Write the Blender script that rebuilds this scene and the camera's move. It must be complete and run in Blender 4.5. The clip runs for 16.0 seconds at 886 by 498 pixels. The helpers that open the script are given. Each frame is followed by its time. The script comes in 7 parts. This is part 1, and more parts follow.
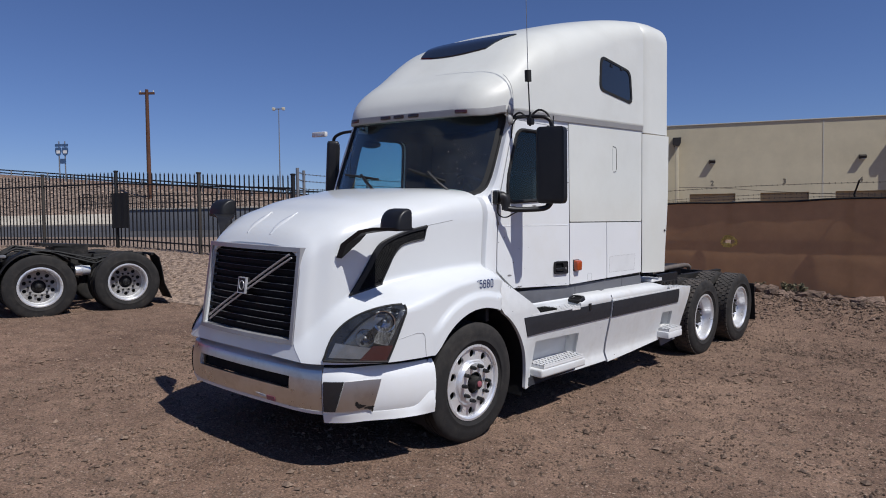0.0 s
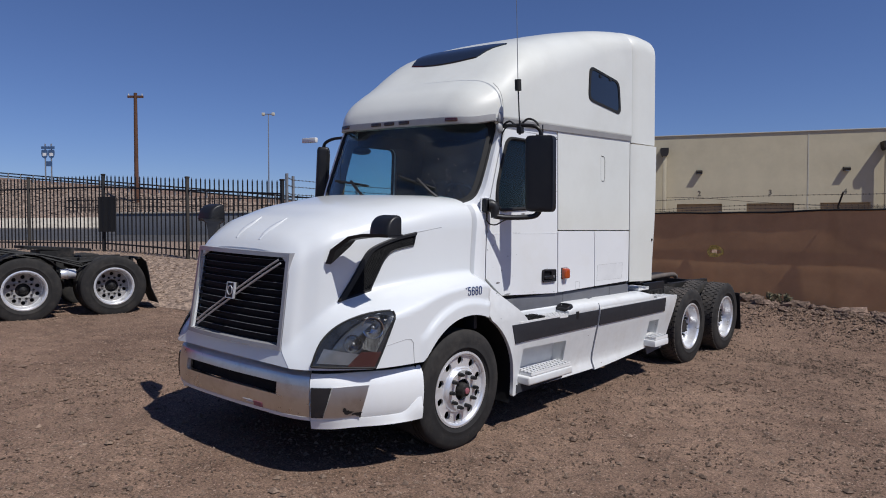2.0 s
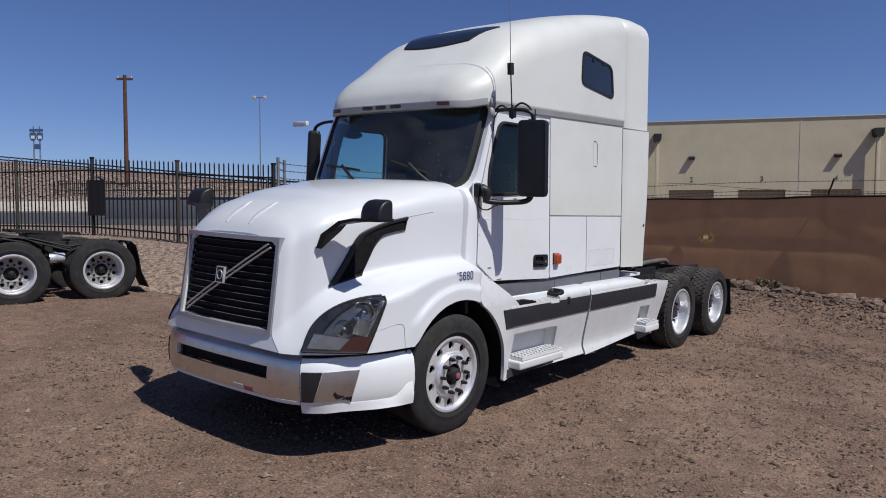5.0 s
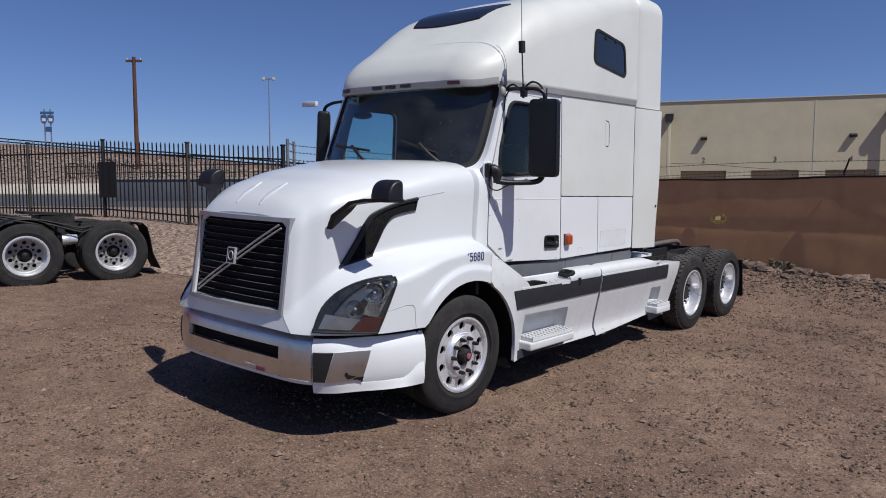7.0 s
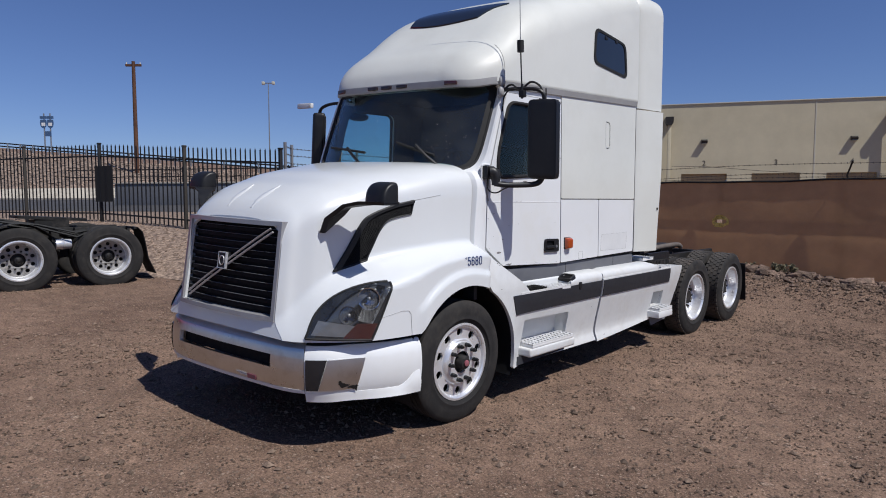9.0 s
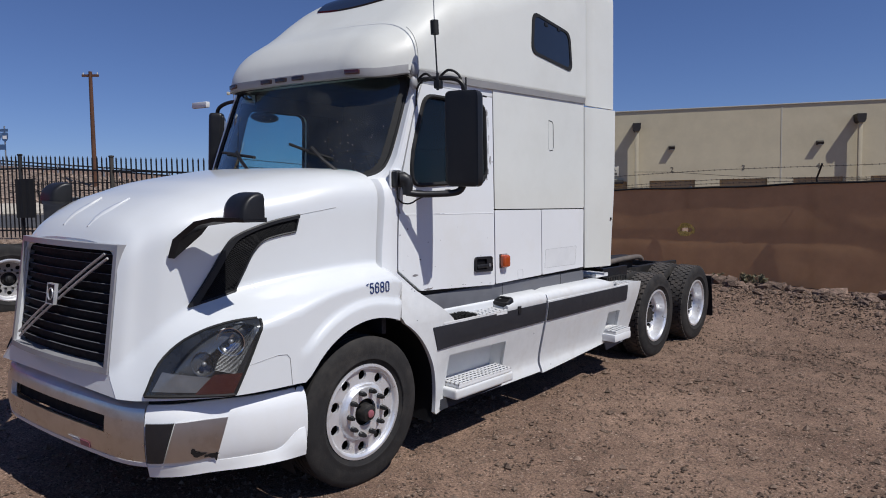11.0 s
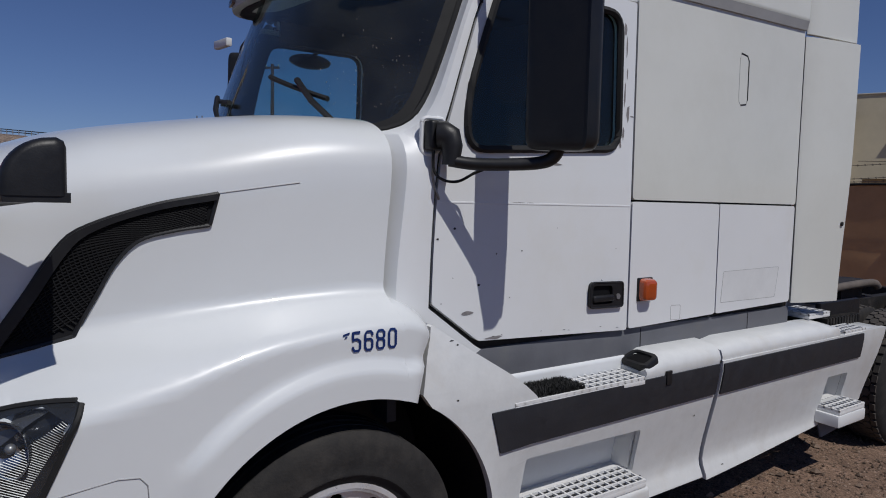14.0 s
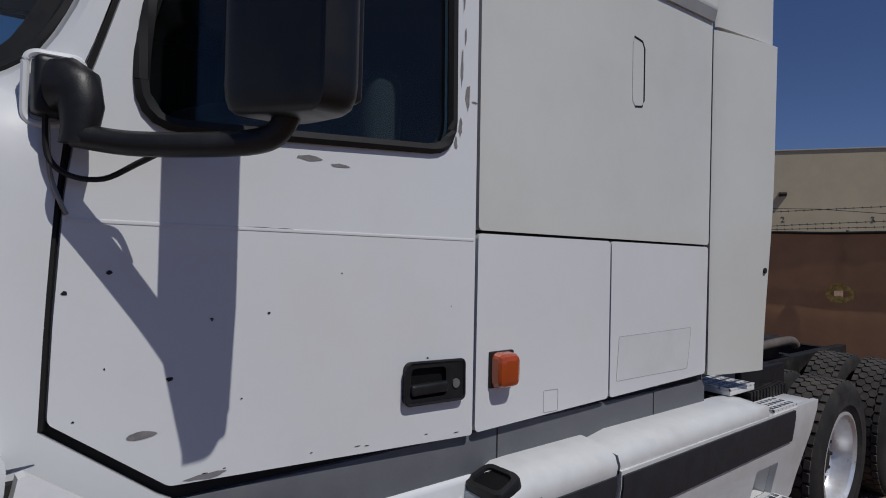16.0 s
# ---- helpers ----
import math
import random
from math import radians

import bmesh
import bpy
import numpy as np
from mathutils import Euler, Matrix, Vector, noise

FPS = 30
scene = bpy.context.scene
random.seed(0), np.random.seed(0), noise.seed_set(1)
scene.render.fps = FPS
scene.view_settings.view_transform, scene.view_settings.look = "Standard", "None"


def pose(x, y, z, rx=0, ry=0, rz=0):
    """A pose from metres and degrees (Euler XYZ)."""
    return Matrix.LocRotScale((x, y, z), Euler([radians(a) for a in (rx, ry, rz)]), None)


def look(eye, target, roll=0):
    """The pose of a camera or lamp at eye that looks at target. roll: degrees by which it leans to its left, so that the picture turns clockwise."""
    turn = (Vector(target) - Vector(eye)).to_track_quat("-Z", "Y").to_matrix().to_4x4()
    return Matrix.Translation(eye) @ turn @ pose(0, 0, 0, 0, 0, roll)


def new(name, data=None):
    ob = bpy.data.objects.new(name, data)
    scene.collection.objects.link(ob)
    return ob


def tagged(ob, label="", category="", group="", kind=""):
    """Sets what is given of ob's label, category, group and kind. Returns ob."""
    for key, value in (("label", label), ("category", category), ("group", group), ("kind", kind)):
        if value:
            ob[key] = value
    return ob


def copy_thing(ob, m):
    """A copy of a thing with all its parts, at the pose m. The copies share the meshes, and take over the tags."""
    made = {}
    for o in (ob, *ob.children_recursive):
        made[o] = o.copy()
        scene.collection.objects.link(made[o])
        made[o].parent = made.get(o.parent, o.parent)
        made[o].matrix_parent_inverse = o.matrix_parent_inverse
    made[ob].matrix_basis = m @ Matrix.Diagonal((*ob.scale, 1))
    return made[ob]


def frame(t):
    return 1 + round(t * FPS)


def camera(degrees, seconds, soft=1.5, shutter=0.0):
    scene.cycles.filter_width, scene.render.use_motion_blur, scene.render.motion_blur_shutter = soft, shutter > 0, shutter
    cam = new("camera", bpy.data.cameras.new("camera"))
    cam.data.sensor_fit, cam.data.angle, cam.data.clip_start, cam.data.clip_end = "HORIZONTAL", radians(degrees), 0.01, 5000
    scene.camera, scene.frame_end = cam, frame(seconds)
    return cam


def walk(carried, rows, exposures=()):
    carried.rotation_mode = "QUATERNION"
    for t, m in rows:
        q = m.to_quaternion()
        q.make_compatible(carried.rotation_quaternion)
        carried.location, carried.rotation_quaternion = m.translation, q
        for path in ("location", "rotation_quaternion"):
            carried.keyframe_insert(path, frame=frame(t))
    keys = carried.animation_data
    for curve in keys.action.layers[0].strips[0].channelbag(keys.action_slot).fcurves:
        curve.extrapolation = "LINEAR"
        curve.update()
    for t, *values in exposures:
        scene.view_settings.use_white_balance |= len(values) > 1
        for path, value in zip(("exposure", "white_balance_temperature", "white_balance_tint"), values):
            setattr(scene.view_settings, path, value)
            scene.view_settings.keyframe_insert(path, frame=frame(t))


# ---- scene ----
from mathutils.bvhtree import BVHTree
from mathutils.geometry import tessellate_polygon

cam = camera(69.0, 16.0, 1.0)
PATH = [
    (0, (4.711, -4.02, 1.812), (3.323, -2.582, 1.732), -0.6),
    (0.5, (4.707, -4.031, 1.809), (3.326, -2.586, 1.731), -0.4),
    (1, (4.717, -4.03, 1.815), (3.353, -2.569, 1.753), -0.4),
    (1.5, (4.718, -4.033, 1.815), (3.354, -2.572, 1.752), -0.2),
    (2, (4.722, -4.037, 1.811), (3.359, -2.574, 1.753), 0.0),
    (2.5, (4.727, -4.038, 1.816), (3.361, -2.577, 1.759), 0.1),
    (3, (4.727, -4.04, 1.813), (3.365, -2.577, 1.741), 0.3),
    (3.5, (4.721, -4.043, 1.814), (3.361, -2.579, 1.734), 0.7),
    (4, (4.713, -4.036, 1.811), (3.364, -2.562, 1.718), 0.6),
    (6.5, (4.723, -4.004, 1.804), (3.375, -2.531, 1.68), -0.2),
    (7, (4.697, -4.009, 1.797), (3.334, -2.555, 1.637), 0.1),
    (7.5, (4.713, -4.0, 1.795), (3.345, -2.551, 1.62), -0.4),
    (8, (4.698, -4.008, 1.795), (3.324, -2.566, 1.62), -0.2),
    (10.5, (4.433, -3.228, 1.777), (3.11, -1.731, 1.676), -0.3),
    (11, (4.358, -2.853, 1.807), (3.048, -1.347, 1.688), -0.8),
    (11.5, (4.275, -2.44, 1.808), (2.834, -1.055, 1.729), -0.8),
    (12, (4.046, -2.14, 1.807), (2.618, -0.74, 1.777), -0.8),
    (12.5, (3.855, -1.832, 1.796), (2.301, -0.573, 1.785), 0.1),
    (13, (3.609, -1.563, 1.8), (1.882, -0.554, 1.782), -0.4),
    (13.5, (3.278, -1.357, 1.791), (1.624, -0.235, 1.726), -0.8),
    (14, (3.185, -0.99, 1.777), (1.541, 0.141, 1.635), 1.2),
    (14.5, (2.974, -0.769, 1.715), (1.273, 0.271, 1.558), 2.2),
    (15, (2.733, -0.581, 1.708), (1.12, 0.597, 1.604), 1.1),
    (15.5, (2.674, -0.22, 1.701), (1.049, 0.945, 1.666), 2.2),
    (16, (2.552, 0.113, 1.726), (1.061, 1.445, 1.751), 1.4),
]
EXPOSURES = [(0, -0.01), (10.5, 0.02), (11.5, -0.14), (12.5, -0.31), (13.5, -0.49), (14.5, -0.70), (16, -0.80)]
walk(cam, [(t, look(eye, target, roll)) for t, eye, target, roll in PATH], EXPOSURES)

# world, sun and exposure
SUN_WAY = Vector((-0.50, -0.03, -0.735)).normalized()
world = bpy.data.worlds.new("sky")
scene.world = world
world.use_nodes = True
wn = world.node_tree
sky = wn.nodes.new("ShaderNodeTexSky")
sky.sky_type = "NISHITA"
sky.sun_disc = False
sky.sun_elevation = math.asin(-SUN_WAY.z)
sky.sun_rotation = math.atan2(-SUN_WAY.x, -SUN_WAY.y)
sky.altitude = 1200
sky.air_density = 1.0
sky.dust_density = 0.15
sky.ozone_density = 4.5
tint = wn.nodes.new("ShaderNodeVectorMath")
tint.operation = "MULTIPLY"
tint.inputs[1].default_value = (0.91, 0.968, 1.29)
wn.links.new(sky.outputs[0], tint.inputs[0])
wn.links.new(tint.outputs[0], wn.nodes["Background"].inputs[0])
wn.nodes["Background"].inputs[1].default_value = 0.062
sun_data = bpy.data.lights.new("sun", "SUN")
sun_data.energy = 4.2
sun_data.angle = radians(0.53)
sun_data.color = (1.0, 0.978, 0.95)
sun = new("sun", sun_data)
sun.matrix_world = look((0, 0, 30), Vector((0, 0, 30)) + SUN_WAY)


# ---- materials ----
def material(name, color, rough=0.5, metal=0.0, spec=0.5, coat=0.0, vary=0.08, scale=8.0, bump=0.0, bump_scale=60.0,
             second=None, blend_scale=2.0, blend_low=0.45, blend_high=0.65, per_piece=0.0, alpha=1.0):
    """A procedural surface: base colour with broad stains and fine grain, roughness that follows them, and fine relief."""
    m = bpy.data.materials.new(name)
    m.use_nodes = True
    nt = m.node_tree
    b = nt.nodes["Principled BSDF"]
    b.inputs["Roughness"].default_value = rough
    b.inputs["Metallic"].default_value = metal
    b.inputs["Specular IOR Level"].default_value = spec
    b.inputs["Coat Weight"].default_value = coat
    b.inputs["Coat Roughness"].default_value = 0.045
    co = nt.nodes.new("ShaderNodeTexCoord")
    n1 = nt.nodes.new("ShaderNodeTexNoise")
    n1.inputs["Scale"].default_value = scale
    n1.inputs["Detail"].default_value = 6
    n1.inputs["Roughness"].default_value = 0.65
    nt.links.new(co.outputs["Object"], n1.inputs["Vector"])
    ramp = nt.nodes.new("ShaderNodeMapRange")
    ramp.inputs["From Min"].default_value, ramp.inputs["From Max"].default_value = 0.3, 0.7
    ramp.inputs["To Min"].default_value, ramp.inputs["To Max"].default_value = 1 - vary, 1 + vary
    nt.links.new(n1.outputs["Fac"], ramp.inputs["Value"])
    base = nt.nodes.new("ShaderNodeRGB")
    base.outputs[0].default_value = (*color, 1)
    out = base.outputs[0]
    if second:
        n2 = nt.nodes.new("ShaderNodeTexNoise")
        n2.inputs["Scale"].default_value = blend_scale
        n2.inputs["Detail"].default_value = 8
        n2.inputs["Roughness"].default_value = 0.7
        nt.links.new(co.outputs["Object"], n2.inputs["Vector"])
        r2 = nt.nodes.new("ShaderNodeMapRange")
        r2.inputs["From Min"].default_value, r2.inputs["From Max"].default_value = blend_low, blend_high
        nt.links.new(n2.outputs["Fac"], r2.inputs["Value"])
        mx = nt.nodes.new("ShaderNodeMix")
        mx.data_type = "RGBA"
        nt.links.new(r2.outputs[0], mx.inputs["Factor"])
        nt.links.new(out, mx.inputs["A"])
        mx.inputs["B"].default_value = (*second, 1)
        out = mx.outputs["Result"]
    mul = nt.nodes.new("ShaderNodeVectorMath")
    mul.operation = "SCALE"
    nt.links.new(out, mul.inputs[0])
    nt.links.new(ramp.outputs[0], mul.inputs["Scale"])
    out = mul.outputs[0]
    if per_piece:
        info = nt.nodes.new("ShaderNodeObjectInfo")
        geo = nt.nodes.new("ShaderNodeNewGeometry")
        add = nt.nodes.new("ShaderNodeMath")
        nt.links.new(info.outputs["Random"], add.inputs[0])
        nt.links.new(geo.outputs["Random Per Island"], add.inputs[1])
        r3 = nt.nodes.new("ShaderNodeMapRange")
        r3.inputs["From Max"].default_value = 2.0
        r3.inputs["To Min"].default_value, r3.inputs["To Max"].default_value = 1 - per_piece, 1 + per_piece
        nt.links.new(add.outputs[0], r3.inputs["Value"])
        mul2 = nt.nodes.new("ShaderNodeVectorMath")
        mul2.operation = "SCALE"
        nt.links.new(out, mul2.inputs[0])
        nt.links.new(r3.outputs[0], mul2.inputs["Scale"])
        out = mul2.outputs[0]
    nt.links.new(out, b.inputs["Base Color"])
    rr = nt.nodes.new("ShaderNodeMapRange")
    rr.inputs["From Min"].default_value, rr.inputs["From Max"].default_value = 0.3, 0.7
    rr.inputs["To Min"].default_value, rr.inputs["To Max"].default_value = max(0.02, rough * 0.85), min(1.0, rough * 1.2)
    nt.links.new(n1.outputs["Fac"], rr.inputs["Value"])
    nt.links.new(rr.outputs[0], b.inputs["Roughness"])
    if bump:
        n3 = nt.nodes.new("ShaderNodeTexNoise")
        n3.inputs["Scale"].default_value = bump_scale
        n3.inputs["Detail"].default_value = 5
        nt.links.new(co.outputs["Object"], n3.inputs["Vector"])
        bp = nt.nodes.new("ShaderNodeBump")
        bp.inputs["Strength"].default_value = min(1.0, bump)
        bp.inputs["Distance"].default_value = 0.01
        nt.links.new(n3.outputs["Fac"], bp.inputs["Height"])
        nt.links.new(bp.outputs[0], b.inputs["Normal"])
    return m


def glass(name, tint, rough=0.02, haze=0.0, dust=(0.5, 0.5, 0.5), gloss=0.04):
    """Thin tinted glass: a clear share tinted by the pane, a share of dust, and a glossy share by the angle."""
    m = bpy.data.materials.new(name)
    m.use_nodes = True
    nt = m.node_tree
    nt.nodes.remove(nt.nodes["Principled BSDF"])
    tr = nt.nodes.new("ShaderNodeBsdfTransparent")
    tr.inputs["Color"].default_value = (*tint, 1)
    gl = nt.nodes.new("ShaderNodeBsdfGlossy")
    gl.inputs["Roughness"].default_value = rough
    facing = nt.nodes.new("ShaderNodeLayerWeight")
    facing.inputs["Blend"].default_value = 0.5
    steep = nt.nodes.new("ShaderNodeMath")
    steep.operation = "POWER"
    steep.inputs[1].default_value = 5.0
    nt.links.new(facing.outputs["Facing"], steep.inputs[0])
    share = nt.nodes.new("ShaderNodeMapRange")
    share.inputs["To Min"].default_value = gloss
    nt.links.new(steep.outputs[0], share.inputs["Value"])
    mx = nt.nodes.new("ShaderNodeMixShader")
    nt.links.new(share.outputs[0], mx.inputs[0])
    clear = tr.outputs[0]
    if haze:
        df = nt.nodes.new("ShaderNodeBsdfDiffuse")
        df.inputs["Color"].default_value = (*dust, 1)
        co = nt.nodes.new("ShaderNodeTexCoord")
        nz = nt.nodes.new("ShaderNodeTexNoise")
        nz.inputs["Scale"].default_value = 6.0
        nz.inputs["Detail"].default_value = 8
        nt.links.new(co.outputs["Object"], nz.inputs["Vector"])
        amount = nt.nodes.new("ShaderNodeMapRange")
        amount.inputs["From Min"].default_value, amount.inputs["From Max"].default_value = 0.3, 0.7
        amount.inputs["To Min"].default_value, amount.inputs["To Max"].default_value = haze * 0.5, haze * 1.5
        nt.links.new(nz.outputs["Fac"], amount.inputs["Value"])
        dm = nt.nodes.new("ShaderNodeMixShader")
        nt.links.new(amount.outputs[0], dm.inputs[0])
        nt.links.new(clear, dm.inputs[1])
        nt.links.new(df.outputs[0], dm.inputs[2])
        clear = dm.outputs[0]
    nt.links.new(clear, mx.inputs[1])
    nt.links.new(gl.outputs[0], mx.inputs[2])
    nt.links.new(mx.outputs[0], nt.nodes["Material Output"].inputs["Surface"])
    return m


WHITE = material("white_truck_paint", (0.745, 0.76, 0.765), 0.40, 0, 0.5, 0.6, 0.02, 1.6, 0.02, 9, (0.69, 0.685, 0.64), 1.1, 0.5, 0.85)
HOOD_WHITE = material("white_hood_paint", (0.675, 0.695, 0.70), 0.34, 0, 0.5, 0.7, 0.02, 1.6, 0.015, 7, (0.655, 0.655, 0.625), 1.1, 0.5, 0.85)
SLEEPER_WHITE = material("chalky_white_paint", (0.66, 0.667, 0.62), 0.42, 0, 0.5, 0.35, 0.025, 1.3, 0.02, 9, (0.60, 0.60, 0.545), 0.9, 0.45, 0.75)
# Dust blotches; base also darkened for shade on the inward-tucked fairings.
WHITE_DUSTY_SHADED = material("dusty_shaded_white_paint", (0.63, 0.64, 0.635), 0.45, 0, 0.5, 0.3, 0.05, 14, 0.05, 35, (0.56, 0.53, 0.48), 2.6, 0.52, 0.86)
WHITE_FADED = material("faded_white_paint", (0.68, 0.69, 0.69), 0.5, 0, 0.5, 0.0, 0.04, 4, 0.02, 30, (0.62, 0.63, 0.63), 5, 0.45, 0.75)
WHITE_WORN = material("worn_white_paint", (0.70, 0.70, 0.69), 0.45, 0, 0.5, 0.0, 0.04, 5, 0.06, 40, (0.58, 0.55, 0.5), 4.0, 0.56, 0.9)
GREY_TRIM = material("dark_grey_trim", (0.021, 0.022, 0.027), 0.6, 0, 0.4, 0, 0.12, 12, 0.08, 150, (0.034, 0.034, 0.037), 5, 0.5, 0.8)
SILL_GREY = material("grey_sill_paint", (0.13, 0.135, 0.15), 0.5, 0, 0.4, 0, 0.1, 6, 0.05, 80, (0.14, 0.14, 0.14), 3, 0.5, 0.7)
BLACK_PLASTIC = material("black_plastic", (0.011, 0.011, 0.012), 0.45, 0, 0.4, 0, 0.2, 20, 0.06, 260, (0.024, 0.024, 0.026), 6, 0.55, 0.8)
MIRROR_BLACK = material("worn_mirror_plastic", (0.010, 0.010, 0.011), 0.42, 0, 0.4, 0, 0.25, 9, 0.05, 200, (0.020, 0.020, 0.021), 4, 0.5, 0.8)
BLACK_RUBBER = material("black_rubber", (0.014, 0.014, 0.014), 0.65, 0, 0.35, 0, 0.2, 25)
TYRE = material("tyre_rubber", (0.020, 0.019, 0.019), 0.8, 0, 0.3, 0, 0.25, 14, 0.2, 120, (0.05, 0.045, 0.040), 5, 0.45, 0.8)
TREAD = material("dusty_tread_rubber", (0.06, 0.055, 0.05), 0.85, 0, 0.3, 0, 0.25, 14, 0.2, 120, (0.12, 0.10, 0.085), 6, 0.45, 0.75)
CHROME = material("dull_chrome", (0.62, 0.61, 0.60), 0.30, 1, 0.5, 0, 0.06, 6, 0.03, 30, (0.45, 0.42, 0.40), 5, 0.5, 0.8)
BRIGHT_TRIM = material("bright_silver_trim", (0.62, 0.62, 0.63), 0.35, 0.55, 0.5, 0, 0.05, 10, 0.02, 60, (0.5, 0.49, 0.48), 8, 0.5, 0.8)
FRAME_GREY = material("silver_grille_paint", (0.36, 0.36, 0.37), 0.42, 0.35, 0.5, 0, 0.06, 6, 0.03, 30, (0.28, 0.275, 0.27), 5, 0.5, 0.8)
MARKER = material("brown_marker_lens", (0.028, 0.014, 0.012), 0.25, 0, 0.5, 0.3, 0.1, 20)
VISOR_GREY = material("grey_visor_strip", (0.33, 0.33, 0.33), 0.5, 0, 0.5, 0, 0.1, 6)
ALU = material("polished_aluminium", (0.78, 0.79, 0.81), 0.30, 0.55, 0.5, 0, 0.06, 10, 0.04, 60, (0.55, 0.53, 0.5), 8, 0.5, 0.8)
GRILLE_BLACK = material("black_grille_plastic", (0.005, 0.005, 0.006), 0.7, 0, 0.2, 0, 0.2, 20)
STEEL_DARK = material("greasy_dark_steel", (0.022, 0.021, 0.02), 0.6, 0.3, 0.4, 0, 0.3, 10, 0.2, 60, (0.06, 0.05, 0.042), 5, 0.5, 0.75)
# Darker copy of the wheel alloy: shade inside the red truck's rims as colour.
DISC_GREY = material("shaded_wheel_disc", (0.36, 0.35, 0.34), 0.45, 0.5, 0.5, 0, 0.2, 9, 0.1, 60, (0.22, 0.20, 0.18), 6, 0.45, 0.7)
DISC_DARK = material("smoked_lamp_trim", (0.17, 0.175, 0.185), 0.25, 0.7, 0.5, 0, 0.1, 12)
DUSTY_STEEL = material("dusty_grey_steel", (0.125, 0.105, 0.09), 0.7, 0.1, 0.4, 0, 0.2, 8, 0.1, 60, (0.17, 0.15, 0.13), 5, 0.45, 0.7)
STEEL_GREY = material("bare_grey_steel", (0.30, 0.30, 0.30), 0.45, 0.7, 0.5, 0, 0.15, 12, 0.1, 60)
AMBER = material("amber_lens", (0.40, 0.062, 0.008), 0.18, 0, 0.6, 0.6, 0.08, 20, 0.1, 120)
RED_LENS = material("red_lens", (0.055, 0.008, 0.007), 0.18, 0, 0.6, 0.6, 0.08, 20, 0.1, 120)
LAMP_INNER = material("lamp_reflector", (0.62, 0.63, 0.65), 0.18, 1, 0.5, 0, 0.05, 12)
LAMP_DARK = material("lamp_housing_dark", (0.022, 0.024, 0.028), 0.28, 0.3, 0.5, 0, 0.2, 12)
LENS = glass("clear_lamp_lens", (0.80, 0.83, 0.86), 0.03, 0.02, (0.55, 0.57, 0.6))
WINDSCREEN = glass("windscreen_glass", (0.78, 0.90, 0.92), 0.02, 0.020, (0.5, 0.47, 0.42))
DARK_GLASS = glass("tinted_side_glass", (0.70, 0.84, 0.86), 0.02, 0.006, (0.4, 0.4, 0.42), 0.025)
ROOF_GLASS = material("dark_roof_glass", (0.012, 0.014, 0.018), 0.12, 0, 0.5, 0.4, 0.1, 4)
INTERIOR = material("dark_cab_interior", (0.03, 0.03, 0.032), 0.8, 0, 0.3, 0, 0.2, 8, 0.1, 80)
BLUE_INK = material("blue_vinyl", (0.004, 0.022, 0.12), 0.4, 0, 0.5, 0, 0.08, 20)
RED_PAINT = material("red_truck_paint", (0.36, 0.012, 0.022), 0.35, 0, 0.5, 0.3, 0.1, 2, 0.02, 12, (0.27, 0.012, 0.02), 2, 0.5, 0.8)
RED_CAP = material("red_hub_cap", (0.30, 0.10, 0.12), 0.4, 0, 0.5, 0, 0.1, 10)
SCUFF = material("bare_patch_grey", (0.22, 0.21, 0.21), 0.7, 0, 0.3, 0, 0.25, 40)


# ---- mesh helpers ----
def link(name, bm, mat, smooth=40.0):
    me = bpy.data.meshes.new(name)
    bmesh.ops.recalc_face_normals(bm, faces=bm.faces)
    bm.to_mesh(me)
    bm.free()
    me.materials.append(mat)
    if smooth:
        me.polygons.foreach_set("use_smooth", [True] * len(me.polygons))
        me.set_sharp_from_angle(angle=radians(smooth))
    return new(name, me)


SKEW = 0.115


def part(name, bm, mat, parent, label="", smooth=40.0, upright=False):
    """One mesh under a thing or a part, in the thing's own axes."""
    top = parent
    while top.parent:
        top = top.parent
    if top.get("wide"):
        for v in bm.verts:
            x = min(abs(v.co.x), 1.05) * top["wide"] + max(0.0, abs(v.co.x) - 1.05) * 1.09
            taper = 0.0384 * ((0.5 if upright else v.co.z) - 1.6) * min(1.0, x / 0.9)
            x = math.copysign(x - taper, v.co.x)
            v.co = (x, v.co.y + SKEW * min(0.0, (math.copysign(0.96, x) if upright else x) - 0.52), v.co.z)
    ob = link(name, bm, mat, smooth)
    ob.parent = parent
    if label:
        tagged(ob, label)
    return ob


def thicken(ob, thick, offset=-1.0, angle=50.0):
    """Give a shell its thickness, with crisp rims."""
    sol = ob.modifiers.new("thickness", "SOLIDIFY")
    sol.thickness, sol.offset = thick, offset
    cut = ob.modifiers.new("crisp_rim", "EDGE_SPLIT")
    cut.split_angle = radians(angle)


def thing(name, at, label, category, group="", kind="", turn=0.0):
    ob = new(name)
    ob.empty_display_size = 0.1
    ob.matrix_world = pose(*at, 0, 0, turn)
    return tagged(ob, label, category, group, kind)


def box(bm, lo, hi, bevel=0.0, seg=2, m=None):
    r = bmesh.ops.create_cube(bm, size=1.0)
    vs = r["verts"]
    lo, hi = Vector(lo), Vector(hi)
    for v in vs:
        v.co = Vector([(lo[k] + hi[k]) / 2 + v.co[k] * (hi[k] - lo[k]) for k in range(3)])
    if bevel:
        es = list({e for v in vs for e in v.link_edges})
        r = bmesh.ops.bevel(bm, geom=es, offset=bevel, segments=seg, affect="EDGES", profile=0.6)
        vs = list({v for f in r["faces"] for v in f.verts} | {v for v in vs if v.is_valid})
    if m is not None:
        bmesh.ops.transform(bm, matrix=m, verts=[v for v in vs if v.is_valid])
    return bm


def slab(lo, hi, bevel=0.0, seg=2, m=None):
    return box(bmesh.new(), lo, hi, bevel, seg, m)


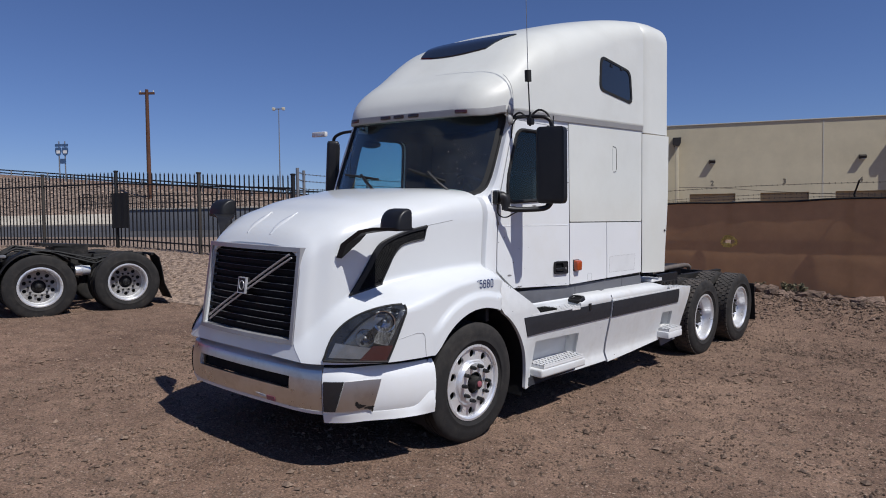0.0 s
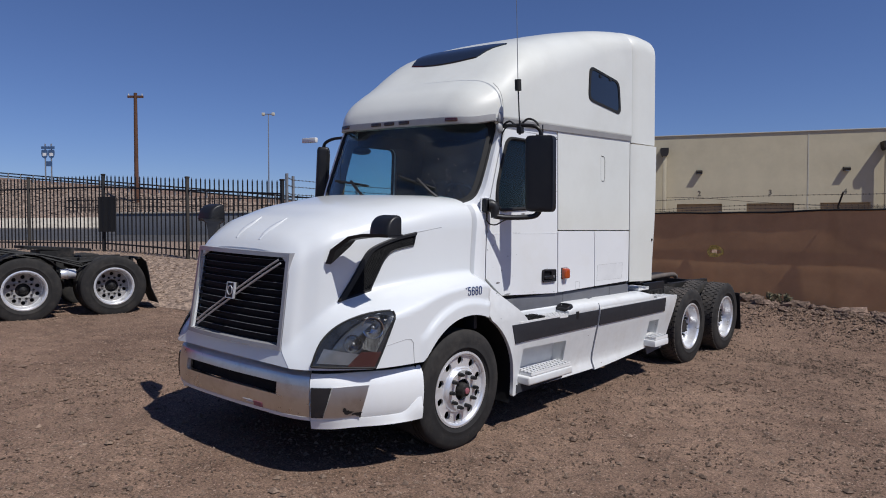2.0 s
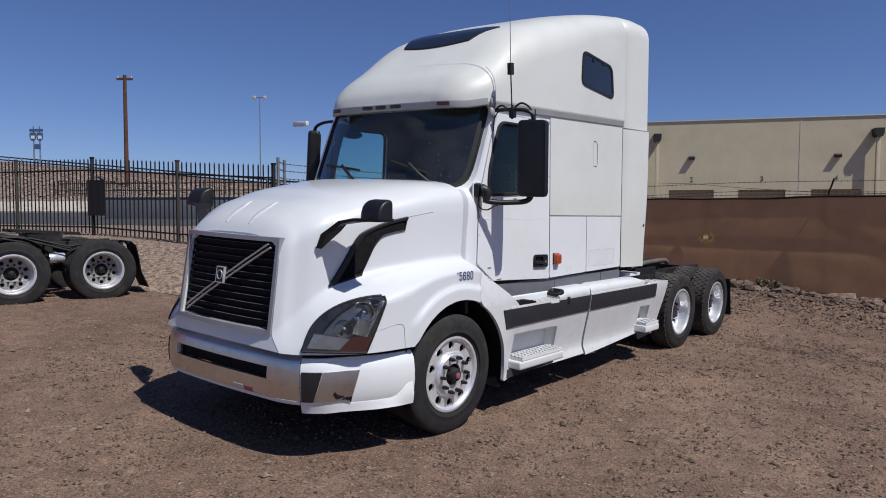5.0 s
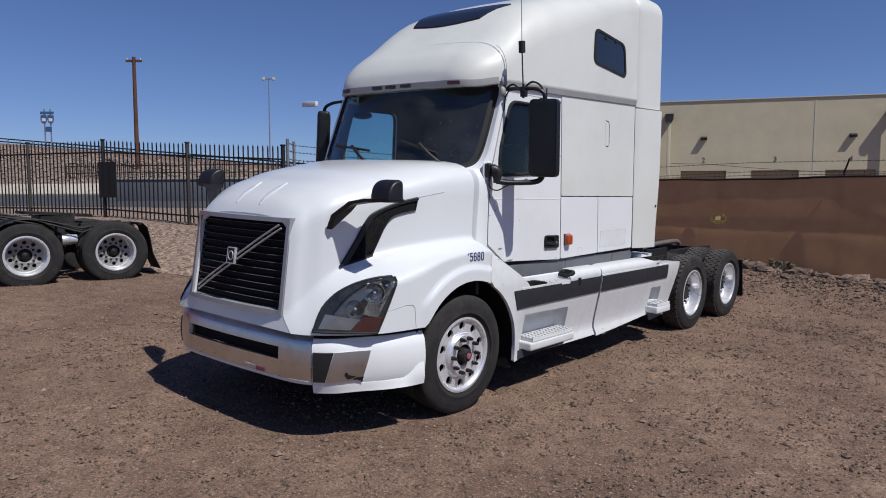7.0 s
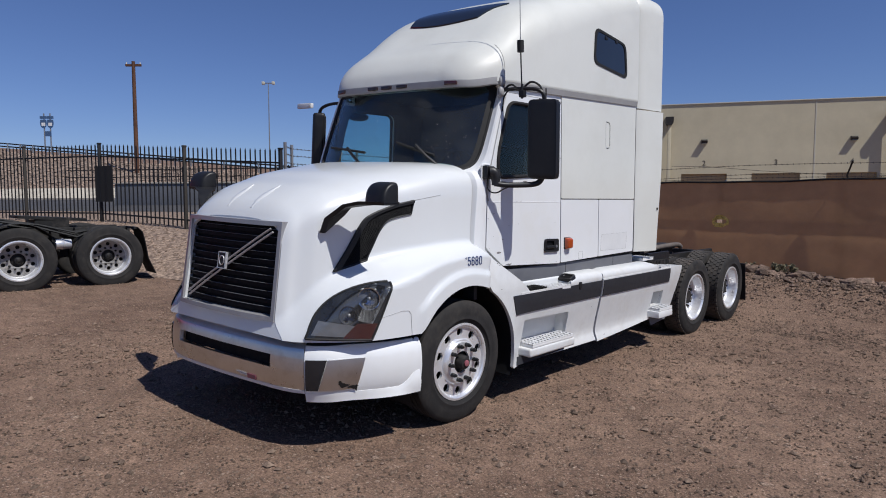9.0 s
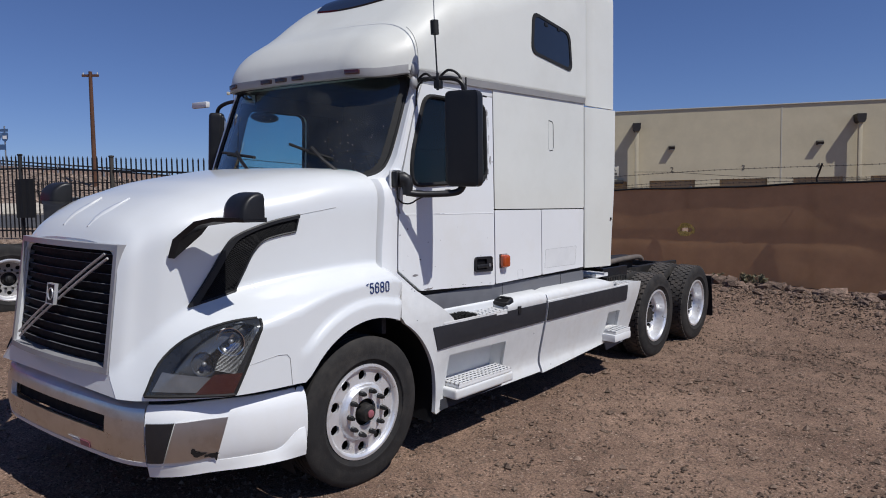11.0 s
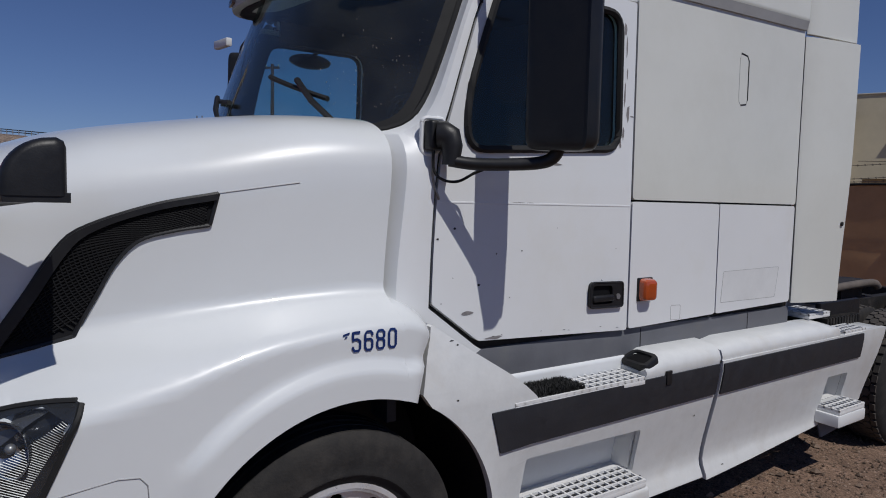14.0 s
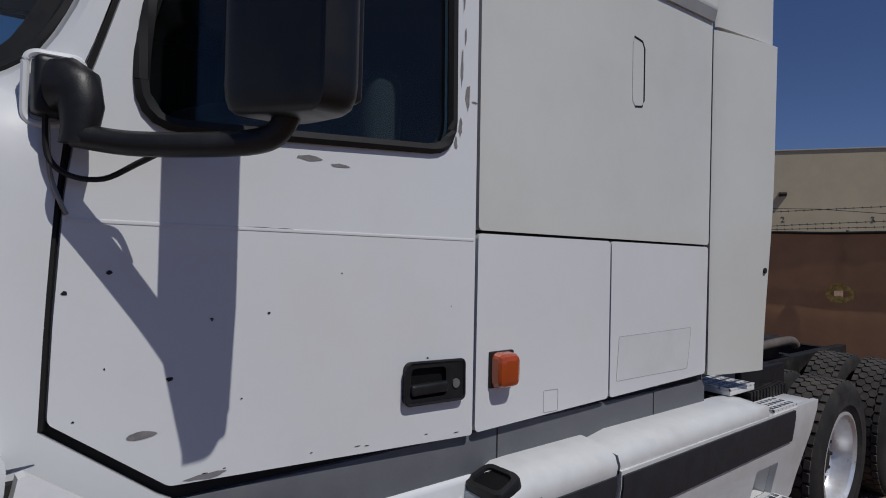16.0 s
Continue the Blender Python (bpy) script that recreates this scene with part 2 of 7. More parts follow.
def rings(bm, loops, close_ring=True, cap=True, close_end=False):
    """Skin a list of loops with the same number of points."""
    vs = [[bm.verts.new(p) for p in loop] for loop in loops]
    n = len(vs[0])
    for a, b in zip(vs, vs[1:] + ([vs[0]] if close_end else [])):
        for k in range(n if close_ring else n - 1):
            j = (k + 1) % n
            try:
                bm.faces.new((a[k], a[j], b[j], b[k]))
            except ValueError:
                pass
    if cap and not close_end and close_ring:
        for ring in (vs[0], vs[-1]):
            try:
                bm.faces.new(ring)
            except ValueError:
                pass
    return vs


def rod(bm, a, b, r, r2=None, seg=10):
    a, b = Vector(a), Vector(b)
    q = (b - a).to_track_quat("Z", "Y").to_matrix()
    loops = []
    for p, rad in ((a, r), (b, r if r2 is None else r2)):
        loops.append([p + q @ Vector((rad * math.cos(2 * math.pi * k / seg), rad * math.sin(2 * math.pi * k / seg), 0)) for k in range(seg)])
    rings(bm, loops)
    return bm


def tube(bm, pts, r, seg=8):
    pts = [Vector(p) for p in pts]
    loops = []
    up = Vector((0.13, 0.21, 0.97))
    for k, p in enumerate(pts):
        d = (pts[min(k + 1, len(pts) - 1)] - pts[max(k - 1, 0)]).normalized()
        s = d.cross(up).normalized()
        t = s.cross(d)
        loops.append([p + r * (math.cos(2 * math.pi * j / seg) * s + math.sin(2 * math.pi * j / seg) * t) for j in range(seg)])
    rings(bm, loops)
    return bm


def smooth_path(pts, per=5):
    """More points along a soft curve through pts."""
    pts = [Vector(p) for p in pts]
    out = []
    for k in range(len(pts) - 1):
        a, b, c, d = pts[max(k - 1, 0)], pts[k], pts[k + 1], pts[min(k + 2, len(pts) - 1)]
        for j in range(per):
            t = j / per
            out.append(0.5 * (2 * b + (c - a) * t + (2 * a - 5 * b + 4 * c - d) * t**2 + (3 * b - a - 3 * c + d) * t**3))
    return out + [pts[-1]]


def lathe(bm, prof, seg=48, axis="x", at=(0, 0, 0)):
    """Turn (radius, along) pairs round an axis through at."""
    at = Vector(at)
    loops = []
    for r, a in prof:
        loop = []
        for k in range(seg):
            c, s = math.cos(2 * math.pi * k / seg), math.sin(2 * math.pi * k / seg)
            loop.append(at + (Vector((a, r * c, r * s)) if axis == "x" else Vector((r * c, r * s, a)) if axis == "z" else Vector((r * c, a, r * s))))
        loops.append(loop)
    rings(bm, loops, cap=False)
    return bm


def outline(pts, radius=0.0, steps=4):
    """A closed 2D outline with rounded corners."""
    if not radius:
        return [Vector(p) for p in pts]
    out = []
    n = len(pts)
    for k in range(n):
        p0, p1, p2 = Vector(pts[k - 1]), Vector(pts[k]), Vector(pts[(k + 1) % n])
        r = min(radius, (p0 - p1).length * 0.45, (p2 - p1).length * 0.45)
        a, b = p1 + (p0 - p1).normalized() * r, p1 + (p2 - p1).normalized() * r
        for j in range(steps + 1):
            t = j / steps
            out.append((1 - t) ** 2 * a + 2 * t * (1 - t) * p1 + t * t * b)
    return out


def panel(bm, outer, holes, place, thick):
    """A flat or curved sheet with real holes. place(u, v, d) gives the point at depth d behind the face."""
    polys = [outer] + list(holes)
    flat = [p for poly in polys for p in poly]
    tris = tessellate_polygon([[Vector((p[0], p[1], 0)) for p in poly] for poly in polys])
    front = [bm.verts.new(place(p[0], p[1], 0.0)) for p in flat]
    back = [bm.verts.new(place(p[0], p[1], thick)) for p in flat]
    for a, b, c in tris:
        for ring in ((front[a], front[b], front[c]), (back[c], back[b], back[a])):
            try:
                bm.faces.new(ring)
            except ValueError:
                pass
    k = 0
    for poly in polys:
        n = len(poly)
        for j in range(n):
            a, b = k + j, k + (j + 1) % n
            try:
                bm.faces.new((front[a], front[b], back[b], back[a]))
            except ValueError:
                pass
        k += n
    return bm


def lerp_table(table, v):
    for (a, p), (b, q) in zip(table, table[1:]):
        if v <= b:
            t = max(0.0, (v - a) / (b - a))
            return p + (q - p) * t
    return table[-1][1]


def smooth_table(table, v):
    """Cubic through the table's points."""
    n = len(table)
    if v <= table[0][0]:
        return table[0][1]
    if v >= table[-1][0]:
        return table[-1][1]
    k = max(j for j in range(n - 1) if table[j][0] <= v)

    def slope(j):
        a, b = table[max(j - 1, 0)], table[min(j + 1, n - 1)]
        return (b[1] - a[1]) / (b[0] - a[0])

    (a, p), (b, q) = table[k], table[k + 1]
    h = b - a
    t = (v - a) / h
    return (2 * t**3 - 3 * t**2 + 1) * p + (t**3 - 2 * t**2 + t) * h * slope(k) + (3 * t**2 - 2 * t**3) * q + (t**3 - t**2) * h * slope(k + 1)


def step01(v):
    v = min(1.0, max(0.0, v))
    return v * v * (3 - 2 * v)


# ---- ground and the large structure ----
FENCE_AT, FENCE_WAY = Vector((-7.4, 3.85)), Vector((-0.926, -0.377))
FENCE_OUT = Vector((-0.377, 0.926))


def fence_frame(x, y):
    p = Vector((x, y)) - FENCE_AT
    return p.dot(FENCE_WAY), p.dot(FENCE_OUT)


# the first camera stand, and the fence line's scale about it
EYE_AT, EYE_SCALE = Vector((4.71, -4.03, 1.81)), 0.72


def flat_z(x, y):
    a, d = fence_frame(x, y)
    z = 0.052 * (1.2 - x) if -6.8 < x < 1.2 else 0.416 if x <= -6.8 else 0.03 * max(1.2 - x, -4.0)
    z += (0.86 - 0.27 * step01((5.5 - a) / 5.5)) * step01((d + 3.6) / 3.3) * step01((-5.0 - x) / 2.5)
    side = step01((-x - 6) / 6.0)
    z += side * lerp_table([(-1, 0), (0, 0), (8, 0.12), (17, 0.45), (21, 0.62), (22, 1.0), (26, 1.25)], d)
    crest = 1.264 + 0.0874 * (min(max(a, 0), 150) - 23.8)
    z += side * max(-0.3, crest) * step01((d - 26) / 13.0)
    near = math.exp(-((x - 1.5) ** 2 + (y - 2) ** 2) / 900.0)
    z += near * (0.018 * noise.noise((x * 0.7, y * 0.7, 0)) + 0.010 * noise.noise((x * 3.1, y * 3.1, 4)) + 0.005 * noise.noise((x * 9, y * 9, 8)))
    return z


def ground_z(x, y):
    """The yard, rising to a low berm under the screened fence: flat ground shrunk about the first camera stand."""
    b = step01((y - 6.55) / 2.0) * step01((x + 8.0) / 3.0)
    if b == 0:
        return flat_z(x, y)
    top = EYE_AT.z * (1 - EYE_SCALE) - 0.14 + EYE_SCALE * flat_z(EYE_AT.x + (x - EYE_AT.x) / EYE_SCALE, EYE_AT.y + (min(y, 11.0) - EYE_AT.y) / EYE_SCALE)
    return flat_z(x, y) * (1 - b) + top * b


def ground_material():
    m = material("yard_dirt", (0.205, 0.135, 0.096), 0.95, 0, 0.2, 0, 0.30, 5.0, 0, 60, (0.130, 0.083, 0.059), 0.55, 0.40, 0.62)
    nt = m.node_tree
    b = nt.nodes["Principled BSDF"]
    co = [n for n in nt.nodes if n.type == "TEX_COORD"][0]
    old = b.inputs["Base Color"].links[0].from_socket
    # small stones: two sizes of cells, each with a tone of its own
    for scale, share, strength in ((11, 0.93, 0.7), (30, 0.68, 0.9), (75, 0.42, 1.0)):
        v = nt.nodes.new("ShaderNodeTexVoronoi")
        v.inputs["Scale"].default_value = scale
        nt.links.new(co.outputs["Object"], v.inputs["Vector"])
        sep = nt.nodes.new("ShaderNodeSeparateColor")
        nt.links.new(v.outputs["Color"], sep.inputs[0])
        on = nt.nodes.new("ShaderNodeMapRange")
        on.inputs["From Min"].default_value, on.inputs["From Max"].default_value = share, share + 0.05
        nt.links.new(sep.outputs[0], on.inputs["Value"])
        edge = nt.nodes.new("ShaderNodeMapRange")
        edge.inputs["From Min"].default_value, edge.inputs["From Max"].default_value = 0.42, 0.3
        nt.links.new(v.outputs["Distance"], edge.inputs["Value"])
        both = nt.nodes.new("ShaderNodeMath")
        both.operation = "MULTIPLY"
        nt.links.new(on.outputs[0], both.inputs[0])
        nt.links.new(edge.outputs[0], both.inputs[1])
        fac = nt.nodes.new("ShaderNodeMath")
        fac.operation = "MULTIPLY"
        fac.inputs[1].default_value = strength
        nt.links.new(both.outputs[0], fac.inputs[0])
        tone = nt.nodes.new("ShaderNodeValToRGB")
        tone.color_ramp.elements[0].color = (0.075, 0.054, 0.043, 1)
        tone.color_ramp.elements[1].color = (0.33, 0.25, 0.19, 1)
        e = tone.color_ramp.elements.new(0.5)
        e.color = (0.20, 0.125, 0.098, 1)
        nt.links.new(sep.outputs[1], tone.inputs[0])
        mx = nt.nodes.new("ShaderNodeMix")
        mx.data_type = "RGBA"
        nt.links.new(fac.outputs[0], mx.inputs["Factor"])
        nt.links.new(old, mx.inputs["A"])
        nt.links.new(tone.outputs[0], mx.inputs["B"])
        old = mx.outputs["Result"]
        bp = nt.nodes.new("ShaderNodeBump")
        bp.inputs["Strength"].default_value = 0.3 if scale < 10 else 0.7
        bp.inputs["Distance"].default_value = 0.35 / scale
        nt.links.new(both.outputs[0], bp.inputs["Height"])
        if b.inputs["Normal"].links:
            nt.links.new(b.inputs["Normal"].links[0].from_socket, bp.inputs["Normal"])
        nt.links.new(bp.outputs[0], b.inputs["Normal"])
    grain = nt.nodes.new("ShaderNodeTexNoise")
    grain.inputs["Scale"].default_value = 140
    grain.inputs["Detail"].default_value = 4
    nt.links.new(co.outputs["Object"], grain.inputs["Vector"])
    bp = nt.nodes.new("ShaderNodeBump")
    bp.inputs["Strength"].default_value = 0.6
    bp.inputs["Distance"].default_value = 0.006
    nt.links.new(grain.outputs["Fac"], bp.inputs["Height"])
    nt.links.new(b.inputs["Normal"].links[0].from_socket, bp.inputs["Normal"])
    nt.links.new(bp.outputs[0], b.inputs["Normal"])
    speck = nt.nodes.new("ShaderNodeTexNoise")
    speck.inputs["Scale"].default_value = 55
    speck.inputs["Detail"].default_value = 6
    speck.inputs["Roughness"].default_value = 0.75
    nt.links.new(co.outputs["Object"], speck.inputs["Vector"])
    tone = nt.nodes.new("ShaderNodeMapRange")
    tone.inputs["From Min"].default_value, tone.inputs["From Max"].default_value = 0.36, 0.64
    tone.inputs["To Min"].default_value, tone.inputs["To Max"].default_value = 0.48, 1.58
    nt.links.new(speck.outputs["Fac"], tone.inputs["Value"])
    mul = nt.nodes.new("ShaderNodeVectorMath")
    mul.operation = "SCALE"
    nt.links.new(old, mul.inputs[0])
    nt.links.new(tone.outputs[0], mul.inputs["Scale"])
    nt.links.new(mul.outputs[0], b.inputs["Base Color"])
    return m


DIRT = ground_material()
GRAVEL = material("bank_gravel", (0.33, 0.245, 0.185), 0.95, 0, 0.2, 0, 0.5, 16, 1.0, 26, (0.13, 0.095, 0.078), 11, 0.42, 0.58)
STONE_BANK = material("stone_bank", (0.27, 0.205, 0.16), 0.95, 0, 0.2, 0, 0.45, 2.2, 1.0, 6, (0.15, 0.115, 0.095), 1.6, 0.42, 0.58)
ASPHALT = material("street_asphalt", (0.062, 0.062, 0.066), 0.9, 0, 0.3, 0, 0.2, 3, 0.3, 90, (0.085, 0.08, 0.078), 0.5, 0.45, 0.7)
CONCRETE = material("pale_concrete", (0.50, 0.45, 0.37), 0.9, 0, 0.3, 0, 0.12, 3, 0.3, 60, (0.30, 0.26, 0.21), 0.8, 0.45, 0.75)


def grid_mesh(name, us, vs, place, mat, smooth=60):
    verts = [place(u, v) for v in vs for u in us]
    n = len(us)
    faces = [(j * n + i, j * n + i + 1, (j + 1) * n + i + 1, (j + 1) * n + i) for j in range(len(vs) - 1) for i in range(n - 1)]
    me = bpy.data.meshes.new(name)
    me.from_pydata(verts, [], faces)
    me.materials.append(mat)
    me.polygons.foreach_set("use_smooth", [True] * len(me.polygons))
    return new(name, me)


def spread(n, reach, centre):
    return [centre + reach * math.sinh(6.2 * (2 * k / (n - 1) - 1)) / math.sinh(6.2) for k in range(n)]


GX, GY = spread(300, 2200, 0.5), spread(300, 2200, 1.0)
ground = grid_mesh("ground", GX, GY, lambda x, y: (x, y, ground_z(x, y)), DIRT)
tagged(ground, "brown dirt and gravel yard, dry and dusty", "ground", kind="structure")


def strip(name, a0, a1, d0, d1, na, nd, lift, mat, label, category):
    def place(a, d):
        p = FENCE_AT + FENCE_WAY * a + FENCE_OUT * d
        return (p.x, p.y, ground_z(p.x, p.y) + lift)
    us = [a0 + (a1 - a0) * k / na for k in range(na + 1)]
    vs = [d0 + (d1 - d0) * k / nd for k in range(nd + 1)]
    return tagged(grid_mesh(name, us, vs, place, mat), label, category, kind="structure")


strip("gravel_verge", -1.0, 34, -3.0, 7.0, 60, 24, 0.012, GRAVEL, "pale loose gravel bank under the picket fence", "gravel")
strip("road", -6, 150, 7.0, 20.5, 60, 20, 0.02, ASPHALT, "dark grey asphalt street beyond the fence", "road")
strip("pavement", -6, 150, 22.0, 26.0, 60, 6, 0.02, CONCRETE, "pale concrete pavement behind the street kerb", "pavement")
strip("stone_bank", -6, 150, 26.0, 40.0, 110, 30, 0.03, STONE_BANK, "bank of brown stones rising to the highway", "bank")
kerb_bm = bmesh.new()
loops = []
for k in range(51):
    a = -6 + 2 * k
    p = FENCE_AT + FENCE_WAY * a + FENCE_OUT * 20.6
    q = FENCE_AT + FENCE_WAY * a + FENCE_OUT * 22.0
    z0, z1 = ground_z(p.x, p.y), ground_z(q.x, q.y) + 0.05 + 0.40 * step01((a - 8) / 3)
    loops.append([(p.x, p.y, z0 - 0.1), (p.x, p.y, z0 + 0.12), (q.x, q.y, z1), (q.x, q.y, z0 - 0.1)])
rings(kerb_bm, loops)
tagged(link("kerb", kerb_bm, CONCRETE, 30), "pale concrete kerb along the street", "kerb", kind="structure")

# building with loading docks
BUILDING_AT, BUILDING_TURN = Vector((-10.95, 31.26)), math.degrees(math.atan2(0.459, 0.888))
STUCCO = material("tan_stucco", (0.57, 0.505, 0.355), 0.9, 0, 0.3, 0, 0.06, 1.2, 0.25, 70, (0.50, 0.44, 0.305), 0.35, 0.42, 0.75)
DOOR_TAN = material("tan_dock_door", (0.40, 0.285, 0.15), 0.7, 0, 0.4, 0, 0.08, 3, 0.1, 40)
ROLLED = material("pale_edge_trim", (0.52, 0.49, 0.40), 0.6, 0, 0.4, 0, 0.1, 4)
FIXTURE = material("bronze_fixture", (0.035, 0.03, 0.026), 0.5, 0.3, 0.5, 0, 0.2, 10)
INK_GREY = material("faded_sign_paint", (0.12, 0.11, 0.09), 0.8, 0, 0.3, 0, 0.15, 10)

building = thing("warehouse", (BUILDING_AT.x, BUILDING_AT.y, 0), "tan stucco warehouse with loading docks and flat parapet", "building", turn=BUILDING_TURN)
DOCKS = [-10.1, -6.5, -2.95, 0.6, 4.2, 7.8, 11.4, 15.0, 18.6]
wall_holes = [outline([(s, 1.2), (s + 2.35, 1.2), (s + 2.35, 3.28), (s, 3.28)]) for s in DOCKS]
wall_outer = [Vector(p) for p in ((-14, -0.3), (34, -0.3), (34, 7.08), (-14, 7.08))]
bm = panel(bmesh.new(), wall_outer, wall_holes, lambda u, v, d: (u, d, v), 0.25)
part("front_wall", bm, STUCCO, building, smooth=0)
bm = slab((-14, 0.26, -0.3), (-13.7, 22, 7.08))
box(bm, (33.7, 0.26, -0.3), (34, 22, 7.08))
box(bm, (-13.7, 21.7, -0.3), (33.7, 22, 7.08))
part("outer_wall", bm, STUCCO, building, smooth=0)
part("roof", slab((-13.7, 0.26, 6.5), (33.7, 21.7, 6.6)), ROLLED, building, smooth=0)
part("parapet_cap", slab((-14.05, -0.05, 7.084), (34.05, 0.3, 7.14), 0.01), ROLLED, building)
for s in (-7.2, 7.2, 21.5):
    part("wall_joint", slab((s - 0.03, -0.012, -0.2), (s + 0.03, -0.002, 7.05)), ROLLED, building, smooth=0)
for s in DOCKS:
    door = part("dock_door", slab((s + 0.002, 0.14, 1.2), (s + 2.348, 0.2, 3.275)), DOOR_TAN, building, "tan sectional dock door, closed")
    for k in range(4):
        part("door_section", slab((s + 0.03, 0.12, 1.22 + 0.51 * k), (s + 2.32, 0.14, 1.70 + 0.51 * k), 0.01), DOOR_TAN, door)


def wall_lamp(s, z):
    lamp = thing("wall_lamp", (0, 0, 0), "dark bronze wall pack lamp on the stucco wall", "wall lamp", "warehouse wall lamps")
    lamp.matrix_world = building.matrix_world @ pose(s, 0, z)
    bm = bmesh.new()
    rings(bm, [[(x, y, zz) for y, zz in ((0, -0.11), (-0.21, -0.09), (-0.24, 0.02), (-0.12, 0.10), (0, 0.11))] for x in (-0.15, 0.15)])
    part("housing", bm, FIXTURE, lamp, smooth=30)
    part("lens", slab((-0.11, -0.20, -0.112), (0.11, -0.05, -0.104)), LAMP_INNER, lamp)
    return lamp


first_lamp = wall_lamp(1.75, 5.05)
for s in (-12.7, 9.0, 16.2, 23.4):
    copy_thing(first_lamp, building.matrix_world @ pose(s, 0, 5.05))


def downspout(s):
    spout = thing("downspout", (0, 0, 0), "tan scupper box and downspout on the stucco wall", "downspout", "warehouse downspouts")
    spout.matrix_world = building.matrix_world @ pose(s, 0, 0)
    part("pipe", slab((-0.09, -0.42, 0.0), (0.09, -0.24, 6.0), 0.02), STUCCO, spout)
    bm = bmesh.new()
    rings(bm, [[(x * k, y, z) for x, y in ((-0.2, -0.55), (0.2, -0.55), (0.2, 0), (-0.2, 0))] for z, k in ((5.95, 0.6), (6.1, 1), (6.4, 1.05))])
    part("scupper_box", bm, FIXTURE, spout, smooth=30)
    return spout


first_spout = downspout(-0.1)
for s in (-11.1, 10.75, 21.6):
    copy_thing(first_spout, building.matrix_world @ pose(s, 0, 0))


def lettering(name, text, size, m, mat, label, category="sign", extrude=0.004, narrow=1.0):
    cu = bpy.data.curves.new(name, "FONT")
    cu.body, cu.size, cu.extrude = text, size, extrude
    cu.align_x = "CENTER"
    tmp = bpy.data.objects.new(name, cu)
    me = bpy.data.meshes.new_from_object(tmp)
    bpy.data.objects.remove(tmp)
    me.materials.clear()
    me.materials.append(mat)
    ob = new(name, me)
    ob.matrix_world = m @ Matrix.Diagonal((narrow, 1, 1, 1))
    return tagged(ob, label, category) if label else ob


for k, s in enumerate(DOCKS):
    if s > -3:
        number = lettering("dock_number", str(k - 1), 0.38, building.matrix_world @ pose(s + 1.17, -0.01, 3.75, 90), INK_GREY, "")
        number.parent = building
        number.matrix_parent_inverse = building.matrix_world.inverted()


# ---- brown screened fence ----
SCREEN = material("brown_fence_fabric", (0.55, 0.322, 0.172), 0.85, 0, 0.2, 0, 0.12, 1.2, 0.25, 300, (0.46, 0.265, 0.14), 0.5, 0.35, 0.75)
nt = SCREEN.node_tree
fab = nt.nodes["Principled BSDF"]
thru = nt.nodes.new("ShaderNodeBsdfTranslucent")
nt.links.new(fab.inputs["Base Color"].links[0].from_socket, thru.inputs["Color"])
mixf = nt.nodes.new("ShaderNodeMixShader")
mixf.inputs[0].default_value = 0.55
nt.links.new(fab.outputs[0], mixf.inputs[1])
nt.links.new(thru.outputs[0], mixf.inputs[2])
nt.links.new(mixf.outputs[0], nt.nodes["Material Output"].inputs["Surface"])
PIPE = material("galvanised_pipe", (0.28, 0.28, 0.28), 0.5, 0.7, 0.5, 0, 0.15, 12)
WIRE = material("rusty_wire", (0.07, 0.06, 0.055), 0.7, 0.5, 0.4, 0, 0.2, 12)
FENCE_Y, FENCE_H = 15.0, 2.32


def screen_y(x):
    return FENCE_Y - 0.03 * (x - 1)


def fold(x, z):
    u = z / FENCE_H
    w = 0.035 * noise.noise((x * 0.55, z * 0.9, 2)) + 0.02 * noise.noise((x * 1.7, z * 1.1, 5)) + 0.012 * noise.noise((x * 3.3 + z * 2, z * 3, 9))
    return 0.40 * w * min(1, 6 * u) * min(1, 8 * (1 - u)) - 0.05 * math.exp(-((z - 0.95) / 0.10) ** 2) * 0.5


screen_fence = thing("screened_fence", (0, FENCE_Y, 0), "chain-link fence covered with brown windscreen fabric, sagging", "fence")
XS = [-13 + 0.15 * k for k in range(221)]
ZS = [-0.20 + (FENCE_H + 0.20) * k / 17 for k in range(18)]
cloth = grid_mesh("fabric", XS, ZS, lambda x, z: (x, screen_y(x) - FENCE_Y - 0.03 + fold(x, z), z + (0.014 * math.sin(x * 1.3) + 0.008 * math.sin(x * 3.1)) * (z / FENCE_H) ** 3), SCREEN)
tear = bmesh.new()
tear.from_mesh(cloth.data)
bmesh.ops.delete(tear, geom=[f for f in tear.faces if -2.34 < f.calc_center_median().x < -2.14 and 1.13 < f.calc_center_median().z < 1.275], context="FACES")
tear.to_mesh(cloth.data)
tear.free()
cloth.parent = screen_fence
hem = bmesh.new()
tube(hem, [(x, screen_y(x) - FENCE_Y - 0.02, FENCE_H + 0.014 * math.sin(x * 1.3) + 0.008 * math.sin(x * 3.1)) for x in XS[::2]], 0.03, 6)
part("top_hem", hem, BLACK_RUBBER, screen_fence, "black hem with ties along the top")
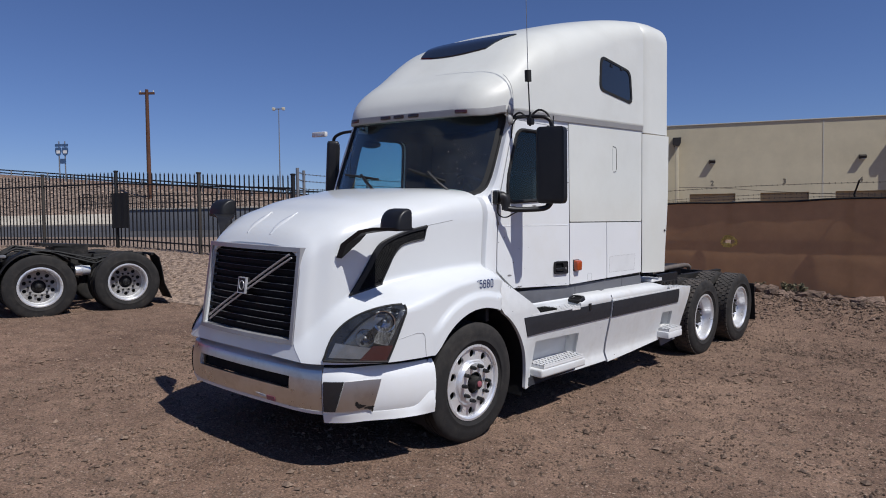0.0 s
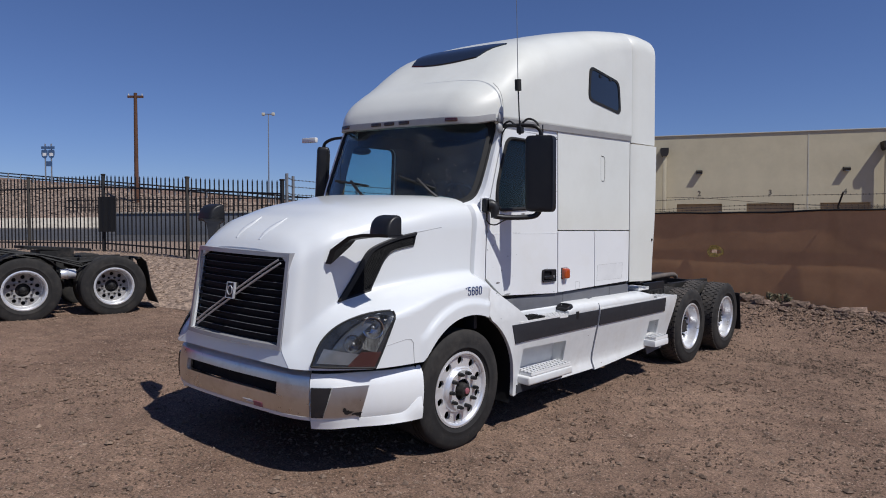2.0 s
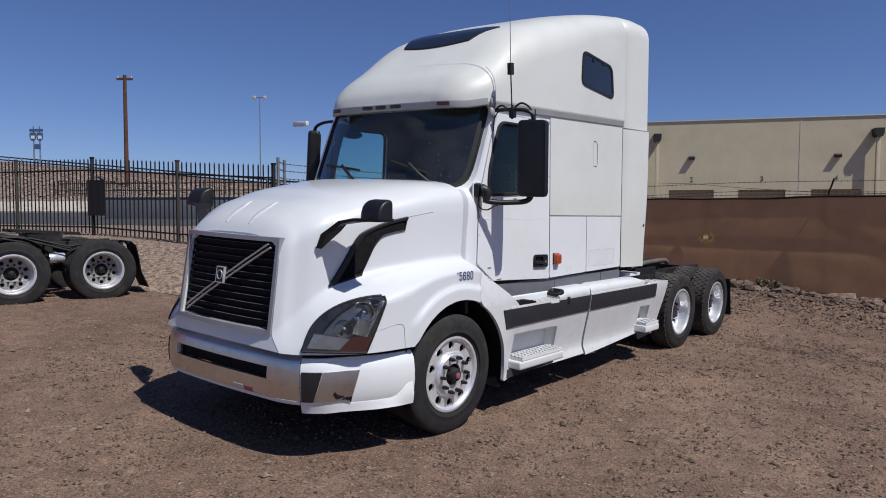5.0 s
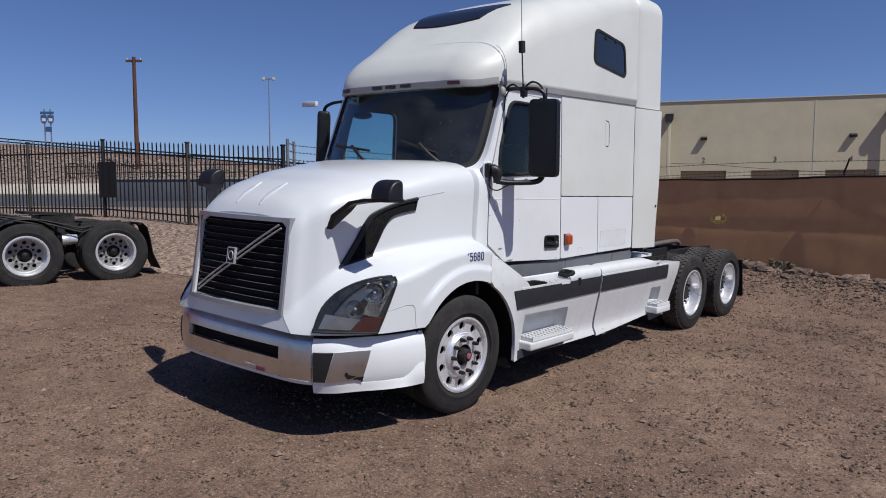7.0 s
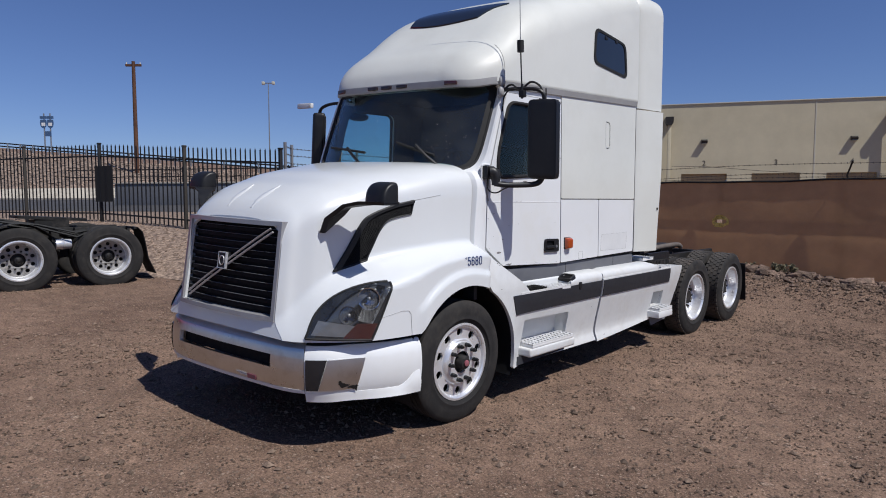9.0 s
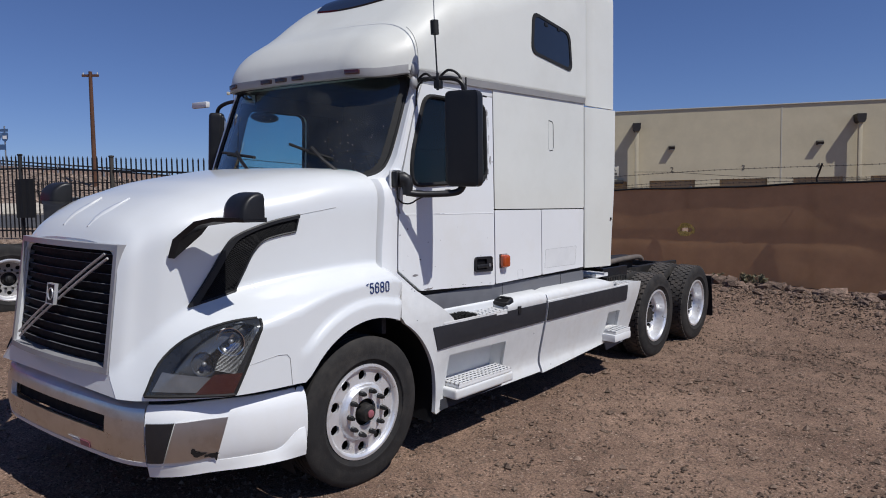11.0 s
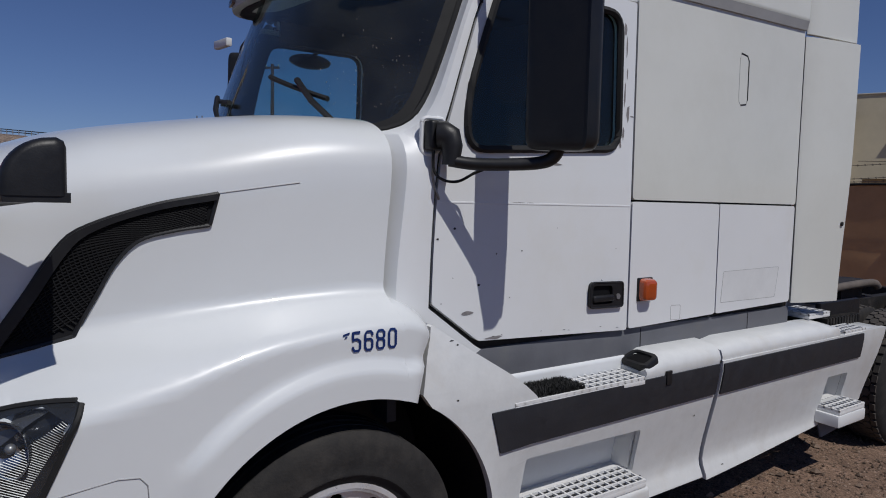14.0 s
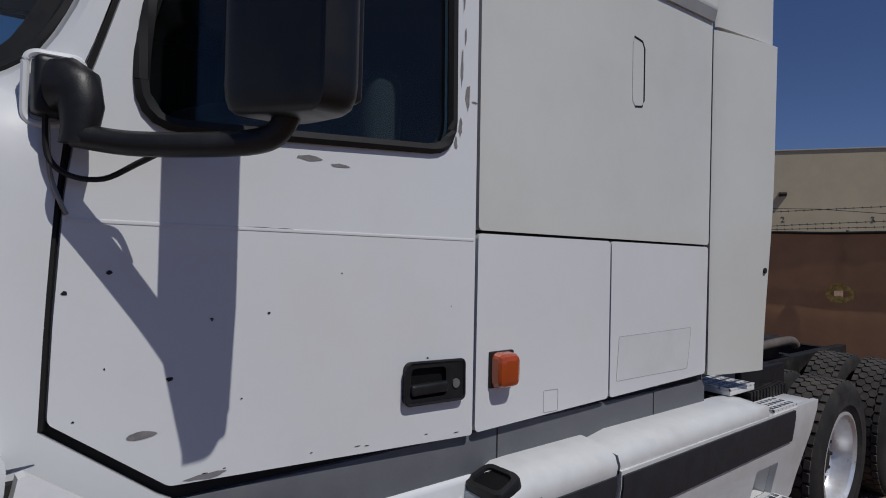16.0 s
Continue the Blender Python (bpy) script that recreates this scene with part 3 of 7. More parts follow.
for k in range(-4, 7):
    x = 0.85 + 3.02 * k
    bm = rod(bmesh.new(), (x, screen_y(x) - FENCE_Y + 0.07, -0.1), (x, screen_y(x) - FENCE_Y + 0.07, FENCE_H + 0.05), 0.032, seg=10)
    part("post", bm, PIPE, screen_fence)
    if k % 2 == 0:
        bm = bmesh.new()
        tube(bm, [(x, screen_y(x) - FENCE_Y + 0.07, FENCE_H), (x, 0.0, FENCE_H + 0.12), (x + 0.09, -0.14, FENCE_H + 0.30), (x + 0.16, -0.25, FENCE_H + 0.46)], 0.022, 6)
        part("barb_arm", bm, BLACK_PLASTIC, screen_fence, "bent black barbed-wire arm")


def barbed(bm, pts, r=0.006):
    tube(bm, pts, r, 5)
    for a, b in zip(pts, pts[1:]):
        a, b = Vector(a), Vector(b)
        n = max(1, int((b - a).length / 0.13))
        for k in range(n):
            p = a.lerp(b, (k + 0.5) / n)
            rod(bm, p + Vector((0, -0.012, -0.022)), p + Vector((0, 0.012, 0.022)), 0.0035, seg=4)
            rod(bm, p + Vector((0.01, 0.015, -0.015)), p + Vector((-0.01, -0.015, 0.018)), 0.0035, seg=4)


for lift, out, sag in ((0.14, -0.01, 0.05), (0.40, -0.2, 0.03), (0.07, 0.0, 0.02)):
    bm = bmesh.new()
    barbed(bm, [(-12 + 1.5 * k, out, FENCE_H + lift + sag * math.sin(k * 1.1)) for k in range(17)])
    part("barbed_wire", bm, WIRE, screen_fence, smooth=0)
# brings the fence line nearer and smaller, scaled about the first camera stand
SHRUNK_TO_EYE = Matrix.Translation(EYE_AT) @ Matrix.Diagonal((EYE_SCALE, EYE_SCALE, EYE_SCALE, 1)) @ Matrix.Translation(-EYE_AT)
bm = bmesh.new()
tube(bm, [(-3.7, 0, FENCE_H + 0.5), (-2.6, -0.05, FENCE_H + 0.44), (-1.2, -0.08, FENCE_H + 0.28), (0.6, -0.05, FENCE_H + 0.12), (2.2, -0.03, FENCE_H + 0.06)], 0.006, 5)
part("loose_wire", bm, WIRE, screen_fence, "loose wire hanging down to the fence top")
screen_fence.matrix_world = SHRUNK_TO_EYE @ screen_fence.matrix_world


# ---- black picket fence ----
PICKET = material("black_fence_steel", (0.012, 0.012, 0.013), 0.55, 0.2, 0.4, 0, 0.2, 10)
POST_GREY = material("dusty_post", (0.05, 0.045, 0.04), 0.8, 0.1, 0.3, 0, 0.2, 10)
picket_fence = thing("picket_fence", (FENCE_AT.x, FENCE_AT.y, 0), "black steel picket fence on a gravel bank", "fence")
picket_bm = slab((-0.011, -0.011, 0.0), (0.011, 0.011, 1.80))
PICKET_ME = bpy.data.meshes.new("picket")
rod(picket_bm, (0, 0, 1.8), (0, 0, 1.84), 0.014, 0.003, seg=4)
picket_bm.to_mesh(PICKET_ME)
picket_bm.free()
PICKET_ME.materials.append(PICKET)
PANELS = 14
for k in range(PANELS + 1):
    p = FENCE_WAY * (2.6 * k)
    z = ground_z(FENCE_AT.x + p.x, FENCE_AT.y + p.y)
    bm = slab((p.x - 0.035, p.y - 0.035, z - 0.1), (p.x + 0.035, p.y + 0.035, z + 1.88), 0.006)
    box(bm, (p.x - 0.045, p.y - 0.045, z + 1.88), (p.x + 0.045, p.y + 0.045, z + 1.92), 0.012)
    part("post", bm, POST_GREY if k in (1, 3, 4) else PICKET, picket_fence)
    if k == PANELS:
        break
    q = FENCE_WAY * (2.6 * (k + 1))
    zq = ground_z(FENCE_AT.x + q.x, FENCE_AT.y + q.y)
    for h in (0.22, 1.60):
        bm = bmesh.new()
        a, b = Vector((p.x, p.y, z + h)), Vector((q.x, q.y, zq + h))
        side = Vector((*FENCE_OUT, 0)) * 0.018
        up = Vector((0, 0, 0.018))
        rings(bm, [[c + side + up, c - side + up, c - side - up, c + side - up] for c in (a, b)])
        part("rail", bm, PICKET, picket_fence, smooth=0)
    for j in range(1, 20):
        t = j / 20
        ob = new("picket", PICKET_ME)
        ob.parent = picket_fence
        ob.location = (p.x + (q.x - p.x) * t, p.y + (q.y - p.y) * t, z + (zq - z) * t + 0.06)
        ob.rotation_euler = (0, 0, math.atan2(FENCE_WAY.y, FENCE_WAY.x))


# ---- wheels ----
def tyre_profile(r, w, lip):
    """(radius, along) from the inner bead over the tread to the outer bead."""
    h = w / 2
    return [(lip, -h * 0.80), (lip + 0.05, -h * 0.97), (r - 0.10, -h), (r - 0.04, -h * 0.97), (r - 0.012, -h * 0.88), (r, -h * 0.80),
            (r, -h * 0.42), (r - 0.012, -h * 0.40), (r - 0.012, -h * 0.34), (r, -h * 0.32), (r, h * 0.0 - 0.012), (r - 0.012, -0.008), (r - 0.012, 0.008), (r, 0.012),
            (r, h * 0.32), (r - 0.012, h * 0.34), (r - 0.012, h * 0.40), (r, h * 0.42), (r, h * 0.80),
            (r - 0.012, h * 0.88), (r - 0.04, h * 0.97), (r - 0.10, h), (r - 0.13, h * 1.0), (r - 0.135, h * 1.015), (r - 0.145, h * 1.015), (r - 0.15, h * 0.99), (lip + 0.05, h * 0.97), (lip, h * 0.80)]


def circle(cx, cy, r, n):
    return [Vector((cx + r * math.cos(2 * math.pi * k / n), cy + r * math.sin(2 * math.pi * k / n))) for k in range(n)]


def wheel(parent, x, y, z, r, face, steer, out=1, lugs=False, dull=None, disc=None):
    """A tyre with its rim. x is the middle of the tyre; face the way along x from there to the wheel disc; out +1 or -1."""
    w, lip = (0.275, 0.300)
    rim_mat = dull or ALU
    tyre = part("tyre", lathe(bmesh.new(), [(a, out * b) for a, b in tyre_profile(r, w, lip)], 56, "x", (x, y, z)), TYRE, parent, smooth=30, upright=True)
    if lugs:
        bm = bmesh.new()
        n = 44
        arc = math.pi * r / n
        six = ((-1, 0), (-0.45, -0.86), (0.45, -0.86), (1, 0), (0.45, 0.86), (-0.45, 0.86))
        four = ((-1, -0.82), (1, -0.7), (1, 0.7), (-1, 0.82))
        for k in range(n):
            for row, (c, wd, shape) in enumerate(((-0.095, 0.017, four), (-0.047, 0.033, six), (0.0, 0.033, six), (0.047, 0.033, six), (0.095, 0.017, four))):
                m = Matrix.Translation((x, y, z)) @ Matrix.Rotation(2 * math.pi * (k + 0.5 * (row % 2)) / n, 4, "X")
                rings(bm, [[m @ Vector((out * (c + sx * wd * q), sy * arc * q, rr)) for sx, sy in shape] for rr, q in ((r - 0.004, 1.0), (r + 0.008, 0.955))])
        part("tread", bm, TREAD, tyre, "worn dusty tread blocks", smooth=0, upright=True)
    h = w / 2
    f = out * face
    rim = part("rim", lathe(bmesh.new(), [(lip + 0.012, out * h * 0.80), (lip + 0.016, out * h * 0.90), (lip - 0.002, out * h * 0.92), (lip - (0.012 if steer else 0.020), out * h * (0.88 if steer else 0.80)),
                                          (lip - (0.016 if steer else 0.028), out * (h * 0.85 if steer else h * 0.5)), (lip - (0.018 if steer else 0.034), f + out * 0.012), (lip - (0.020 if steer else 0.042), f)], 56, "x", (x, y, z)), rim_mat, parent, "polished aluminium wheel rim", smooth=30, upright=True)
    ho, hr = (0.240, 0.034) if steer else (0.205, 0.031)
    holes = [circle(ho * math.cos(2 * math.pi * (k + 0.5) / 10), ho * math.sin(2 * math.pi * (k + 0.5) / 10), hr, 14) for k in range(10)]
    seam = [circle(0, 0, 0.197, 40)] if steer else []
    dish = lambda u, v, d: (x + f - out * d + out * (0.03 if steer else -0.012) * step01(((u * u + v * v) ** 0.5 - (0.2 if steer else 0.255)) / (-0.035 if steer else -0.13)), y + u, z + v)
    if steer:
        part("wheel_boss", panel(bmesh.new(), circle(0, 0, 0.1975, 40), [circle(0, 0, 0.180, 40)], dish, 0.02), rim_mat, rim, smooth=50, upright=True)
        part("wheel_boss", panel(bmesh.new(), circle(0, 0, 0.1805, 40), [circle(0, 0, 0.163, 40)], dish, 0.02), rim_mat, rim, smooth=50, upright=True)
        part("wheel_boss", panel(bmesh.new(), circle(0, 0, 0.1635, 40), [circle(0, 0, 0.090, 24)], dish, 0.02), rim_mat, rim, smooth=50, upright=True)
    part("wheel_disc", panel(bmesh.new(), circle(0, 0, lip - (0.019 if steer else 0.041), 56), (seam or []) + holes + ([] if steer else [circle(0, 0, 0.105, 24)]), dish, 0.02), disc or rim_mat, rim, smooth=30, upright=True)
    base = x + f + out * (0.03 if steer else -0.012)
    bm = lathe(bmesh.new(), [(0.104, base - out * 0.05), (0.085, base - out * 0.035), (0.062, base - out * 0.03), (0.058, base + out * 0.02), (0.048, base + out * 0.04), (0.028, base + out * 0.046)], 24, "x", (0, y, z))
    part("hub", bm, STEEL_DARK if steer else BLACK_PLASTIC, rim, "black greasy hub", upright=True)
    bm = lathe(bmesh.new(), [(0.026, base + out * 0.042), (0.025, base + out * 0.052), (0.016, base + out * 0.055), (0.0, base + out * 0.056)], 20, "x", (0, y, z))
    part("hub_cap", bm, RED_CAP if steer and parent is truck else STEEL_DARK, rim, upright=True)
    for k in range(10):
        a = 2 * math.pi * k / 10
        c = Vector((base, y + 0.1425 * math.cos(a), z + 0.1425 * math.sin(a)))
        bm = rod(bmesh.new(), c - Vector((out * 0.01, 0, 0)), c + Vector((out * 0.028, 0, 0)), 0.0185, 0.017, 8)
        rod(bm, c + Vector((out * 0.028, 0, 0)), c + Vector((out * 0.048, 0, 0)), 0.017, 0.010, 8)
        part("lug_nut", bm, BLACK_PLASTIC if steer else STEEL_DARK, rim, upright=True)
    bm = lathe(bmesh.new(), [(lip - 0.04, f - out * 0.02), (lip - 0.05, -out * h * 0.9), (0.10, -out * h * 0.9)], 32, "x", (x, y, z))
    part("inner_drum", bm, STEEL_DARK, rim, upright=True)
    return tyre


# ---- white tractor ----
CX = 0.137
truck = thing("semi_truck", (CX, 0, 0), "white conventional semi-truck with tall sleeper, dusty paint and chips", "truck")
truck["wide"] = 0.977
LEAN_AT = Matrix.Translation((1.15, 0, 1.6))
truck.matrix_world = LEAN_AT @ Matrix.Rotation(radians(2.2), 4, "Y") @ LEAN_AT.inverted() @ truck.matrix_world

HOOD_W = [(-1.40, 0.585), (-1.36, 0.625), (-1.30, 0.655), (-1.20, 0.72), (-1.06, 0.768), (-0.80, 0.835), (-0.40, 0.925), (0.0, 0.985), (0.2, 1.005)]
FENDER_W = [(-1.40, 0.73), (-1.36, 0.79), (-1.32, 0.835), (-1.25, 0.905), (-1.10, 1.03), (-0.99, 1.095), (-0.80, 1.14), (-0.55, 1.158), (0.0, 1.155), (0.4, 1.165)]
SHELF_Z = [(-1.40, 0.87), (-1.344, 0.92), (-1.2, 1.09), (-1.05, 1.2), (-0.817, 1.285), (-0.4, 1.36), (0.0, 1.40), (0.4, 1.40)]
HOOD_TOP = [(-1.40, 1.640), (-1.385, 1.678), (-1.35, 1.735), (-1.305, 1.78), (-1.195, 1.845), (-1.095, 1.89), (-0.915, 1.94), (-0.72, 1.998), (-0.37, 2.062), (-0.10, 2.098), (0.2, 2.11)]
ARCH_Y, ARCH_Z, ARCH_R = -0.025, 0.5, 0.622


def lamp_edges(v):
    """Front and rear edge of the headlight at height share v, as (y, z)."""
    q0, q1, q2 = Vector((-1.315, 0.842)), Vector((-1.215, 1.205)), Vector((-0.817, 1.222))
    a = (1 - v) ** 2 * q0 + 2 * v * (1 - v) * q1 + v * v * q2
    b = Vector((-0.975, 0.826)).lerp(q2, v)
    return a, b


LAMP_RIM = [lamp_edges(k / 24)[0] for k in range(25)] + [lamp_edges(1 - k / 24)[1] for k in range(1, 25)]
LAMP_MID = sum(LAMP_RIM, Vector((0, 0))) / len(LAMP_RIM)
LAMP_HOLE = [LAMP_MID + (p - LAMP_MID) * 0.84 for p in LAMP_RIM]


def in_lamp(y, z):
    inside = False
    for p, q in zip(LAMP_HOLE, LAMP_HOLE[1:] + LAMP_HOLE[:1]):
        if (p.y > z) != (q.y > z) and y < p.x + (q.x - p.x) * (z - p.y) / (q.y - p.y):
            inside = not inside
    return inside


def side_x(y, z):
    hw, fw, zt = smooth_table(HOOD_W, y), smooth_table(FENDER_W, y), smooth_table(SHELF_Z, y)
    k = step01((y + 0.75) / 0.5)
    x = hw + (fw - hw) * step01((zt + 0.08 - 0.015 * k - z) / (0.19 - 0.07 * k))
    r = math.hypot(y - ARCH_Y, z - ARCH_Z)
    x += 0.026 * step01((ARCH_R + 0.13 - r) / 0.035) * step01((y + 0.62) / 0.12)
    return x


def lean(y, z):
    """The nose leans back towards the top."""
    return 0.12 * (z - 1.25) * step01((-0.75 - y) / 0.6)


def rake(y, z):
    """The hood's rear edge leans back with the windscreen."""
    return 0.036 * step01((z - 1.40) / 0.62) * step01((y + 0.25) / 0.42)


def lower_edge(y):
    d = y - ARCH_Y
    arch = ARCH_Z + math.sqrt(max(0.0, ARCH_R**2 - d * d)) if abs(d) < ARCH_R else 0
    return max(arch, 0.816 if y < ARCH_Y else 0.5)


def nose_point(y, z, sgn=1, off=0.0):
    x = side_x(y, z) + off
    return Vector((sgn * x, y + lean(y, z) + rake(y, z) - off * 0.6 * step01((-0.8 - y) / 0.4), z))


def hood_section(y):
    top, w = smooth_table(HOOD_TOP, y), smooth_table(HOOD_W, y)
    zs = top - (0.22 + 0.06 * step01((y + 1.3) / 0.8))
    pts = []
    for k in range(15):
        th = math.pi / 2 * (1 - k / 14)
        c, s = math.cos(th), math.sin(th)
        square = step01((y + 0.55) / 0.65)
        x, z = w * c ** (0.62 - 0.22 * square), zs + (top - zs) * s ** (0.75 - 0.13 * square)
        pts.append(Vector((x, y + lean(y, z) + rake(y, z), z)))
    zb = lower_edge(y)
    n = 34
    for k in range(1, n + 1):
        z = zs + (zb - zs) * k / n
        p = nose_point(y, z)
        if in_lamp(y, z):
            p += Vector((-0.075, 0.045, 0))
        pts.append(p)
    return pts


ys = [-1.40 + 0.0145 * k for k in range(48)]
ys += [ys[-1] + (0.168 - ys[-1]) * k / 30 for k in range(1, 31)]
bm = bmesh.new()
secs = [hood_section(y) for y in ys]
rings(bm, [[Vector((-p.x, p.y, p.z)) for p in reversed(s[1:])] + s for s in secs], close_ring=False, cap=False)
hood = part("hood", bm, HOOD_WHITE, truck, "white sloping hood with flared fenders", 50)
thicken(hood, 0.02, -1)
# closing sheet behind the grille
s0 = hood_section(-1.40)
rim = [Vector((p.x, p.z)) for p in s0] + [Vector((-p.x, p.z)) for p in reversed(s0[1:])]
bm = panel(bmesh.new(), rim, [[Vector(p) for p in ((-0.54, 0.94), (0.54, 0.94), (0.54, 1.60), (-0.54, 1.60))]], lambda u, v, d: Vector((u, -1.398 + lean(-1.40, v) + d, v)), 0.02)
part("nose_sheet", bm, HOOD_WHITE, hood)
for sgn in (1, -1):
    # rear end of each fender, past the hood's groove
    loops = []
    for k in range(11):
        zb = lower_edge(0.166 + 0.066 * k / 10)
        loop = [Vector((sgn * 0.95, 0.166 + 0.14 * k / 10, 1.43 - 0.09 * (k / 10) ** 1.5))]
        for j in range(19):
            z = 1.43 - 0.09 * (k / 10) ** 1.5 * (1 - j / 18)
            z += (zb - z) * j / 18
            end = lerp_table([(1.05, 0.226), (1.10, 0.236), (1.21, 0.262), (1.285, 0.292), (1.33, 0.306), (1.43, 0.31)], z)
            loop.append(Vector((sgn * (side_x(0.168, z + 0.06 * (k / 10) ** 2 * step01((z - 1.22) / 0.1)) - 0.035 * (k / 10) ** 4), 0.168 + (end - 0.168) * k / 10, z)))
        loops.append(loop)
    bm = bmesh.new()
    rings(bm, loops, close_ring=False, cap=False)
    ob = part("fender_end", bm, HOOD_WHITE, hood, smooth=50)
    thicken(ob, 0.02, -1)
    # dark inner wheel arch
    bm = bmesh.new()
    loops = []
    for k in range(25):
        a = math.pi * (1.12 - 1.24 * k / 24)
        loops.append([Vector((sgn * x, ARCH_Y + (ARCH_R + 0.02) * math.cos(a), ARCH_Z + (ARCH_R + 0.02) * math.sin(a))) for x in (1.12, 0.9, 0.55)])
    rings(bm, loops, close_ring=False, cap=False)
    part("wheel_arch_liner", bm, BLACK_PLASTIC, truck)
    part("arch_back_sheet", slab((sgn * 0.55 - 0.01, -0.68, 0.42), (sgn * 0.55 + 0.01, 0.62, 1.14)), BLACK_PLASTIC, truck)



# grille
def grille_pt(u, v, d):
    """u across, v up, d behind the grille's face."""
    y = -1.432 + 0.045 * (abs(u) / 0.6) ** 2.4 + 0.12 * (v - 1.25) + d
    return Vector((u, y, v))


def patch(bm, fn, us, vs):
    rows = [[bm.verts.new(fn(u, v)) for u in us] for v in vs]
    for a, b in zip(rows, rows[1:]):
        for k in range(len(us) - 1):
            bm.faces.new((a[k], a[k + 1], b[k + 1], b[k]))
    return bm


def seq(a, b, n):
    return [a + (b - a) * k / n for k in range(n + 1)]


def block(bm, fn, u0, u1, v0, v1, d0, d1, nu=10, nv=2):
    """A curved block on a surface fn(u, v, d), from depth d0 to d1."""
    us, vs = seq(u0, u1, nu), seq(v0, v1, nv)
    patch(bm, lambda u, v: fn(u, v, d0), us, vs)
    patch(bm, lambda u, v: fn(u, v, d1), us, vs)
    for v in (v0, v1):
        patch(bm, lambda u, d: fn(u, v, d), us, [d0, d1])
    for u in (u0, u1):
        patch(bm, lambda d, v: fn(u, v, d), [d0, d1], vs)
    return bm


grille = part("grille", block(bmesh.new(), grille_pt, -0.545, 0.545, 0.95, 1.60, 0.05, 0.07, 14, 6), GRILLE_BLACK, truck, "black slatted grille in a chrome surround")
for a, b in (((-0.578, 1.592), (0.578, 1.625)), ((-0.578, 0.922), (0.578, 0.955))):
    part("grille_frame", block(bmesh.new(), grille_pt, a[0], b[0], a[1], b[1], -0.018, 0.08, 20, 2), FRAME_GREY, grille, "dull silver grille surround")
for s in (-1, 1):
    part("grille_frame", block(bmesh.new(), grille_pt, min(s * 0.545, s * 0.578), max(s * 0.545, s * 0.578), 0.9549, 1.5921, -0.018, 0.08, 3, 12), FRAME_GREY, grille, "dull silver grille surround")
for k in range(11):
    z = 0.982 + 0.0552 * k
    bar = part("grille_slat", block(bmesh.new(), grille_pt, -0.545, 0.545, z, z + 0.030, 0.026, 0.05, 14, 1), GRILLE_BLACK, grille)
    part("slat_edge", block(bmesh.new(), grille_pt, -0.545, 0.545, z + 0.0301, z + 0.0322, 0.018, 0.026, 14, 1), SILL_GREY, bar)
bm = bmesh.new()
for off in (-0.012, 0.012):
    ptsb = []
    for k in range(13):
        t = k / 12
        ptsb.append(grille_pt(-0.45 + 0.93 * t - off, 1.01 + 0.55 * t + off, -0.012))
    tube(bm, ptsb, 0.0075, 6)
part("diagonal_bar", bm, BRIGHT_TRIM, grille, "chrome diagonal bar")
badge = part("badge", block(bmesh.new(), grille_pt, -0.044, 0.044, 1.252, 1.368, -0.035, 0.0, 3, 3), BLACK_PLASTIC, grille, "small square chrome-edged badge")
bm = bmesh.new()
for lo, hi in (((-0.047, 1.248), (0.047, 1.254)), ((-0.047, 1.366), (0.047, 1.372)), ((-0.047, 1.254), (-0.041, 1.366)), ((0.041, 1.254), (0.047, 1.366))):
    block(bm, grille_pt, lo[0], hi[0], lo[1], hi[1], -0.039, -0.02, 2, 2)
tube(bm, [grille_pt(0.028 * math.cos(a), 1.31 + 0.034 * math.sin(a), -0.038) for a in seq(0, 2 * math.pi, 20)], 0.004, 5)
part("badge_edge", bm, BRIGHT_TRIM, badge)

# bumper
BUMP = [(0.0, -1.49), (0.30, -1.483), (0.58, -1.462), (0.80, -1.385), (0.94, -1.25), (1.01, -1.09), (1.09, -0.92), (1.14, -0.73), (1.158, -0.556)]
BUMP_U = [0.0]
for p, q in zip(BUMP, BUMP[1:]):
    BUMP_U.append(BUMP_U[-1] + math.dist(p, q))
BUMP_X = list(zip(BUMP_U, [p[0] for p in BUMP]))
BUMP_Y = list(zip(BUMP_U, [p[1] for p in BUMP]))


def bump_pt(u, z, d):
    s, a = (1 if u >= 0 else -1), abs(u)
    x, y = smooth_table(BUMP_X, a), smooth_table(BUMP_Y, a)
    e = 0.01
    tx, ty = smooth_table(BUMP_X, a + e) - smooth_table(BUMP_X, a - e), smooth_table(BUMP_Y, a + e) - smooth_table(BUMP_Y, a - e)
    ln = math.hypot(tx, ty) or 1
    nx, ny = ty / ln, -tx / ln
    d = d + 0.035 * step01((z - 0.755) / 0.045) + 0.03 * step01((0.47 - z) / 0.09) * 0.5 + 0.020 * ((z - 0.60) / 0.16) ** 2
    return Vector((s * (x - nx * d), y - ny * d, z))


UE, UC = BUMP_U[-1], BUMP_U[3] + 0.03
bumper = part("bumper", block(bmesh.new(), bump_pt, -UC, UC, 0.695, 0.762, 0.0, 0.03, 28, 5), CHROME, truck, "dull chrome and white bumper, scuffed")
part("bumper_ledge", block(bmesh.new(), bump_pt, -UC, UC, 0.7621, 0.802, 0.0, 0.03, 28, 6), BRIGHT_TRIM, bumper, "silver top ledge of the bumper")
part("bumper_lower", block(bmesh.new(), bump_pt, -UC, UC, 0.475, 0.605, 0.0, 0.03, 28, 5), CHROME, bumper)
for s in (-1, 1):
    part("bumper_side", block(bmesh.new(), bump_pt, min(s * 0.56, s * UC), max(s * 0.56, s * UC), 0.6049, 0.6951, 0.0, 0.03, 8, 2), CHROME, bumper)
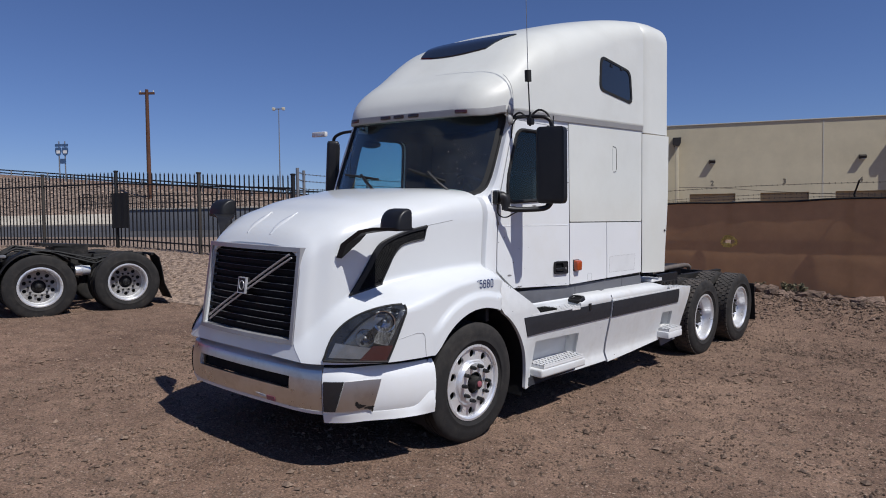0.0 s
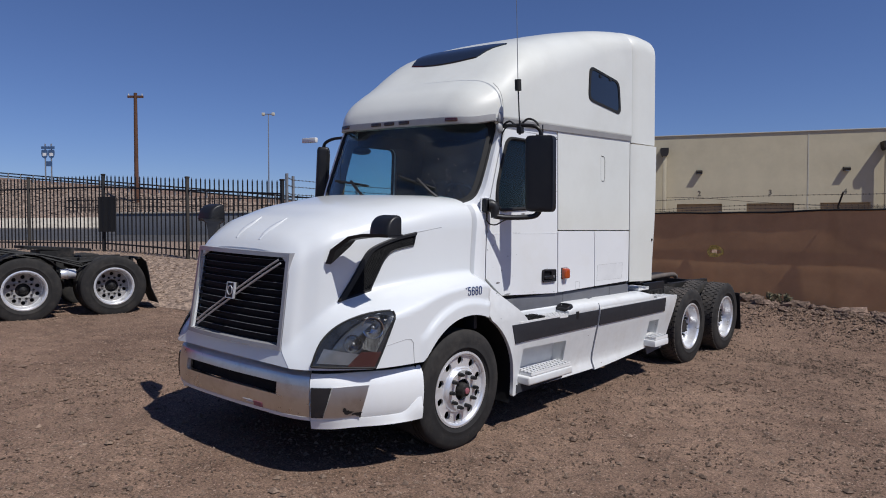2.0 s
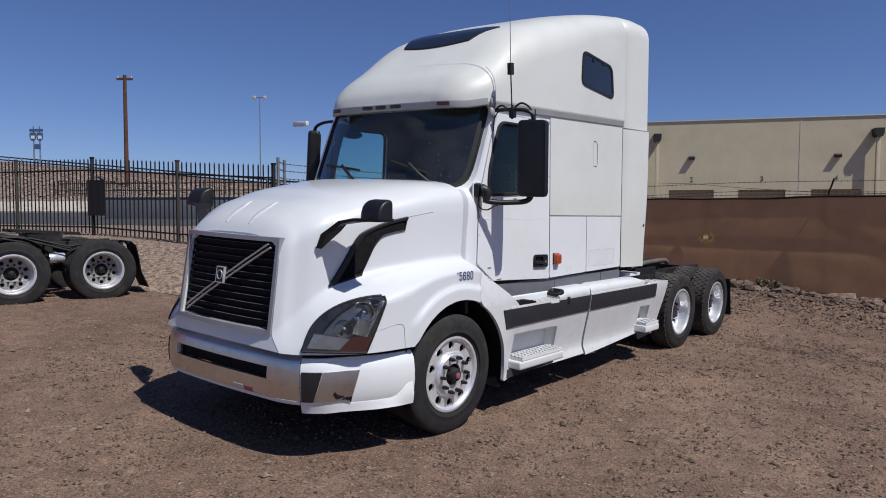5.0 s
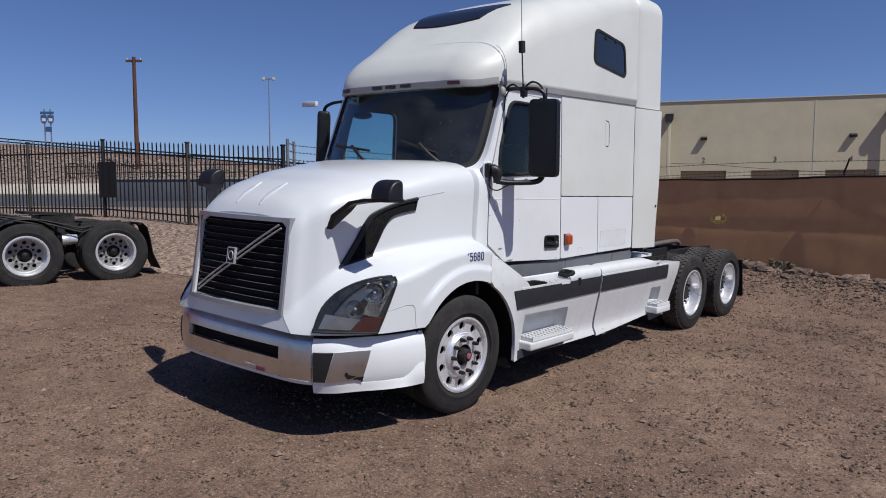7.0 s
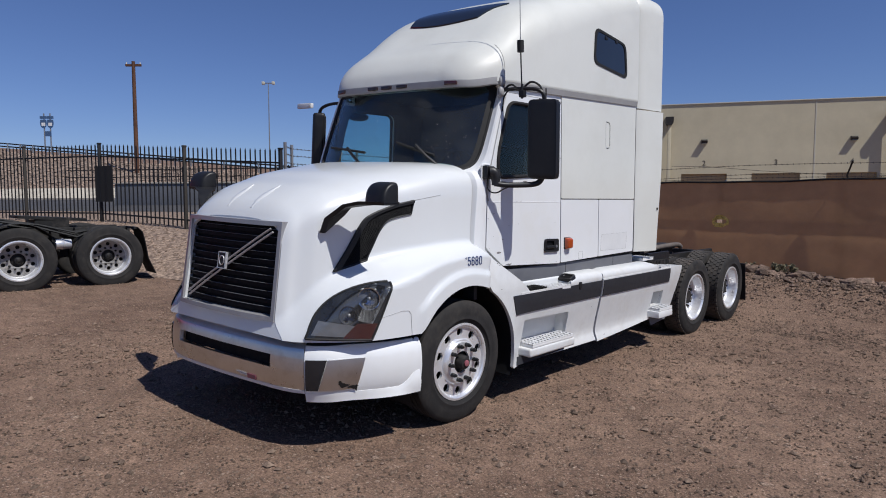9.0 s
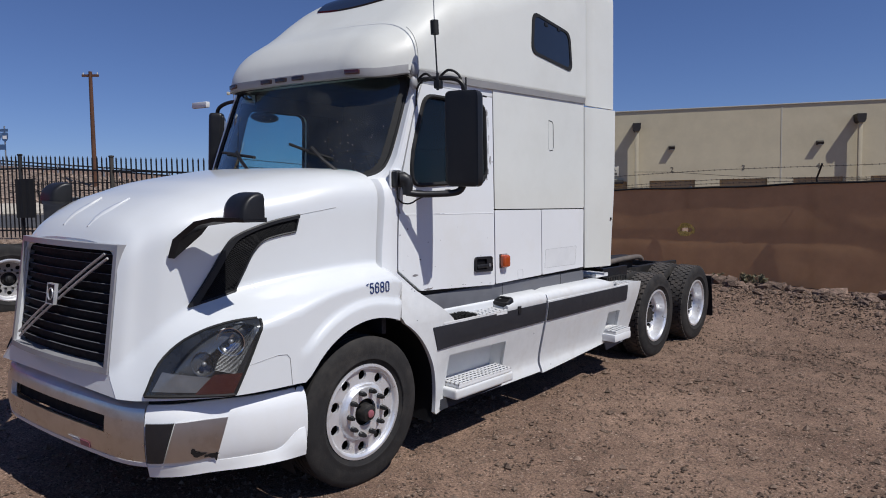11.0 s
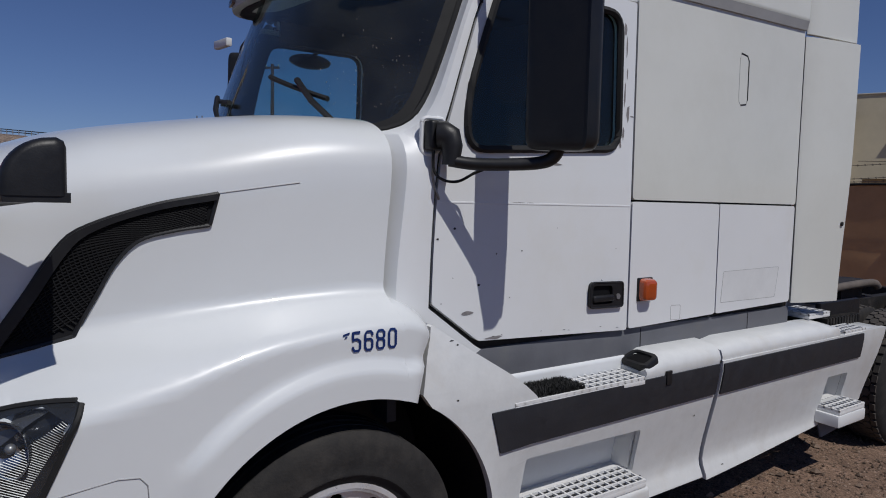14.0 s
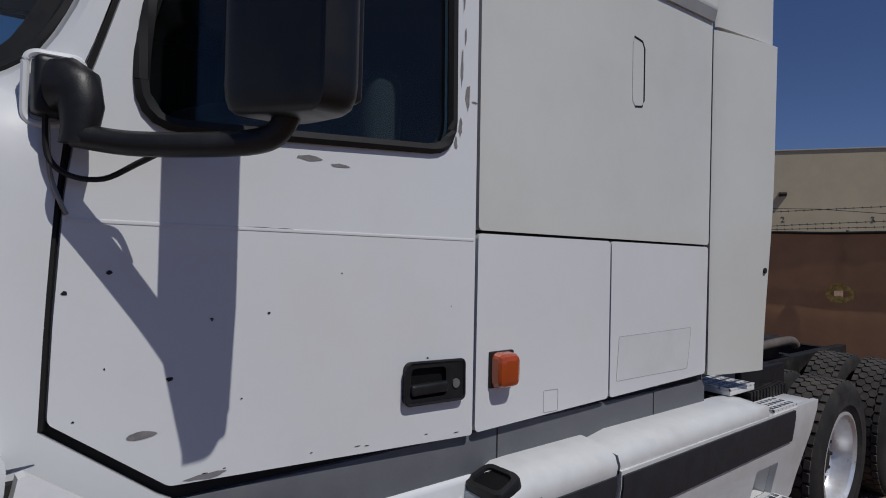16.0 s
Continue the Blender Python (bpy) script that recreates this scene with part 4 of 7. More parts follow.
part("intake", block(bmesh.new(), bump_pt, -0.57, 0.57, 0.60, 0.70, 0.05, 0.08, 16, 1), GRILLE_BLACK, bumper, "dark bumper intake")
part("bumper_lip", block(bmesh.new(), bump_pt, -UC, UC, 0.448, 0.4745, -0.002, 0.04, 28, 3), WHITE_WORN, bumper, "scuffed white lower lip")
bm = block(bmesh.new(), bump_pt, 0.32, 0.41, 0.478, 0.512, -0.006, -0.001, 4, 1)
part("sticker", bm, RED_CAP, bumper, "torn red sticker")
bm = block(bmesh.new(), bump_pt, 0.20, 0.30, 0.505, 0.512, -0.004, -0.001, 4, 1)
block(bm, bump_pt, 0.235, 0.315, 0.494, 0.500, -0.004, -0.001, 4, 1)
part("scratch", bm, WHITE_WORN, bumper, "white scratches in the chrome")
for s in (-1, 1):
    u0, u1 = UC + 0.004, UE
    lo, hi = (u0, u1) if s > 0 else (-u1, -u0)
    cap = part("bumper_end", block(bmesh.new(), bump_pt, lo, hi, 0.395, 0.779, 0.0, 0.03, 18, 8), WHITE, bumper, "white wraparound bumper end")
    slant = lambda u, z, d: bump_pt(u + s * 0.30 * (z - 0.69) * step01((abs(u) - UC) / 0.15), z, d)
    f0, f1 = s * (u0 + 0.01), s * (u0 + 0.155)
    part("fog_lamp", block(bmesh.new(), slant, min(f0, f1), max(f0, f1), 0.475, 0.69, -0.012, 0.0, 6, 3), ROOF_GLASS, cap, "smoked fog lamp lens")
    f0, f1 = s * (u0 + 0.16), s * (u0 + 0.43)
    part("chrome_plate", block(bmesh.new(), slant, min(f0, f1), max(f0, f1), 0.475, 0.69, -0.009, 0.0, 8, 3), CHROME, cap, "chrome plate with a torn lower edge")
    if s > 0:
        bm = bmesh.new()
        rag = random.Random(12)
        for cu, cz, ru, rz in ((u0 + 0.27, 0.505, 0.05, 0.016), (u0 + 0.33, 0.49, 0.045, 0.014), (u0 + 0.245, 0.525, 0.02, 0.02), (u0 + 0.36, 0.478, 0.014, 0.022)):
            bm.faces.new([bm.verts.new(bump_pt(cu + ru * math.cos(a) * (0.4 + 0.9 * rag.random()), cz + rz * math.sin(a) * (0.4 + 0.9 * rag.random()), -0.012)) for a in seq(0, 5.9, 12)])
        part("torn_patch", bm, BLACK_PLASTIC, cap)
    part("end_flare", block(bmesh.new(), lambda u, v, d: bump_pt(u, 0.385 + v * (0.065 + 0.10 * step01((abs(u) - UE + 0.20) / 0.16)), d - (0.012 + 0.04 * step01((abs(u) - u0) / (UE - u0))) * (1 - v) if d < 0 else d), min(s * u0, s * (UE - 0.02)), max(s * u0, s * (UE - 0.02)), 0.0, 1.0, -0.002, 0.01, 24, 4), WHITE, cap, "flared lower edge of the bumper end")
    # black strip in the gap over the bumper end, in place of its shade
    part("bumper_gap", block(bmesh.new(), bump_pt, min(s * 0.70, s * (UE - 0.01)), max(s * 0.70, s * (UE - 0.01)), 0.758, 0.832, 0.020, 0.06, 18, 1), BLACK_RUBBER, truck)


# headlights
def lamp_pt(sgn, u, v, off):
    a, b = lamp_edges(v)
    p = a.lerp(b, u)
    return nose_point(p.x, p.y, sgn, off)


for sgn in (1, -1):
    lamp = part("headlight", patch(bmesh.new(), lambda u, v: lamp_pt(sgn, u, v, -0.062), seq(0, 1, 12), seq(0, 0.98, 14)), LAMP_DARK, truck, "hazy clear headlight over a dark housing")
    lens = part("lens", patch(bmesh.new(), lambda u, v: lamp_pt(sgn, u, v, 0.008), seq(0, 1, 14), seq(0, 0.985, 16)), LENS, lamp, "clear hazy lens")
    lens.visible_shadow = False
    bm = bmesh.new()
    for edge in ([lamp_pt(sgn, 0, v, 0.004) for v in seq(0, 0.985, 16)], [lamp_pt(sgn, 1, v, 0.004) for v in seq(0.985, 0, 16)], [lamp_pt(sgn, u, 0, 0.004) for u in seq(1, 0, 10)]):
        tube(bm, edge, 0.009, 6)
    part("lamp_seal", bm, BLACK_RUBBER, lamp)
    bm = bmesh.new()
    for us, vs in (((0, 0.12), (0, 0.985)), ((0.88, 1.0), (0, 0.985)), ((0.12, 0.88), (0, 0.09)), ((0.05, 0.95), (0.87, 0.985))):
        patch(bm, lambda u, v: lamp_pt(sgn, u, v, 0.003), seq(us[0], us[1], 8), seq(vs[0], vs[1], 14))
    part("lamp_rim", bm, LAMP_DARK, lamp, "dark rim inside the lens")
    for (u, v, r) in ((0.50, 0.60, 0.078), (0.42, 0.30, 0.070)):
        c = lamp_pt(sgn, u, v, -0.03)
        d = Vector((sgn * 0.62, -0.78, 0)).normalized()
        q = d.to_track_quat("Z", "Y").to_matrix()
        bm = bmesh.new()
        loops = [[c + q @ Vector((rr * math.cos(2 * math.pi * k / 24), rr * math.sin(2 * math.pi * k / 24), zz)) for k in range(24)] for rr, zz in ((r, 0.012), (r * 0.93, 0.010), (r * 0.8, -0.012), (r * 0.5, -0.026), (0.015, -0.03))]
        rings(bm, loops, cap=False)
        part("reflector", bm, LAMP_INNER if v > 0.5 else DISC_DARK, lamp, "dark-edged reflector bowl")
        bm = bmesh.new()
        bmesh.ops.create_uvsphere(bm, u_segments=12, v_segments=8, radius=0.014, matrix=Matrix.Translation(c + d * 0.0))
        part("bulb", bm, STEEL_GREY, lamp)
    part("lamp_bezel", patch(bmesh.new(), lambda u, v: lamp_pt(sgn, u, v, -0.045 + 0.02 * u), seq(0.10, 0.40, 8), seq(0.10, 0.85, 10)), DISC_DARK, lamp, "smooth dark grey bezel panel")
    part("lamp_floor", patch(bmesh.new(), lambda u, v: lamp_pt(sgn, u, v, 0.0045), seq(0.05, 0.60, 10), seq(0.035, 0.19, 4)), STEEL_GREY, lamp, "pale strip along the foot of the lamp")
    part("turn_lens", patch(bmesh.new(), lambda u, v: lamp_pt(sgn, u + 0.18 * (1 - u) * (v / 0.26), v * (0.6 + 0.4 * u), 0.006), seq(0.52, 0.97, 8), seq(0.02, 0.28, 6)), RED_LENS, lamp, "dark red corner lens")
    bm = bmesh.new()
    for k in range(46):
        v = 0.30 + 0.62 * k / 45
        tube(bm, [lamp_pt(sgn, u, v - 0.05 * u, -0.004) for u in seq(0.50 + 0.28 * abs(k / 45 - 0.3), 0.97, 5)], 0.0011, 4)
    part("lens_rib", bm, STEEL_GREY, lamp, "fine ribs inside the lens")

# side vents of the hood
VENT_UP = [(0.0, (-0.406, 1.789)), (0.25, (-0.60, 1.745)), (0.5, (-0.80, 1.665)), (0.62, (-0.865, 1.60)), (0.8, (-0.95, 1.46)), (1.0, (-1.066, 1.272))]
VENT_LOW = [(0.0, (-0.432, 1.686)), (0.25, (-0.545, 1.665)), (0.42, (-0.635, 1.635)), (0.6, (-0.70, 1.565)), (0.8, (-0.755, 1.46)), (1.0, (-0.815, 1.345))]


def vent_pt(sgn, u, v, off):
    up = Vector((smooth_table([(a, p[0]) for a, p in VENT_UP], u), smooth_table([(a, p[1]) for a, p in VENT_UP], u)))
    lo = Vector((smooth_table([(a, p[0]) for a, p in VENT_LOW], u), smooth_table([(a, p[1]) for a, p in VENT_LOW], u)))
    p = lo.lerp(up, v)
    return nose_point(p.x, p.y, sgn, off)


for sgn in (1, -1):
    bm = block(bmesh.new(), lambda u, v, d: vent_pt(sgn, u, v, -d), 0, 1, 0, 1, -0.004, 0.01, 26, 8)
    vent = part("hood_vent", bm, GRILLE_BLACK, hood, "black honeycomb air vent")
    bm = bmesh.new()
    edge = [vent_pt(sgn, u, 0, 0.006) for u in seq(0, 1, 26)] + [vent_pt(sgn, 1, v, 0.006) for v in seq(0, 1, 8)] + [vent_pt(sgn, u, 1, 0.006) for u in seq(1, 0, 26)] + [vent_pt(sgn, 0, v, 0.006) for v in seq(1, 0, 5)]
    tube(bm, edge, 0.007, 6)
    part("vent_rim", bm, BLACK_PLASTIC, vent)
    part("vent_brow", block(bmesh.new(), lambda u, v, d: vent_pt(sgn, u, v, -d), 0.0, 1, 0.80, 1.0, -0.022, 0.0, 26, 2), BLACK_PLASTIC, vent)
    bm = bmesh.new()
    n = 40
    for k in range(-10, n):
        for way in (1, -1):
            line = []
            for j in range(15):
                v = 0.05 + 0.73 * j / 14
                u = (k + 0.5) / n + way * 0.27 * (v - 0.42)
                if 0.03 < u < 0.97:
                    line.append(vent_pt(sgn, u, v, 0.009))
            if len(line) > 2:
                tube(bm, line, 0.0034, 4)
    part("vent_mesh", bm, GRILLE_BLACK, vent)
    # crease running back from the vent's tip
    bm = bmesh.new()
    tube(bm, [nose_point(-0.406 + 0.26 * t, 1.789 + 0.045 * t, sgn, 0.0) for t in seq(0, 1, 8)], 0.0022, 5)
    part("vent_crease", bm, VISOR_GREY, hood)


# ---- cab and sleeper ----
SIDE = 1.01
DOOR_FRONT = [(1.30, 0.364), (1.38, 0.367), (1.58, 0.372), (1.71, 0.378), (1.83, 0.385), (1.95, 0.398), (2.03, 0.413), (2.095, 0.431), (2.14, 0.447), (2.325, 0.502), (2.515, 0.561), (2.62, 0.602), (2.735, 0.648), (2.85, 0.694)]
DRIVER_WINDOW = [(0.532, 1.990), (1.415, 2.045), (1.40, 2.665), (0.685, 2.655), (0.600, 2.42), (0.530, 2.19)]


def door_front(z):
    """How far back the door's leading edge stands at height z."""
    return lerp_table(DOOR_FRONT, z)


def side_place(sgn, x=SIDE):
    def fn(u, v, d):
        return Vector((sgn * (x - d), u, v))
    return fn


def sheet(name, outer, holes, sgn, mat, parent, x=SIDE, thick=0.03, radius=0.02, label=""):
    bm = panel(bmesh.new(), outline(outer, radius), [outline(h, 0.09, 5) for h in holes], side_place(sgn, x), thick)
    return part(name, bm, mat, parent, label, smooth=25)


def cowl_z(x):
    """Height of the hood's rear edge at x."""
    edge = hood_section(0.168)
    for p, q in zip(edge, edge[1:]):
        if p.x <= abs(x) <= q.x:
            return p.z + (q.z - p.z) * (abs(x) - p.x) / max(1e-6, q.x - p.x)
    return edge[0].z


# windscreen
def screen_pt(s, t, d):
    a, x = (abs(s) ** 3.5, 0.940) if s > 0 else (0.62 * abs(s) ** 1.7, 0.985)
    lo = Vector((x * s, -0.04 + 0.43 * a, 2.075 - 0.02 * s * s))
    hi = Vector(((x + 0.02) * s, 0.245 + 0.40 * a, 2.85 - 0.04 * s * s))
    p = lo.lerp(hi, t)
    return p + Vector((0.5 * s * d, 0.9 * d, -0.35 * d))


# half outline of the windscreen's seal, from the middle of the top to the middle of the bottom
SCREEN_RIM = [(0.0, 0.985), (0.3, 0.985), (0.6, 0.985), (0.8, 0.985), (0.90, 0.982), (0.955, 0.968), (0.978, 0.935), (0.984, 0.86), (0.983, 0.72), (0.983, 0.58), (0.982, 0.43), (0.980, 0.30), (0.977, 0.20), (0.973, 0.14), (0.966, 0.085),
              (0.954, 0.046), (0.936, 0.014), (0.908, -0.010), (0.872, -0.024), (0.80, -0.032), (0.6, -0.035), (0.3, -0.035), (0.0, -0.035)]


cab = part("cab_floor", slab((-0.98, 0.25, 1.14), (0.98, 3.08, 1.17)), BLACK_PLASTIC, truck)
for sgn in (1, -1):
    fore = 0.0 if sgn > 0 else 0.16
    WINDOW = DRIVER_WINDOW if sgn > 0 else [(0.450, 1.990), (1.205, 2.045), (1.192, 2.665), (0.560, 2.655), (0.495, 2.42), (0.450, 2.19)]
    door = part("door", panel(bmesh.new(), outline([(door_front(1.385) + 0.012 - fore, 1.385), (0.612 - fore, 1.216), (1.528, 1.176), (1.523, 1.79), (1.512, 2.735)] + [(door_front(z) + 0.012 - fore, z) for z in (2.735, 2.62, 2.515, 2.325, 2.14, 2.03, 1.83, 1.58)], 0.012),
                              [outline(WINDOW, 0.09, 5)], side_place(sgn), 0.035), WHITE, truck, "white cab door with paint chips", smooth=25)
    bm = bmesh.new()
    tube(bm, [side_place(sgn)(p.x, p.y, -0.002) for p in outline(WINDOW, 0.09, 5)] + [side_place(sgn)(*outline(WINDOW, 0.09, 5)[0], -0.002)], 0.017, 6)
    part("window_seal", bm, BLACK_RUBBER, door)
    pane = part("window_pane", panel(bmesh.new(), outline(WINDOW, 0.09, 5), [], side_place(sgn, SIDE - 0.012), 0.005), DARK_GLASS, door, "tinted side window, closed")
    pane.visible_shadow = False
    part("door_lining", panel(bmesh.new(), outline([(0.42 - fore, 1.42), (0.62 - fore, 1.25), (1.50, 1.21), (1.495, 2.70), (0.70 - 1.35 * fore, 2.70), (0.50 - 1.35 * fore, 2.10), (0.45 - fore, 1.90)], 0.02),
                                 [[Vector((0.97 + (p.x - 0.97) * 0.985, 2.335 + (p.y - 2.335) * 0.985)) for p in outline(WINDOW, 0.09, 5)]], side_place(sgn, SIDE - 0.040), 0.012), INTERIOR, door)
    # crease across the door
    part("door_crease", slab((min(sgn * 1.005, sgn * 1.0116), 0.40, 1.776), (max(sgn * 1.005, sgn * 1.0116), 1.515, 1.784), 0.0015), WHITE, door)
    # handle
    bezel = outline([(1.248, 1.306), (1.475, 1.300), (1.472, 1.418), (1.262, 1.424), (1.248, 1.408)], 0.016, 5)
    hollow = outline([(1.262, 1.322), (1.400, 1.319), (1.398, 1.404), (1.268, 1.408)], 0.016, 5)
    plate = part("handle_plate", panel(bmesh.new(), bezel, [hollow], side_place(sgn, SIDE + 0.017), 0.03), BLACK_PLASTIC, door, "black recessed door handle")
    bm = bmesh.new()
    loop = bezel + bezel[:1]
    tube(bm, [side_place(sgn, SIDE + 0.017)(p.x, p.y, 0.0) for p in loop], 0.0045, 6)
    part("handle_rim", bm, BLACK_PLASTIC, plate)
    part("handle_cup", panel(bmesh.new(), hollow, [], side_place(sgn, SIDE + 0.001), 0.01), GRILLE_BLACK, plate)
    part("handle_lever", slab((sgn * 1.026 - 0.012, 1.264, 1.330), (sgn * 1.026 + 0.012, 1.404, 1.362), 0.010, 3), BLACK_PLASTIC, plate)
    bm = rod(bmesh.new(), (sgn * 1.020, 1.438, 1.350), (sgn * 1.031, 1.438, 1.350), 0.014, seg=14)
    part("key_lock", bm, STEEL_GREY, plate)
    # panels round the door
    sheet("rocker_strip", [(0.232, 1.39), (0.362, 1.372), (0.595, 1.199), (0.628, 1.180), (0.58, 1.155), (0.46, 1.20), (0.30, 1.22)], [], sgn, WHITE, truck, radius=0.004)
    sheet("sleeper_side", [(1.537, 1.812), (3.062, 1.812), (3.062, 2.885), (1.524, 2.838)], [], sgn, SLEEPER_WHITE, truck)
    hatch = sheet("locker_door", [(1.540, 1.180), (2.262, 1.196), (2.258, 1.802), (1.537, 1.802)], [], sgn, WHITE, truck, label="white side locker door")
    sheet("locker_door", [(2.272, 1.196), (3.05, 1.212), (3.058, 1.802), (2.268, 1.802)], [], sgn, WHITE, truck, label="white side locker door with a paler rectangle")
    patch_edge = [(2.315, 1.255), (2.878, 1.252), (2.908, 1.434), (2.330, 1.428)]
    sheet("old_decal_patch", patch_edge, [], sgn, WHITE_FADED, truck, x=SIDE + 0.0005, thick=0.003, radius=0.01)
    for name, shape in (("decal_edge", patch_edge), ("label_edge", [(1.872, 1.195), (1.950, 1.193), (1.951, 1.269), (1.870, 1.271)])):
        bm = bmesh.new()
        loop = outline(shape, 0.008, 3)
        tube(bm, [side_place(sgn, SIDE + 0.0003)(p.x, p.y, 0.0) for p in loop + loop[:1]], 0.0011, 4)
        part(name, bm, VISOR_GREY, truck)
    # black sheets added behind the panels, so that the gaps read as shaded
    part("side_backing", slab((min(sgn * 0.955, sgn * 0.972), 1.44, 1.17), (max(sgn * 0.955, sgn * 0.972), 3.09, 2.92)), BLACK_RUBBER, truck, smooth=0)
    bm = slab((min(sgn * 0.955, sgn * 0.972), 0.37, 1.17), (max(sgn * 0.955, sgn * 0.972), 1.439, 1.94))
    part("side_backing", bm, BLACK_RUBBER, truck, smooth=0)
    # hatch latch notch on the sleeper
    bm = bmesh.new()
    X = sgn * 1.009
    tube(bm, [(X, 2.395, 2.632), (X, 2.455, 2.625), (X, 2.472, 2.60), (X, 2.474, 2.385), (X, 2.462, 2.36), (X, 2.41, 2.352)], 0.0048, 5)
    part("latch_groove", bm, BLACK_PLASTIC, truck)
    bm = bmesh.new()
    tube(bm, [(X, 2.41, 2.352), (X, 2.392, 2.37), (X, 2.388, 2.40), (X, 2.386, 2.60), (X, 2.395, 2.632)], 0.0028, 5)
    part("latch_edge", bm, VISOR_GREY, truck)
    # amber side marker
    bm = slab((min(sgn * 1.005, sgn * 1.019), 1.594, 1.311), (max(sgn * 1.005, sgn * 1.019), 1.706, 1.428), 0.006)
    marker = part("side_marker", bm, BLACK_PLASTIC, truck, "amber side marker lamp")
    bm = bmesh.new()
    rings(bm, [[(sgn * x, 1.65 + p.x * w, 1.369 + p.y * h) for p in outline([(-1, -1), (1, -1), (1, 1), (-1, 1)], 0.5, 4)] for x, w, h in ((1.020, 0.050, 0.056), (1.046, 0.048, 0.053), (1.056, 0.042, 0.047), (1.061, 0.030, 0.034))])
    part("marker_lens", bm, AMBER, marker, "amber lens", smooth=20)
    # sill under the doors
    part("sill", slab((min(sgn * 0.93, sgn * 0.985), 0.55, 1.0), (max(sgn * 0.93, sgn * 0.985), 3.10, 1.172), 0.006), SILL_GREY, truck, "dull grey sill under the door")
    for y in (1.665, 2.636):
        part("sill_joint", slab((min(sgn * 0.980, sgn * 0.9862), y, 1.01), (max(sgn * 0.980, sgn * 0.9862), y + 0.006, 1.168)), BLACK_RUBBER, truck)
    # black strip in the gap before the door, standing for its shade
    bm = bmesh.new()
    tube(bm, [(sgn * 0.988, door_front(z) + 0.002 - fore, z) for z in seq(1.37, 2.74, 24)], 0.013, 6)
    part("door_gap_strip", bm, BLACK_RUBBER, truck)
    # one white skin: pillar beside the windscreen, cowl below it, and the slope that faces the hood's rear edge
    edge = [p for p in hood_section(0.168) if p.x > 0.5]
    hood_x = lambda z: lerp_table([(p.z, p.x) for p in reversed(edge)], z)
    rows = []
    bend = (0.0, 0.2, 0.28, 0.45, 0.65, 0.85, 1.0)
    ring = [p for p in SCREEN_RIM if p[0] > 0.83]
    low = sum(1 for p in ring if p[1] < 0.2)
    for k, (a, b) in enumerate(ring):
        p = screen_pt(sgn * a, b, 0.004)
        p.x = abs(p.x)
        z = p.z if b >= 0.2 else 2.20 - 0.20 * (k - len(ring) + low) / low
        q = Vector((1.007, door_front(z) - 0.004 - fore, z))
        rows.append([p.lerp(q, u) + Vector((0.020, -0.016, 0)) * math.sin(math.pi * u) * min(1.0, 2.5 * u) for u in bend])
    for z in (2.025, 1.99, 1.95, 1.90, 1.84, 1.75, 1.65, 1.55, 1.47, 1.42, 1.37, 1.31):
        t = step01((z - 1.39) / 0.6)
        x, y0, y1 = min(hood_x(z), 1.006), 0.160 + 0.036 * t, 0.216 + 0.046 * t
        zr = 1.37 + (z - 1.37) * (1.985 - 1.37) / (2.025 - 1.37)
        q = Vector((1.007, door_front(zr) - 0.004 - fore, zr))
        c = Vector((x + 0.001, y1 + 0.006, z))
        rows.append([Vector((x - 0.115, y0 + 0.004, z)), Vector((x - 0.008, y1, z)), c] + [c.lerp(q, u) + Vector((0.006, -0.004, 0)) * math.sin(math.pi * u) for u in (0.25, 0.5, 0.75, 1.0)])
    bm = bmesh.new()
    rings(bm, [[Vector((sgn * p.x, p.y, p.z)) for p in r] for r in rows], close_ring=False, cap=False)
    inner = bmesh.new()
    rings(inner, [[Vector((sgn * (p.x - 0.012), p.y + 0.030, p.z)) for p in r] for r in rows[:len(ring) - low + 3]], close_ring=False, cap=False)
    thicken(part("pillar_lining", inner, INTERIOR, truck, smooth=50), 0.008, 0)
    ob = part("cowl_and_pillar", bm, WHITE, truck, "white pillar and cowl beside the windscreen", smooth=24)
    thicken(ob, 0.012, 0)
    part("rail_lining", slab((min(sgn * 0.930, sgn * 0.946), 0.60, 2.66), (max(sgn * 0.930, sgn * 0.946), 1.60, 2.80)), INTERIOR, truck)
    part("door_top_rail", slab((min(sgn * 0.95, sgn * 1.0), 0.60, 2.742), (max(sgn * 0.95, sgn * 1.0), 1.56, 2.84), 0.01), WHITE, truck)


rim_s = lambda t: lerp_table([(b, a) for a, b in reversed(SCREEN_RIM) if a > 0.79], t)
screen = part("windscreen", block(bmesh.new(), lambda u, v, d: screen_pt(u * (rim_s(v) - 0.006), v, d), -1, 1, -0.03, 0.98, 0.0, 0.006, 40, 30), WINDSCREEN, truck, "dusty windscreen with bug marks")
screen.visible_shadow = False
rim = SCREEN_RIM + [(-a, b) for a, b in reversed(SCREEN_RIM[1:-1])]
bm = bmesh.new()
tube(bm, [screen_pt(a, b, -0.006) for a, b in rim + rim[:1]], 0.013, 6)
part("screen_seal", bm, BLACK_RUBBER, screen, "black rubber seal round the windscreen")
bm = bmesh.new()
rings(bm, [[screen_pt(a * m, 0.47 + (b - 0.47) * n, -0.004) for a, b in rim] for m, n in ((1.0, 1.0), (0.985, 0.975), (0.962, 0.935))], cap=False)
part("dark_border", bm, BLACK_RUBBER, screen, "black printed border of the glass")
